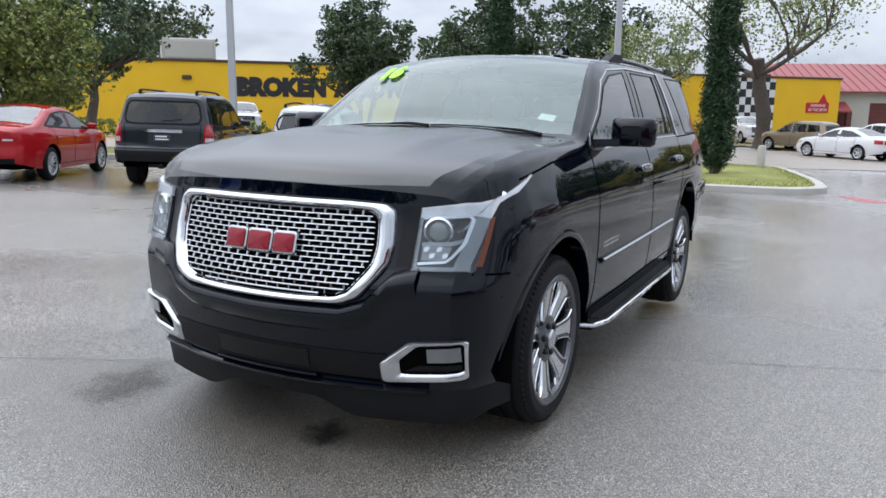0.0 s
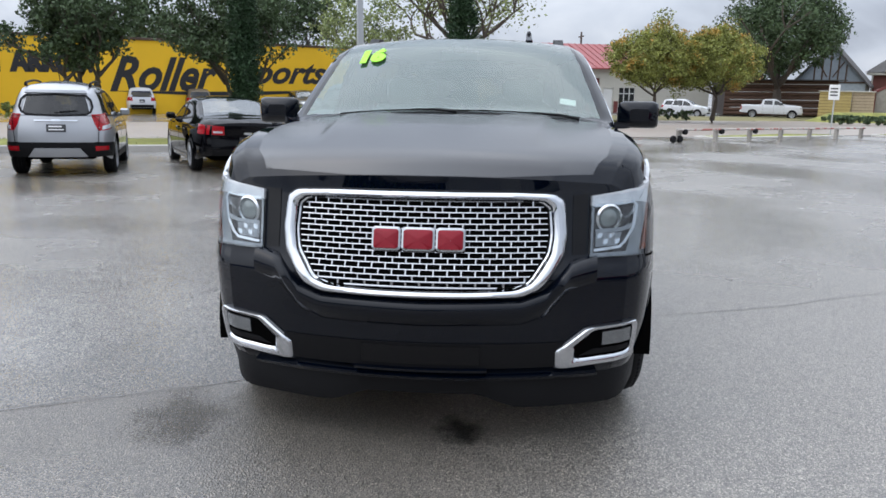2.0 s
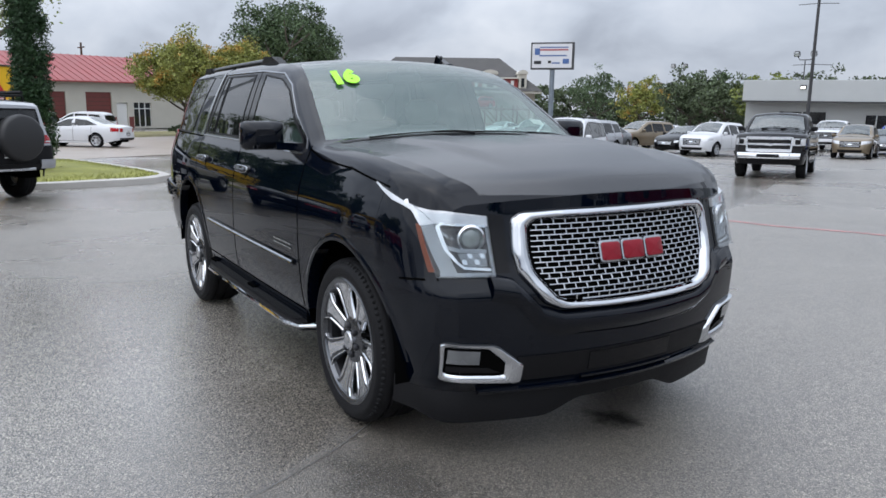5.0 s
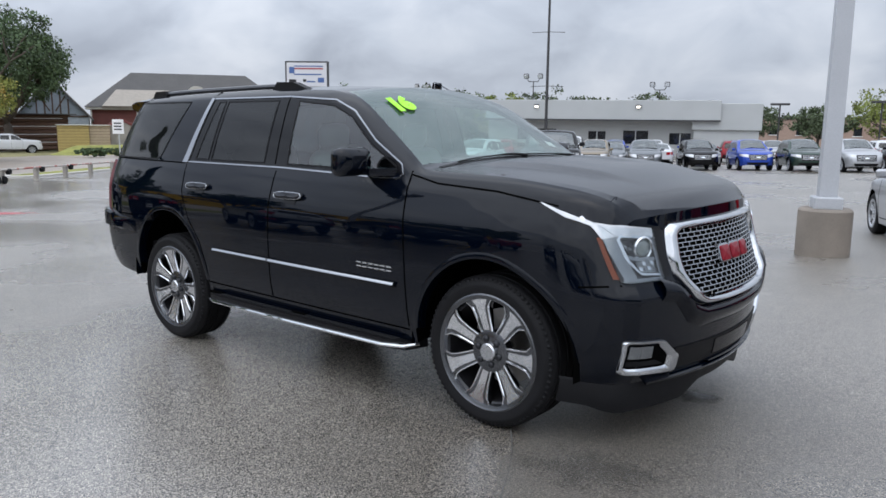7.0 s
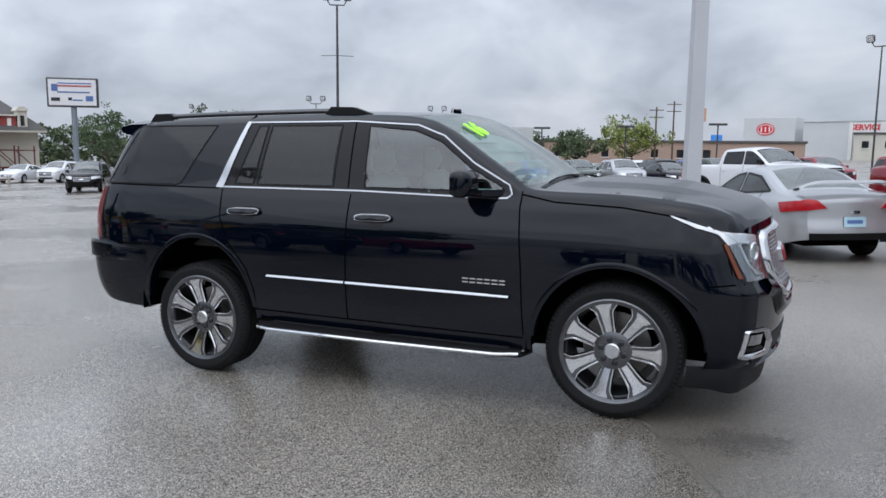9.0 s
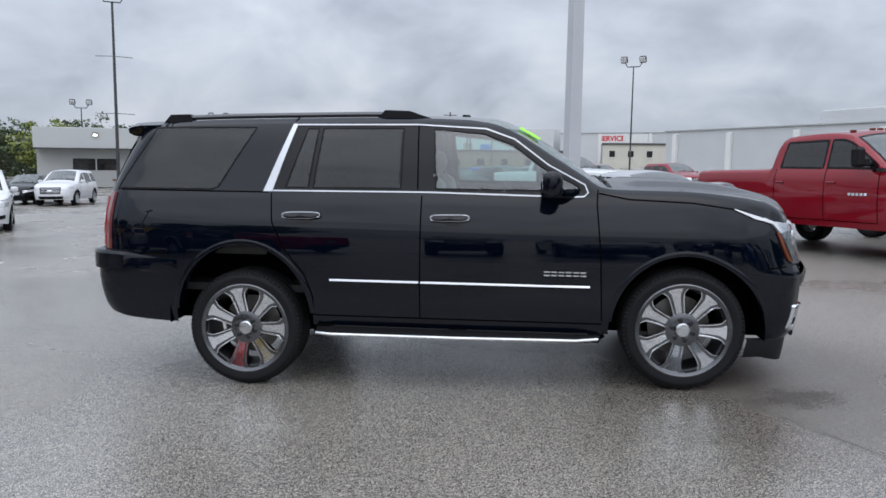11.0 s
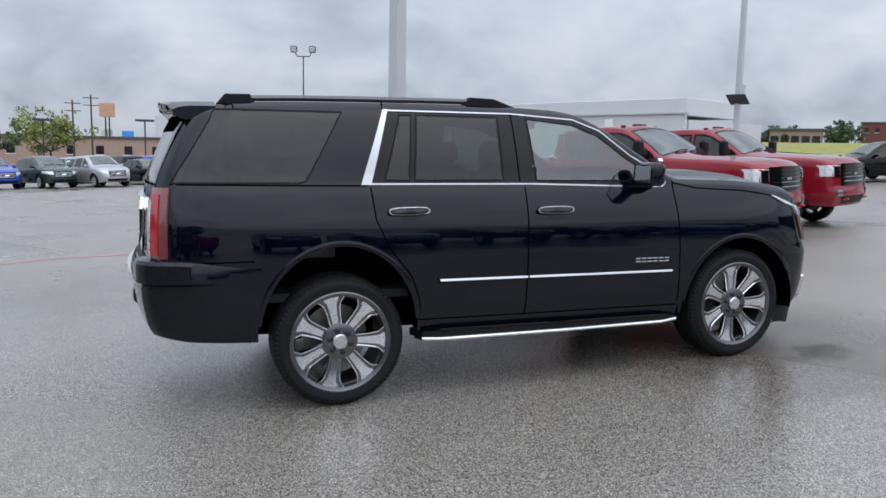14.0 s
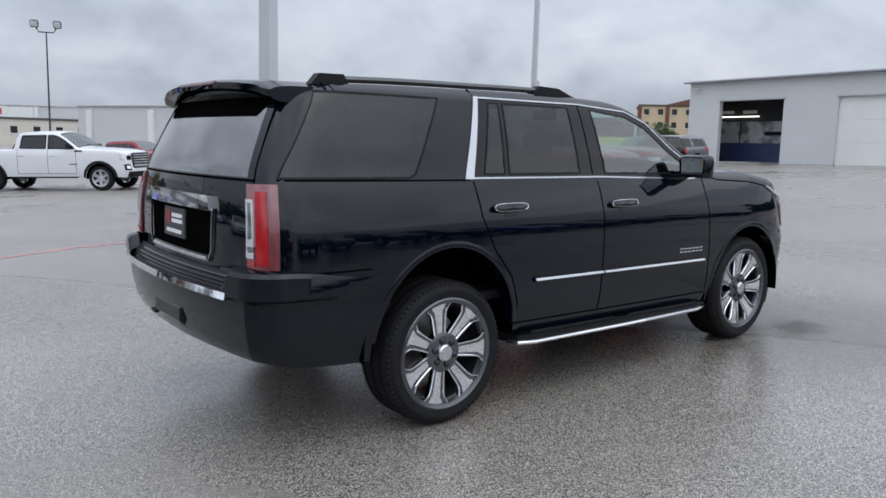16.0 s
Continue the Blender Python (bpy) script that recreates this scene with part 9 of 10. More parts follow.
C_GREEN = car_colour("dark_green_paint", (0.02, 0.04, 0.03), 0.3)
ROW_AZ = -148


def rack(root, sh, sp):
    """Roof bars along both edges."""
    for s in (-1, 1):
        xs = np.linspace(sp["panes"][0][3][0] + 0.1, 0.0, 12)
        part("roof_bar", Geo().tube([(x, s * 0.52, sh.top(x, 0.52)[2] + 0.05) for x in xs], 0.02, 6).box((xs[0], s * 0.52, sh.top(xs[0], 0.52)[2] + 0.02), (0.12, 0.04, 0.06), 0.01).box((xs[-1], s * 0.52, sh.top(xs[-1], 0.52)[2] + 0.02), (0.12, 0.04, 0.06), 0.01), M_TRIM, root)


def pathfinder_bits(root, sh, sp):
    rack(root, sh, sp)
    part("chrome_bar", patch(sh.rear, [(-0.36, 1.035), (0.36, 1.035), (0.36, 1.09), (-0.36, 1.09)], 0.02, 0.02, 8, 2), M_CHROME, root)
    part("tow_hitch", Geo().box((sp["ends"][0] - 0.12, 0, 0.42), (0.25, 0.08, 0.08), 0.01).box((sp["ends"][0] - 0.05, 0, 0.42), (0.1, 0.5, 0.06), 0.01), M_TRIM, root)
    for s in (-1, 1):
        for x in sp["axles"]:
            rows = []
            for k in range(15):
                a = math.pi * (0.02 + 0.96 * k / 14)
                rows.append([(lambda q: (q[0], q[1] + s * o, q[2]))(sh.side(s)(x + (sp["arch"] + e_) * math.cos(a), sp["tyre"][0] + 0.02 + (sp["arch"] + e_) * math.sin(a))) for e_, o in ((0.0, 0.02), (0.05, 0.02), (0.09, 0.0))])
            part("arch_trim", Geo().sheet(rows), mat("grey_arch_plastic", (0.16, 0.165, 0.17), 0.6), root)


def fj_bits(root, sh, sp):
    x = sp["ends"][0] - 0.10
    part("spare_wheel", Geo().lathe([(0.0, 0.14), (0.24, 0.14), (0.26, 0.132), (0.36, 0.13), (0.40, 0.10), (0.415, 0.0), (0.40, -0.1), (0.25, -0.13)], 40, Matrix.Translation((x - 0.06, -0.17, 1.14)) @ Matrix.Rotation(radians(90), 4, "Z")), mat("black_vinyl_cover", (0.015, 0.015, 0.016), 0.5, vary=0.2), root, "spare wheel in a black cover", 50)
    g = Geo()
    z = sh.top(-0.8, 0)[2] + 0.055
    for y in np.linspace(-0.55, 0.55, 5):
        g.tube([(-1.85, y, z), (-0.35, y, z)], 0.028, 6)
    for xx in np.linspace(-1.85, -0.35, 7):
        g.tube([(xx, -0.6, z), (xx, 0.6, z)], 0.022, 6)
        for s in (-1, 1):
            g.tube([(xx, s * 0.6, z), (xx, s * 0.62, z - 0.16)], 0.014, 6)
    for s in (-1, 1):
        g.tube([(-1.85, s * 0.6, z + 0.06), (-0.35, s * 0.6, z + 0.06), (-0.2, s * 0.5, z - 0.02)], 0.034, 6)
    part("roof_rack", g, M_TRIM, root, "black tubular roof rack")
    for s in (-1, 1):
        sd = sh.side(s)
        g = Geo()
        patch(sd, [(sp["axles"][1] + 0.46, 0.46), (sp["axles"][0] - 0.46, 0.46), (sp["axles"][0] - 0.46, 0.66), (sp["axles"][1] + 0.46, 0.66)], 0.02, 0.03, 12, 3, g)
        patch(sh.round_rear(s), [(0.50, 0.70), (1.22, 0.70), (1.24, 0.99), (0.50, 0.99)], 0.02, 0.03, 14, 4, g)
        for x in sp["axles"]:
            rows = []
            for k in range(15):
                a = math.pi * (-0.02 + 1.04 * k / 14)
                rows.append([(lambda q: (q[0], q[1] + s * o, q[2]))(sd(x + (sp["arch"] + e_) * math.cos(a), sp["tyre"][0] + 0.02 + (sp["arch"] + e_) * math.sin(a))) for e_, o in ((0.0, 0.06), (0.06, 0.06), (0.13, 0.0))])
            g.sheet(rows)
        part("body_cladding", g, M_TRIM, root, "black plastic cladding")
        part("bumper_end", patch(sh.round_rear(s), [(0.56, 0.60), (1.04, 0.60), (1.04, 0.74), (0.56, 0.74)], 0.06, 0.07, 8, 3), M_RIMGREY, root, "silver bumper corner")
    part("tailgate_cladding", patch(sh.rear, [(-0.62, 0.62), (0.62, 0.62), (0.66, 0.99), (-0.66, 0.99)], 0.018, 0.03, 14, 5), M_TRIM, root, "black lower tailgate panel")
    part("bumper_bar", patch(sh.rear, [(-0.55, 0.58), (0.55, 0.58), (0.55, 0.68), (-0.55, 0.68)], 0.05, 0.05, 10, 2), M_TRIM, root)
    part("rear_step", Geo().box((sp["ends"][0] - 0.08, 0, 0.58), (0.12, 0.9, 0.05), 0.01), M_SATIN, root)


def crossover_bits(root, sh, sp):
    """Dark lower bumper with a silver skid plate, reflectors, a bright bar and a roof lip."""
    rack(root, sh, sp)
    for s in (-1, 1):
        part("bumper_corner", patch(sh.round_rear(s), [(0.60, 0.36), (1.10, 0.36), (1.06, 0.60), (0.60, 0.62)], 0.010, 0.02, 14, 4), M_TRIM, root, "dark bumper corner")
        part("reflector", patch(sh.round_rear(s), [(0.60, 0.47), (0.76, 0.48), (0.76, 0.55), (0.60, 0.55)], 0.024, 0.014, 4, 2), M_REDLENS, root, "red reflector in the bumper")
    part("skid_plate", patch(sh.rear, [(-0.47, 0.37), (0.47, 0.37), (0.36, 0.515), (-0.36, 0.515)], 0.030, 0.03, 12, 4), C_SILVER, root, "silver skid plate")
    part("tailgate_bar", strip(sh.rear, [(-0.34, 0.985), (0.34, 0.985)], 0.022, 0.02, 0.018), M_CHROME, root, "bright bar over the plate")
    part("roof_lip", patch(sh.rear, [(-0.50, 1.455), (0.50, 1.455), (0.46, 1.50), (-0.46, 1.50)], 0.03, 0.05, 12, 3), C_SILVER, root, "silver roof lip")
    q = sh.top(sp["ends"][0] + 0.7, 0)
    part("aerial", Geo().tube([(q[0], q[1], q[2] - 0.01), (q[0] - 0.10, q[1], q[2] + 0.17)], 0.007, 6), M_TRIM, root)


def spoiler(root, sh, sp):
    x = sp["ends"][0] + 0.16
    z = sh.top(x, 0)[2]
    part("boot_spoiler", Geo().sheet([[(x + dx - 0.05 * (1 - (y / 0.72) ** 2), y, z + 0.15 - 0.10 * (abs(y) / 0.72) ** 6 + dz_) for dx, dz_ in ((0.10, 0.0), (0.0, 0.02), (-0.12, 0.035), (-0.13, 0.0), (0.0, -0.025), (0.10, 0.0))] for y in np.linspace(-0.72, 0.72, 17)]), C_SILVER, root, "silver boot spoiler", 50)
    z0, z1 = sp["plate"]
    part("number_plate", patch(sh.rear, [(-0.155, z0), (0.155, z0), (0.155, z1), (-0.155, z1)], 0.022, 0.012, 4, 3), mat("pale_blue_plate", (0.34, 0.50, 0.58), 0.4), root, "pale blue plate with a plain bar")
    part("plate_bar", patch(sh.rear, [(-0.11, z0 + 0.05), (0.11, z0 + 0.05), (0.11, z0 + 0.10), (-0.11, z0 + 0.10)], 0.026, 0.005, 3, 1), M_BARBLUE, root)


def arch_trims(root, sh, sp, material):
    for s in (-1, 1):
        for x in sp["axles"]:
            rows = []
            for k in range(15):
                a = math.pi * k / 14
                rows.append([(lambda q: (q[0], q[1] + s * o, q[2]))(sh.side(s)(x + (sp["arch"] + e_) * math.cos(a), sp["tyre"][0] + 0.02 + (sp["arch"] + e_) * math.sin(a))) for e_, o in ((0.0, 0.03), (0.05, 0.03), (0.09, 0.0))])
            part("arch_trim", Geo().sheet(rows), material, root, "black wheel-arch trim")


def headache(root, sh, sp):
    """Details of the tall red pickups: big grille, lamps, towing mirrors, cab lights."""
    xf = sp["ends"][1]
    arch_trims(root, sh, sp, M_TRIM)
    for z in np.linspace(0.86, 1.22, 6):
        part("grille_slat", strip(sh.front, [(-0.62, z), (0.62, z)], 0.032, 0.03, 0.026), M_GLOSSTRIM, root, "heavy dark grille slat")
    lo, hi = sp["headlamp"][0], sp["headlamp"][2]
    for s in (-1, 1):
        part("lamp_core", patch(sh.round_front(s), [(lo[0] + 0.02, lo[1] - 0.02), (lo[0] + 0.20, lo[1] - 0.02), (lo[0] + 0.20, hi[1] - 0.02), (lo[0] + 0.02, hi[1] - 0.02)], 0.014, 0.012, 4, 4), M_GLOSSTRIM, root, "black inner part of the headlamp")
        part("lower_lamp", patch(sh.round_front(s), [(0.62, 0.62), (0.80, 0.62), (0.80, 0.74), (0.62, 0.74)], 0.012, 0.012, 3, 3), M_HOUSING, root)
    for s in (-1, 1):
        y = s * (sh.Y(0.9, 1.4) + 0.22)
        part("towing_mirror", Geo().box((0.93, y, 1.56), (0.14, 0.2, 0.30), 0.04).box((0.95, s * (sh.Y(0.9, 1.4) + 0.06), 1.46), (0.07, 0.16, 0.06), 0.015), M_TRIM, root, "tall black towing mirror")
    for y in (-0.55, -0.16, 0.0, 0.16, 0.55):
        q = sh.top(0.22, y)
        part("cab_light", Geo().box((q[0], q[1], q[2] + 0.012), (0.09, 0.06, 0.035), 0.01), M_AMBER, root)
    for s in (-1, 1):
        part("wing_vent", patch(sh.side(s), [(1.02, 1.335), (1.32, 1.335), (1.27, 1.385), (1.04, 1.385)], 0.014, 0.02, 4, 2), M_CHROME, root)
        part("tow_hook", Geo().tube([(xf + 0.1, s * 0.55, 0.55), (xf + 0.18, s * 0.55, 0.57), (xf + 0.18, s * 0.48, 0.57), (xf + 0.1, s * 0.48, 0.55)], 0.018, 6), M_SIGNRED, root)
    g = Geo()
    for k in range(5):
        patch(sh.side(-1), [(0.62 + 0.075 * k, 0.98), (0.675 + 0.075 * k, 0.98), (0.675 + 0.075 * k, 1.02), (0.62 + 0.075 * k, 1.02)], 0.008, 0.01, 1, 1, g)
    part("name_badge", g, M_CHROME, root, "row of plain chrome badge bars")


def minivan_bits(root, sh, sp):
    for s in (-1, 1):
        part("fog_recess", patch(sh.round_front(s), [(0.56, 0.35), (0.78, 0.37), (0.78, 0.47), (0.58, 0.45)], 0.006, 0.012, 5, 2), M_TRIM, root, "black fog lamp recess")
        part("wing_seam", strip(sh.round_front(s), [(0.44, 0.82), (0.90, 0.87)], 0.01, 0.003, 0.004), M_SEAM, root)
    rack(root, sh, sp)


def chrome_front(root, sh, sp):
    """Slatted chrome grille, lamps and a bright bumper."""
    steps(root, sh, sp)
    (ga, gb), (gc, gd) = sp["grille"][0], sp["grille"][2]
    for z in np.linspace(gb + 0.04, gd - 0.03, 3):
        part("grille_slat", strip(sh.front, [(ga + 0.02, z), (-ga - 0.02, z)], 0.05, 0.03, 0.03), M_SATIN, root, "chrome grille slat")
    part("grille_surround", strip(sh.front, [(ga, gb), (gc * -1, gd), (gc, gd), (-ga, gb)], 0.05, 0.028, 0.03, closed=True), M_SATIN, root)
    part("front_bumper", patch(sh.front, [(-0.82, 0.60), (0.82, 0.60), (0.84, 0.74), (-0.84, 0.74)], 0.05, 0.05, 14, 3), M_CHROME, root, "chrome front bumper")
    part("bumper_gap", patch(sh.front, [(-0.30, 0.63), (0.30, 0.63), (0.30, 0.71), (-0.30, 0.71)], 0.056, 0.02, 6, 2), M_TRIM, root)
    for s in (-1, 1):
        lo, hi = sp["headlamp"][0], sp["headlamp"][2]
        part("lamp_core", patch(sh.round_front(s), [(lo[0] + 0.06, lo[1] + 0.03), (lo[0] + 0.20, lo[1] + 0.03), (lo[0] + 0.20, hi[1] - 0.03), (lo[0] + 0.06, hi[1] - 0.03)], 0.012, 0.01, 3, 3), M_GLOSSTRIM, root)


def trail_front(root, sh, sp):
    """Wide dark slatted grille, black lower bumper, fog recesses and wheel-arch trims of the white pickup."""
    steps(root, sh, sp)
    arch_trims(root, sh, sp, M_TRIM)
    (ga, gb), (gc, gd) = sp["grille"][0], sp["grille"][2]
    part("grille_surround", strip(sh.front, [(ga, gb - 0.06), (-gc, gd), (gc, gd), (-ga, gb - 0.06)], 0.05, 0.028, 0.03, closed=True), M_GLOSSTRIM, root, "black grille surround")
    for z in np.linspace(gb + 0.02, gd - 0.04, 5):
        part("grille_slat", strip(sh.front, [(ga + 0.02, z), (-ga - 0.02, z)], 0.030, 0.03, 0.03), M_RIMGREY, root, "grey grille slat")
    part("bumper_skid", patch(sh.front, [(-0.84, 0.44), (0.84, 0.44), (0.86, 0.62), (-0.86, 0.62)], 0.02, 0.03, 14, 3), M_TRIM, root, "black lower bumper")
    for s in (-1, 1):
        lo, hi = sp["headlamp"][0], sp["headlamp"][2]
        part("lamp_core", patch(sh.round_front(s), [(lo[0] + 0.05, lo[1] + 0.02), (lo[0] + 0.24, lo[1] + 0.02), (lo[0] + 0.24, hi[1] - 0.05), (lo[0] + 0.05, hi[1] - 0.05)], 0.012, 0.01, 4, 3), M_GLOSSTRIM, root)
        fog = part("fog_recess", patch(sh.round_front(s), [(0.74, 0.66), (0.95, 0.66), (0.95, 0.86), (0.74, 0.86)], 0.012, 0.014, 4, 4), M_TRIM, root, "black fog lamp recess")
        part("fog_light", patch(sh.round_front(s), [(0.79, 0.71), (0.90, 0.71), (0.90, 0.81), (0.79, 0.81)], 0.022, 0.01, 3, 3), M_CLEARLENS, fog)
        part("wing_badge", patch(sh.side(s), [(1.02, 1.27), (1.30, 1.27), (1.27, 1.32), (1.04, 1.32)], 0.012, 0.014, 4, 2), M_TRIM, root, "dark vent badge on the wing")
        part("door_badge", patch(sh.side(s), [(0.86, 0.86), (1.12, 0.86), (1.12, 0.885), (0.86, 0.885)], 0.008, 0.01, 4, 1), M_TRIM, root)


def steps(root, sh, sp):
    for s in (-1, 1):
        part("side_step", Geo().tube([(-1.0, s * 0.98, 0.44), (1.1, s * 0.98, 0.44)], 0.04, 8, True, 0.6), M_TRIM, root)


vehicle("sedan", "sedan", (4.6, 1.80, 1.48), standing(-5.68, -13.26, ROW_AZ), C_RED, "bright red sedan parked nose-out towards the trees", "car", "row by the planted strip", rim=(10, None))
vehicle("off_roader", "wagon", (4.75, 1.85, 1.80), standing(-7.34, -10.36, ROW_AZ), C_GREY, "dark grey off-road SUV with roof bars and a tow hitch", "car", "row by the planted strip", extras=pathfinder_bits, rim=(6, None))
vehicle("crossover", "crossover", (4.28, 1.79, 1.66), standing(-9.50, -8.42, ROW_AZ - 9), C_SILVER, "silver compact crossover with dark lower bumper", "car", "row by the planted strip", lower=M_TRIM, extras=crossover_bits)
vehicle("sedan", "sedan", (4.86, 1.86, 1.46), standing(-11.06, -5.99, ROW_AZ), C_BLACK2, "black sedan with a high boot lip", "car", "row by the planted strip")
vehicle("off_roader", "boxy", (4.6, 1.90, 1.88), standing(-12.69, -3.16, ROW_AZ), C_SILVER, "silver and black boxy off-roader with roof rack and spare wheel", "car", "row by the planted strip", extras=fj_bits, rim=(6, None), lower=M_TRIM)
vehicle("minivan", "van", (4.8, 1.83, 1.75), standing(-14.9, 14.2, -56), C_WHITE, "white minivan standing alone on the wet lot", "car", extras=minivan_bits, bars=False)
vehicle("pickup_truck", "pickup", (5.9, 2.03, 1.96), standing(-10.8, 19.5, -60), C_BLACK2, "black pickup truck with a chrome grille and bumper", "car", extras=chrome_front, grille_mat=M_GLOSSTRIM, bars=False)
vehicle("coupe", "sedan", (4.5, 1.75, 1.40), standing(2.49, 9.06, 114), C_SILVER, "silver coupe with a boot spoiler", "car", extras=spoiler, rim=(5, M_RIMGREY))
red1 = vehicle("pickup_truck", "pickup", (6.35, 2.08, 2.02), standing(6.1, 7.3, -66), C_CRIMSON, "tall crimson heavy-duty crew-cab pickup truck", "car", "two red pickups", extras=headache, rim=(6, M_RIMDARK), grille_mat=M_GLOSSTRIM, plates="none")
copy_thing(red1, standing(9.02, 8.6, -66))
vehicle("pickup_truck", "pickup", (5.89, 2.06, 1.99), standing(2.1, 24.6, -41), C_WHITE, "white crew-cab pickup truck with black wheel arches", "car", extras=trail_front, rim=(6, M_RIMGREY), grille_mat=M_GLOSSTRIM, bars=False)


# ---- cars standing further off ----
SIZES = {"suv": (4.65, 1.87, 1.70), "sedan": (4.8, 1.84, 1.46), "van": (4.9, 1.9, 1.76), "pickup": (5.85, 2.03, 1.95)}
WORDS_FOR = {"suv": "SUV", "sedan": "sedan", "van": "minivan", "pickup": "pickup truck"}
MODELS = {}
C_COPPER = car_colour("copper_brown_paint", (0.17, 0.075, 0.05), 0.35)
C_MAROON = car_colour("maroon_paint", (0.12, 0.006, 0.012), 0.2)


def lot_car(kind, colour, x, y, az, group="cars in the far lot", lift=0.0):
    m = standing(x, y, az, lift)
    key = (kind, colour.name)
    if key in MODELS:
        return copy_thing(MODELS[key], m)
    tone = colour.name.replace("_paint", "").replace("_car", "").replace("_", " ")
    MODELS[key] = vehicle({"suv": "suv", "sedan": "sedan", "van": "minivan", "pickup": "pickup_truck"}[kind], kind, SIZES[kind], m, colour, tone + " " + WORDS_FOR[kind] + " parked on the wet ground", "car", group, near=False, rim=(6, None))
    return MODELS[key]


lot_car("suv", C_TAN, -18.1, 36.0, -66)
lot_car("suv", C_COPPER, -20.9, 34.6, -66)
lot_car("suv", C_STEEL, -15.6, 37.2, -63)
lot_car("suv", C_BLACK2, -13.2, 38.9, -60)
lot_car("suv", C_BLUE, -10.7, 40.2, -60)
lot_car("suv", C_GREEN, -8.1, 40.6, -62)
lot_car("suv", C_SILVER, -5.5, 40.4, -62)
lot_car("sedan", C_BLACK2, -3.1, 42.4, -60)
lot_car("suv", C_GREEN, -0.5, 44.0, -55)
lot_car("suv", C_SILVER, 2.1, 45.4, -55)
lot_car("suv", C_CRIMSON, 5.2, 42.0, -66)
lot_car("suv", C_CRIMSON, 8.9, 37.9, -66)
lot_car("suv", C_SILVER, -23.4, 22.6, -70)
lot_car("sedan", C_STEEL, -25.6, 25.6, -66)
lot_car("suv", C_TAN, -28.6, 31.4, -90)
lot_car("sedan", C_WHITE, -33.2, 38.7, -66)
lot_car("sedan", C_BLACK2, -24.4, 30.6, -76)
lot_car("suv", C_WHITE, -21.8, 29.6, -76)
lot_car("pickup", C_WHITE, -25.0, 44.9, -66)
lot_car("suv", C_BLACK2, -32.3, 26.4, -52)
lot_car("sedan", C_WHITE, -36.2, 1.8, -128, "cars across the road")
lot_car("suv", C_TAN, -43.4, -0.6, -128, "cars across the road")
lot_car("suv", C_WHITE, -43.9, -24.2, -148, "cars across the road")
lot_car("suv", C_TAN, -46.8, -21.6, -148, "cars across the road")
lot_car("suv", C_STEEL, -49.6, -14.6, 30, "cars across the road")
lot_car("pickup", C_WHITE, -56.8, -5.2, 30, "cars across the road")
lot_car("suv", C_WHITE, -51.2, 3.4, -128, "cars across the road")
lot_car("suv", C_WHITE, -73.0, 17.3, 60, "cars across the road")
lot_car("pickup", C_WHITE, -75.4, 26.2, 74, "cars across the road")
lot_car("sedan", C_STEEL, -57.5, 5.4, -10, "cars across the road")
lot_car("sedan", C_SILVER, -87.0, 46.5, 60, "cars across the road")
lot_car("pickup", C_WHITE, -28.3, -28.3, 45, "cars across the road")
lot_car("suv", C_BLACK2, 26.4, 19.1, 165)
lot_car("suv", C_STEEL, 29.9, 20.2, 165)
# a row on the near side of the lot, which the black doors mirror
for k, (kind_, tone_) in enumerate((("suv", C_BLACK2), ("sedan", C_STEEL), ("suv", C_GREY), ("suv", C_BLACK2), ("sedan", C_BLUE), ("suv", C_STEEL), ("suv", C_BLACK2), ("sedan", C_GREY), ("suv", C_BLACK2))):
    lot_car(kind_, tone_, -0.8 + 2.9 * k, -13.4 - 0.25 * k, 90 - 5, "cars on the near side of the lot")
# the rows behind
rnd = random.Random(11)
tones = [C_WHITE, C_SILVER, C_STEEL, C_BLACK2, C_CRIMSON, C_TAN, C_BLUE, C_GREY]
ux, uy = math.cos(radians(24)), math.sin(radians(24))
for row, (x0, y0, n) in enumerate(((-28.5, 39.5, 11), (-33.0, 48.5, 13), (-14.0, 62.0, 8), (-10.5, 75.0, 6), (-52.0, 38.0, 3))):
    for k in range(n):
        if rnd.random() < 0.12:
            continue
        x, y = x0 + ux * 2.9 * k, y0 + uy * 2.9 * k
        if math.hypot(x + 25.0, y - 44.9) < 4.5 or math.hypot(x + 33.2, y - 38.7) < 4.5 or math.hypot(x + 30, y - 49.5) < 2.5 or math.hypot(x - 2.1, y - 24.6) < 5:
            continue
        lot_car(rnd.choice(("suv", "suv", "sedan")), rnd.choice(tones), x, y, rnd.choice((-66, 114)) + rnd.uniform(-2, 2))

# ---- car transporter across the road ----
tx, ty, taz = -83.1, 52.5, -85
tm = standing(tx, ty, taz)
tr = thing("car_transporter", tm, "white car transporter truck with a dark red two-deck frame", "truck")
part("cab", Geo().box((1.2, 0, 1.75), (1.9, 2.2, 2.2), 0.2).box((2.6, 0, 1.25), (1.3, 1.7, 1.0), 0.2), C_WHITE, tr)
part("windscreen", Geo().box((2.14, 0, 2.2), (0.06, 1.9, 0.8), 0.02), M_CARGLASS, tr)
for s in (-1, 1):
    part("side_window", Geo().box((1.5, s * 1.09, 2.2), (0.8, 0.06, 0.7), 0.02), M_CARGLASS, tr)
part("grille", Geo().box((3.26, 0, 1.2), (0.06, 1.1, 0.75), 0.02), M_GLOSSTRIM, tr)
part("bumper", Geo().box((3.2, 0, 0.55), (0.35, 2.2, 0.45), 0.06), C_WHITE, tr)
M_FRAME = mat("dark_red_steel", (0.12, 0.02, 0.025), 0.5, 0.2, vary=0.15)
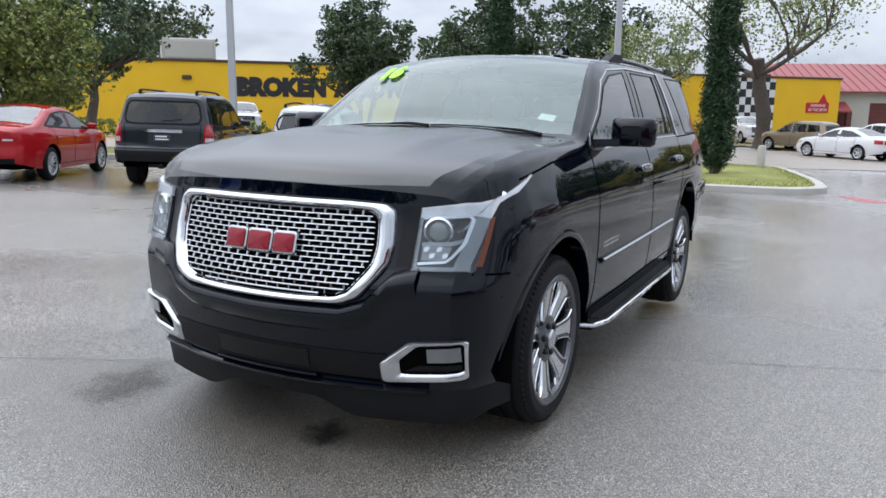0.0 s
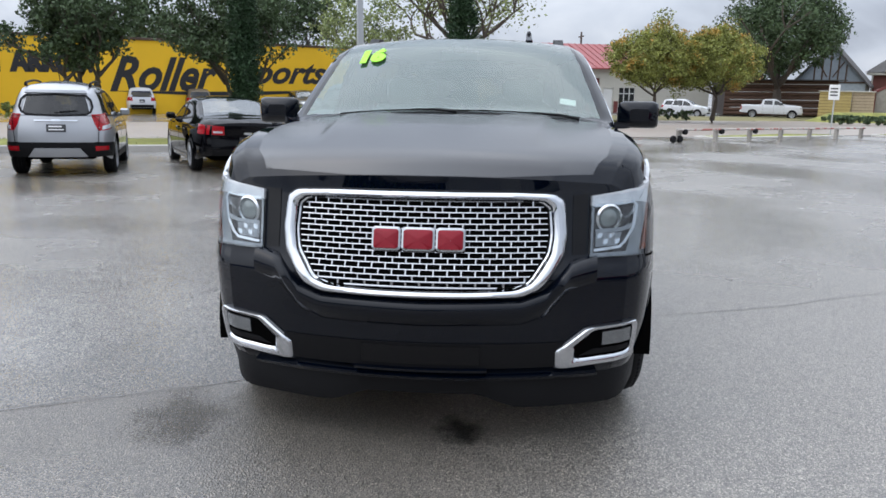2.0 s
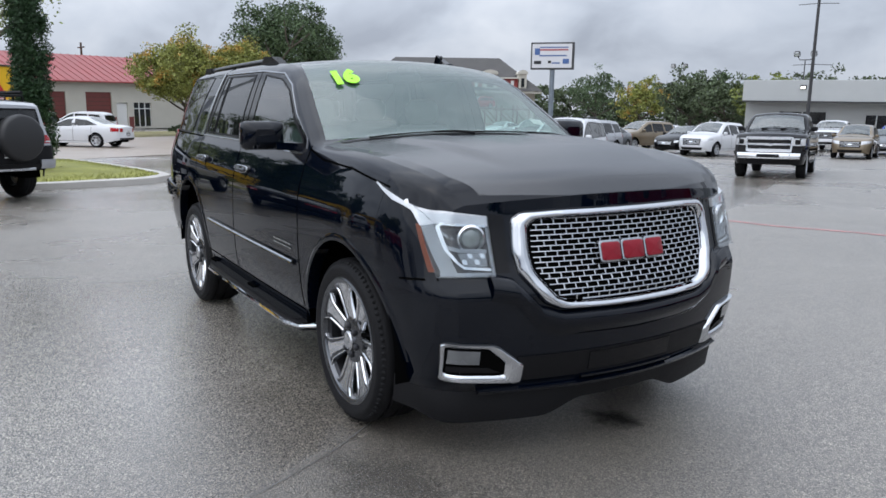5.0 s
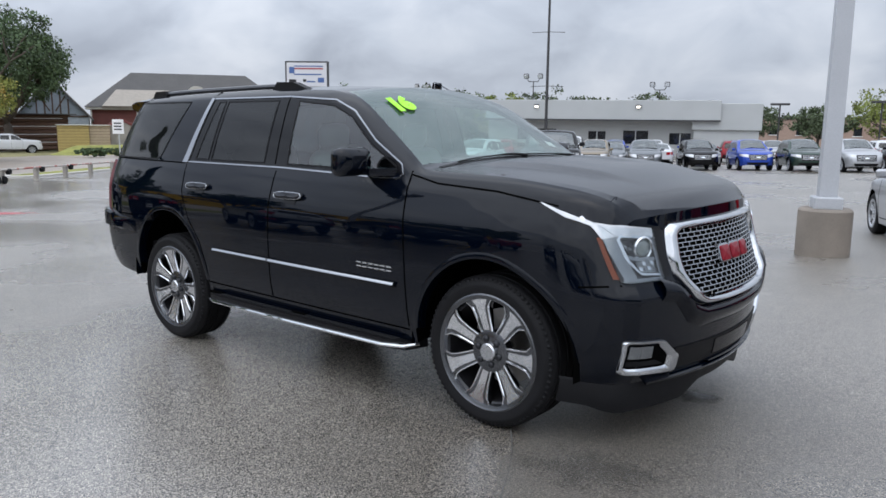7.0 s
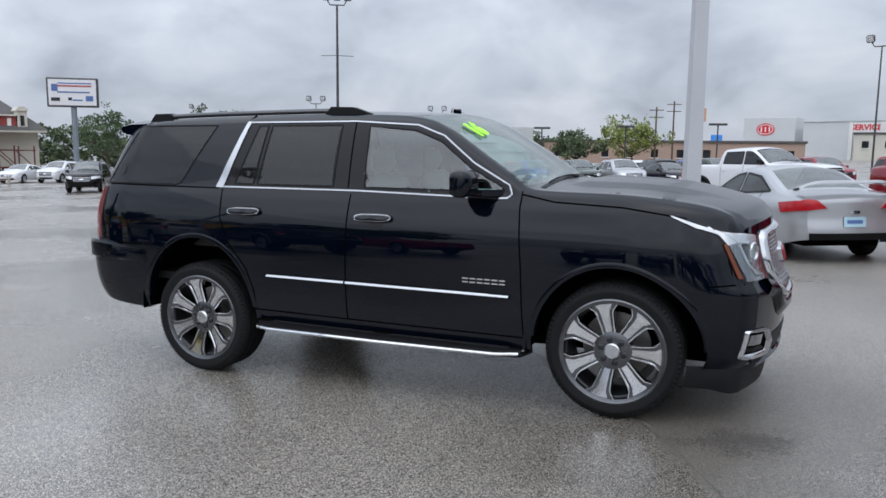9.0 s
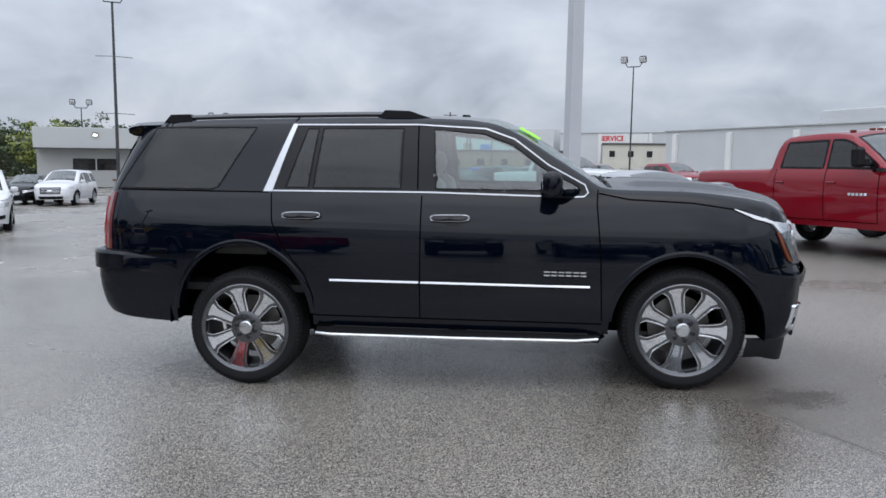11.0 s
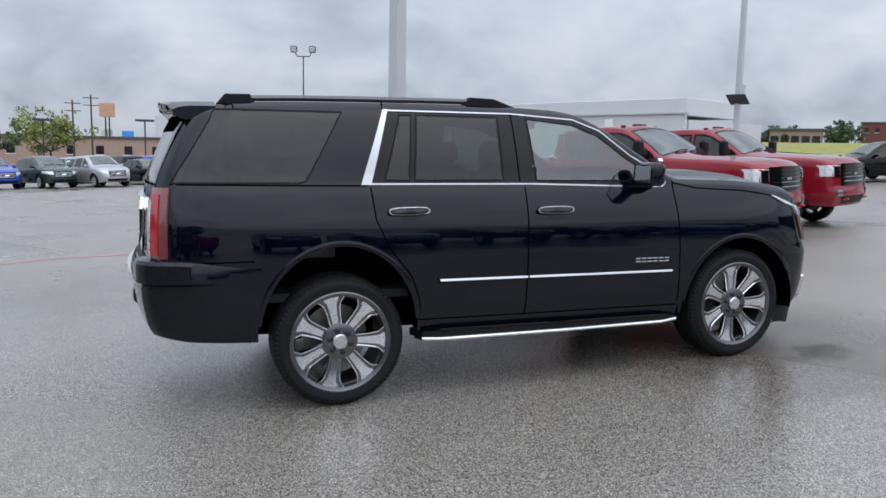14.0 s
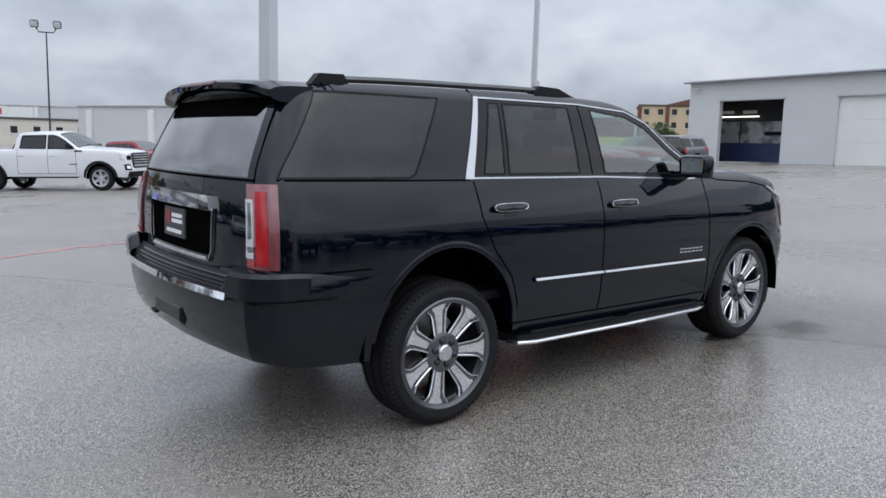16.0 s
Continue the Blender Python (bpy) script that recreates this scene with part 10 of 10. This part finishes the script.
for s in (-1, 1):
    for x in (3.0, 0.0, -3.0, -6.0, -9.0, -12.0):
        part("upright", Geo().box((x, s * 1.25, 1.8), (0.14, 0.14, 3.6), 0.02), M_FRAME, tr)
    part("upper_deck", Geo().box((-4.5, s * 0.95, 3.05), (15.6, 0.5, 0.12), 0.02), M_FRAME, tr)
    part("lower_deck", Geo().box((-6.8, s * 0.95, 0.95), (11.5, 0.5, 0.14), 0.02), M_FRAME, tr)
    for x in (-4.5, -7.5, -10.5):
        part("brace", Geo().tube([(x - 1.3, s * 1.25, 1.0), (x + 1.3, s * 1.25, 3.0)], 0.06, 6), M_FRAME, tr)
    for x in (2.5, -1.4, -9.6, -10.7):
        wheel(tr, x, s * 1.0, 0.5, 0.5, 0.3, 0.3, (6, M_RIMGREY))
for k in range(2):
    c_ = lot_car("suv", C_RED if k else C_MAROON, tx, ty, taz, "cars on the transporter")
    c_.matrix_basis = tm @ pose(1.0 - 4.9 * k, 0, 3.0)

# ---- trees, hedges ----
def leaf_mat(name, rgb, second=None, amount=0.4):
    return mat(name, rgb, 0.6, vary=0.25, scale=0.5, grain=0.0, island=0.45, second=second, second_amount=amount, spec=0.3)


L_DARK = leaf_mat("dark_green_leaves", (0.065, 0.100, 0.045))
L_MID = leaf_mat("mid_green_leaves", (0.165, 0.195, 0.050))
L_LIGHT = leaf_mat("light_green_leaves", (0.20, 0.24, 0.09))
L_GOLD = leaf_mat("autumn_leaves", (0.22, 0.24, 0.06), (0.42, 0.25, 0.06), 0.28)
L_CYP = leaf_mat("cypress_needles", (0.030, 0.062, 0.026))
L_FAR = leaf_mat("far_green_leaves", (0.075, 0.10, 0.050))
M_BARK = mat("grey_brown_bark", (0.085, 0.068, 0.055), 0.9, vary=0.25, scale=6, grain=0.2, grain_scale=30, bump=0.6, bump_scale=18)


def leaves(centres, radii, per, size, seed, squash=0.75, long=1.5):
    """Small leaf blades scattered through clumps."""
    r = np.random.default_rng(seed)
    C = np.repeat(np.asarray(centres, float), per, 0)
    R = np.repeat(np.asarray(radii, float), per)[:, None]
    d = r.normal(size=C.shape)
    d /= np.linalg.norm(d, axis=1, keepdims=True) + 1e-9
    P = C + d * R * (r.random((len(C), 1)) ** 0.45) * np.array([1, 1, squash])
    a = r.normal(size=C.shape)
    a /= np.linalg.norm(a, axis=1, keepdims=True)
    b = np.cross(a, r.normal(size=C.shape))
    b /= np.linalg.norm(b, axis=1, keepdims=True) + 1e-9
    s = size * (0.6 + 0.8 * r.random((len(C), 1)))
    V = np.stack([P - a * s * long * 0.5, P + b * s * 0.5, P + a * s * long * 0.5, P - b * s * 0.5], 1).reshape(-1, 3)
    g = Geo()
    g.v = [tuple(p) for p in V]
    g.f = [(4 * i, 4 * i + 1, 4 * i + 2, 4 * i + 3) for i in range(len(C))]
    return g


def limb(g, p, d, length, r, depth, rnd, tips, up=0.25):
    """A crooked branch that forks."""
    pts, rs = [Vector(p)], [r]
    d = Vector(d).normalized()
    n = 4
    for k in range(n):
        d = (d + Vector((rnd.uniform(-1, 1), rnd.uniform(-1, 1), rnd.uniform(-0.3, 1) * up)) * 0.22).normalized()
        pts.append(pts[-1] + d * length / n)
        rs.append(r * (1 - 0.5 * (k + 1) / n))
    g.tube(pts, rs, 6 if depth else 5)
    tips.append(pts[-1])
    if depth:
        for k in range(rnd.choice((2, 3))):
            a = rnd.uniform(0, 6.28)
            nd = (d + Vector((math.cos(a), math.sin(a), rnd.uniform(0.0, 0.5))) * 0.75).normalized()
            limb(g, pts[rnd.choice((2, 3, 4))], nd, length * rnd.uniform(0.55, 0.8), rs[3], depth - 1, rnd, tips, up)


def tree(x, y, trunk_h, r_trunk, crown, n_clumps, per, leaf, material, label, seed, depth=2, bare=0.0, name="tree", stems=1, z=None, stout=0.5):
    """crown: middle height, half width, half height. Clumps sit on the limb ends and fill an uneven crown."""
    rnd = random.Random(seed)
    cz, rx, rz = crown
    root = thing(name, pose(x, y, height(x, y) + 0.1 if z is None else z, 0, 0, rnd.uniform(0, 360)), label, "tree")
    g, tips = Geo(), []
    for k in range(stems):
        lean = Vector((rnd.uniform(-0.12, 0.12), rnd.uniform(-0.12, 0.12), 1)) if stems == 1 else Vector((0.3 * math.cos(2.1 * k), 0.3 * math.sin(2.1 * k), 1))
        pts, rs = [Vector((0, 0, -0.25)), Vector((0, 0, 0.15))], [r_trunk * 1.45, r_trunk * 1.1]
        top_ = Vector((0, 0, 0.15)) + lean.normalized() * trunk_h
        for t in (0.35, 0.7, 1.0):
            pts.append(Vector((0, 0, 0.15)).lerp(top_, t) + Vector((rnd.uniform(-1, 1), rnd.uniform(-1, 1), 0)) * r_trunk * 0.35)
            rs.append(r_trunk * (1.05 - 0.35 * t) / (1 if stems == 1 else 1.3))
        g.tube(pts, rs, 10)
        for j in range(5 if stems == 1 else 3):
            a = 6.28 * j / 5 + rnd.uniform(-0.5, 0.5)
            limb(g, pts[-1] - Vector((0, 0, rnd.uniform(0, 0.25) * trunk_h)), (math.cos(a) * rx, math.sin(a) * rx, rz * rnd.uniform(0.5, 1.2)), rx * rnd.uniform(0.55, 0.85), r_trunk * stout, depth, rnd, tips)
    part("trunk", g, M_BARK, root, "", 60)
    cs, rr = [], []
    for t in tips:
        cs.append(t)
        rr.append(rx * rnd.uniform(0.14, 0.24))
    lumps = [(rnd.uniform(0, 6.28), rnd.uniform(-0.7, 0.9), rnd.uniform(0.75, 1.1)) for _ in range(9)]
    while len(cs) < n_clumps:
        a, u, q = rnd.uniform(0, 6.28), rnd.uniform(-1, 1), rnd.random() ** 0.4
        k = max(0.0, max(m_ * math.exp(-((math.atan2(math.sin(a - la), math.cos(a - la))) ** 2 + (u - lu) ** 2) * 1.6) for la, lu, m_ in lumps))
        q *= 0.62 + 0.45 * k
        w = math.sqrt(max(1 - u * u, 0))
        cs.append(Vector((rx * q * w * math.cos(a), rx * q * w * math.sin(a), cz + rz * q * u)))
        rr.append(rx * rnd.uniform(0.10, 0.20))
    part("crown", leaves([tuple(c) for c in cs], rr, per, leaf, seed), material, root, smooth=0)
    return root


def column_tree(x, y, h_, r, seed, lift=0.1):
    """A tall narrow cypress."""
    rnd = random.Random(seed)
    root = thing("cypress", pose(x, y, height(x, y) + lift, 0, 0, 0), "tall narrow dark green cypress", "tree")
    part("trunk", Geo().tube([(0, 0, -0.5), (0, 0, h_ * 0.9)], [0.13, 0.03], 8), M_BARK, root)
    cs, rr = [], []
    for k in range(1100):
        t = rnd.random()
        a = rnd.uniform(0, 6.28)
        w = r * (min(t / 0.06, 1.0) ** 0.6) * (1 - t ** 2.2) ** 0.7
        q = math.sqrt(rnd.random()) * rnd.uniform(0.8, 1.08)
        cs.append((w * q * math.cos(a), w * q * math.sin(a), 0.15 + t * h_))
        rr.append(0.16)
    part("crown", leaves(cs, rr, 34, 0.032, seed, 1.8, 4.2), L_CYP, root, smooth=0)


tree(-8.4, -18.3, 0.9, 0.14, (2.75, 2.6, 2.45), 380, 64, 0.08, L_MID, "bushy green young tree with low branches", 21, name="tree")
tree(-14.2, -22.4, 2.2, 0.20, (4.4, 2.3, 2.4), 260, 42, 0.10, L_DARK, "dark green rounded tree", 22)
tree(-16.0, -11.9, 1.9, 0.11, (3.7, 1.75, 2.0), 250, 60, 0.075, L_DARK, "dark green ornamental pear tree with several stems", 23, stems=3)
tree(-18.9, -8.3, 1.9, 0.11, (3.8, 1.85, 2.1), 250, 60, 0.075, L_DARK, "dark green ornamental pear tree with several stems", 24, stems=3)
column_tree(-16.8, -7.4, 6.6, 0.42, 25)
column_tree(-17.2, -1.15, 7.4, 0.47, 26, 0.25)
tree(-45.0, -2.7, 5.0, 0.48, (8.6, 7.0, 4.2), 230, 26, 0.13, L_LIGHT, "old spreading tree with thinning leaves and a thick trunk", 27, depth=3, stout=0.34)
tree(-41.0, -8.5, 3.0, 0.13, (5.0, 3.2, 2.6), 170, 26, 0.11, L_LIGHT, "thin light green tree beyond the road", 28)
tree(-52.4, 10.6, 2.0, 0.16, (4.4, 3.7, 2.6), 420, 74, 0.105, L_GOLD, "golden and green autumn tree on the verge", 29)
tree(-53.6, 15.0, 2.0, 0.17, (4.6, 3.9, 2.8), 420, 74, 0.105, L_GOLD, "golden and green autumn tree on the verge", 30)
tree(-80.0, 28.3, 3.6, 0.50, (9.2, 6.9, 5.8), 460, 62, 0.19, L_DARK, "large dark green oak over the drive", 31)
tree(-58.0, -17.0, 3.0, 0.3, (8.5, 5.0, 3.6), 200, 36, 0.2, L_DARK, "dark tree rising behind the yellow hall", 32)
for k, (x, y, s_, mt) in enumerate(((-44, -52, 1.3, L_FAR), (-62, -32, 1.2, L_DARK), (-97, 30, 1.0, L_DARK))):
    tree(x, y, 3.0, 0.3, (6.0 * s_, 4.5 * s_, 3.4 * s_), 150, 30, 0.26, mt, "broad green tree behind the buildings", 40 + k, depth=1)
# the line of trees past the far lot
for k, (x, y, rx, top_, mt) in enumerate(((-97.5, 90, 6.0, 10.4, L_DARK), (-78, 81.5, 4.8, 8.2, L_GOLD), (-66, 80, 5.0, 8.8, L_DARK), (-64, 76, 5, 8.5, L_FAR), (-57, 74, 4.6, 7.2, L_FAR), (-50, 73, 4.5, 7.0, L_MID), (-16, 110, 5.5, 8.0, L_MID), (-24, 108, 4.6, 6.0, L_FAR), (-34, 112, 5, 6.4, L_FAR), (-46, 104, 6, 8.5, L_FAR), (-60, 96, 6, 9, L_FAR), (98, 100, 4, 5.5, L_FAR), (104, 92, 3.5, 6.5, L_DARK), (92, 110, 4, 5.0, L_FAR), (134, 96, 4, 6.0, L_DARK))):
    tree(x, y, top_ * 0.25, 0.22, (top_ * 0.58, rx, top_ * 0.46), 130, 30, 0.24, mt, "rounded tree in the far tree line", 60 + k, depth=1)


def hedge(x0, y0, x1, y1, w, h_, seed, label, material, leaf=0.06):
    rnd = random.Random(seed)
    cs = []
    L = math.hypot(x1 - x0, y1 - y0)
    for k in range(int(L * w * h_ * 22)):
        t = rnd.random()
        u = rnd.uniform(-w / 2, w / 2)
        x, y = x0 + (x1 - x0) * t - (y1 - y0) / L * u, y0 + (y1 - y0) * t + (x1 - x0) / L * u
        cs.append((x, y, height(x, y) + 0.12 + rnd.random() ** 0.6 * h_))
    single("hedge", leaves(cs, [0.16] * len(cs), 20, leaf, seed), material, label, "hedge", kind="", smooth=0)


hedge(-19.6, -32.3, -28.8, -22.2, 1.0, 0.75, 90, "clipped green hedge between the road and the yellow hall", L_MID, 0.09)
hedge(-14.6, -8.0, -17.0, -4.2, 1.0, 1.05, 91, "clipped green hedge along the planted strip", L_MID)
hedge(-53.0, 9.6, -54.2, 13.6, 1.0, 0.7, 92, "low dark shrubs under the autumn trees", L_DARK, 0.12)
hedge(-58.0, 25.0, -59.5, 33.5, 1.8, 0.55, 93, "low dark shrubs by the notice board", L_DARK, 0.14)

# unseen dark woods added on the side the walk never faces, darkening the reflections
rnd = random.Random(77)
cs, rr = [], []
for k in range(800):
    a = radians(rnd.uniform(-30, 9))
    d = rnd.uniform(46, 54)
    x, y = d * math.cos(a), d * math.sin(a)
    top_ = 5.6 + 0.7 * math.sin(9 * a) + 0.5 * math.sin(23 * a + 1)
    cs.append((x, y, height(x, y) + rnd.random() * top_))
    rr.append(0.9)
single("far_woods", leaves(cs, rr, 16, 0.55, 77), L_DARK, "dark green woods closing the lot", "woods", kind="stuff", smooth=0)
cs, rr = [], []
for k in range(1300):
    a = radians(rnd.uniform(117, 149))
    d = rnd.uniform(152, 166)
    x, y = d * math.cos(a), d * math.sin(a)
    top_ = 7.2 + 1.3 * math.sin(31 * a) + 1.0 * math.sin(73 * a + 1) + 0.6 * math.sin(151 * a)
    cs.append((x, y, height(x, y) + rnd.random() * top_))
    rr.append(1.3)
single("tree_line", leaves(cs, rr, 22, 0.45, 78), L_FAR, "grey-green line of woods on the horizon", "woods", kind="stuff", smooth=0)

# marks on the asphalt near the SUV
M_PAINTLINE = mat("worn_pink_line", (0.50, 0.20, 0.20), 0.45, vary=0.35, scale=3, grain=0.2)


def line_on_ground(name, pts, wide, material, label, lift=0.005):
    """A painted line or a seam lying on the asphalt."""
    fine = along(pts, max(int(sum(math.hypot(b[0] - a[0], b[1] - a[1]) for a, b in zip(pts, pts[1:])) / 0.25), 2) + 1)
    rows = []
    r_ = random.Random(len(pts) + int(wide * 1000))
    for i, (x, y) in enumerate(fine):
        a, b = fine[max(i - 1, 0)], fine[min(i + 1, len(fine) - 1)]
        d = math.hypot(b[0] - a[0], b[1] - a[1])
        nx, ny = -(b[1] - a[1]) / d, (b[0] - a[0]) / d
        w1, w2 = wide / 2 * r_.uniform(0.8, 1.2), wide / 2 * r_.uniform(0.8, 1.2)
        rows.append([(x + nx * w1, y + ny * w1, height(x + nx * w1, y + ny * w1) + lift), (x - nx * w2, y - ny * w2, height(x - nx * w2, y - ny * w2) + lift)])
    return single(name, Geo().sheet(rows), material, label, "marking", kind="structure")


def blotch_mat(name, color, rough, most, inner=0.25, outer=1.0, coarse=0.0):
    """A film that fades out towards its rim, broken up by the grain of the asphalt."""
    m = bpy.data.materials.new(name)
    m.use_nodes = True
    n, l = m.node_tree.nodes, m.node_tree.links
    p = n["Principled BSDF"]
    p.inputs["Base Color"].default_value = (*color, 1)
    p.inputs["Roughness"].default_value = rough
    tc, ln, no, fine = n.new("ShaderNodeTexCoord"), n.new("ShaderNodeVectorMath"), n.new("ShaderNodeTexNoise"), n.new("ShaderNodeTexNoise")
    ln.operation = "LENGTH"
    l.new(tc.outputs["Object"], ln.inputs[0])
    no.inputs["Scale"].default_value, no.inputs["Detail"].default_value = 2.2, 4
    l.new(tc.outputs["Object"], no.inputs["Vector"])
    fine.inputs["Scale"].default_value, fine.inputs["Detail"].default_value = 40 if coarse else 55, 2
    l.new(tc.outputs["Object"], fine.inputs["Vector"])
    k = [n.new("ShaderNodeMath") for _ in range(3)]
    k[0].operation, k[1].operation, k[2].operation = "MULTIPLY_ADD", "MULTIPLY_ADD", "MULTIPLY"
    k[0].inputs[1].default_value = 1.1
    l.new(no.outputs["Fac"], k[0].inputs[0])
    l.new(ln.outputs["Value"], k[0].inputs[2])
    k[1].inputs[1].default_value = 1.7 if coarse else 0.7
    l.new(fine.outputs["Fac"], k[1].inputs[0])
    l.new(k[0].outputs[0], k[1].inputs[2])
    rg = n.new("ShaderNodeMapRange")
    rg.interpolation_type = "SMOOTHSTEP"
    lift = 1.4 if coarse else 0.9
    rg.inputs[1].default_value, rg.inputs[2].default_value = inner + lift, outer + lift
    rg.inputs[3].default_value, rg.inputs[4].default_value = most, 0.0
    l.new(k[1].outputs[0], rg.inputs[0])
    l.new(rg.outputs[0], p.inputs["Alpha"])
    if coarse:
        geo, cells = n.new("ShaderNodeNewGeometry"), n.new("ShaderNodeTexVoronoi")
        cells.inputs["Scale"].default_value = 85
        l.new(geo.outputs["Position"], cells.inputs["Vector"])
        tone, mixed, bp = n.new("ShaderNodeSeparateColor"), n.new("ShaderNodeMix"), n.new("ShaderNodeBump")
        l.new(cells.outputs["Color"], tone.inputs[0])
        mixed.data_type = "RGBA"
        mixed.inputs[6].default_value, mixed.inputs[7].default_value = (color[0] * 0.4, color[1] * 0.4, color[2] * 0.4, 1), (color[0] * 3.2, color[1] * 3.2, color[2] * 3.2, 1)
        l.new(tone.outputs[0], mixed.inputs[0])
        l.new(mixed.outputs[2], p.inputs["Base Color"])
        bp.inputs["Strength"].default_value, bp.inputs["Distance"].default_value = coarse, 0.012
        l.new(cells.outputs["Distance"], bp.inputs["Height"])
        l.new(bp.outputs[0], p.inputs["Normal"])
    return m


def blotch(name, x, y, rx, ry, turn, material, label):
    """A flat film lying on the slope of the ground, in a unit disc scaled to its size."""
    c, s_ = math.cos(radians(turn)), math.sin(radians(turn))
    g = Geo()
    pts = [(0.0, 0.0)] + [(r_ * math.cos(a), r_ * math.sin(a)) for r_ in (0.5, 1.0) for a in np.linspace(0, 2 * math.pi, 25)[:-1]]
    fs = [(0, 1 + k, 1 + (k + 1) % 24) for k in range(24)] + [(1 + k, 25 + k, 25 + (k + 1) % 24, 1 + (k + 1) % 24) for k in range(24)]
    z0 = height(x, y)
    vs = []
    for u, v in pts:
        wx, wy = x + c * u * rx - s_ * v * ry, y + s_ * u * rx + c * v * ry
        vs.append((u, v, height(wx, wy) - z0 + 0.005))
    ob = single(name, g.add(vs, fs), material, label, "stain", kind="structure")
    ob.matrix_basis = Matrix.Translation((x, y, z0)) @ Matrix.Rotation(radians(turn), 4, "Z") @ Matrix.Diagonal((rx, ry, 1, 1))
    return ob


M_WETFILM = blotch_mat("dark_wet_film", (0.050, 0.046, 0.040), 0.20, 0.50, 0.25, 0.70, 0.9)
M_OIL = blotch_mat("oily_film", (0.022, 0.021, 0.020), 0.25, 0.8, 0.1, 0.8)
M_REDPAINT = blotch_mat("worn_red_paint", (0.62, 0.10, 0.12), 0.4, 0.75)
M_SEAMLINE = mat("dark_asphalt_seam", (0.125, 0.123, 0.12), 0.4, vary=0.3, scale=3, grain=0.3, grain_scale=90, bump=0.4, bump_scale=110)
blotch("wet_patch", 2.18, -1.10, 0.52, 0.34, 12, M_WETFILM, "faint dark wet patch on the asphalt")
blotch("oil_stain", 2.15, 0.16, 0.26, 0.18, 10, M_OIL, "small dark oil stain on the asphalt")
blotch("red_paint_mark", -14.2, 2.45, 1.1, 0.35, 33, M_REDPAINT, "worn red paint on the asphalt by the island")
line_on_ground("pink_line", [(-6.2, 5.8), (-5.9, 6.0), (-4.96, 6.9), (-4.2, 7.45), (-2.33, 7.64), (-1.39, 8.06), (-0.36, 8.27)], 0.09, M_PAINTLINE, "worn pink painted line on the asphalt")
line_on_ground("asphalt_seam", [(2.26, -2.07), (1.81, -1.21), (0.27, 0.86), (-0.44, 2.43), (-0.72, 2.83), (-2.95, 6.89)], 0.007, M_SEAMLINE, "dark seam in the asphalt")
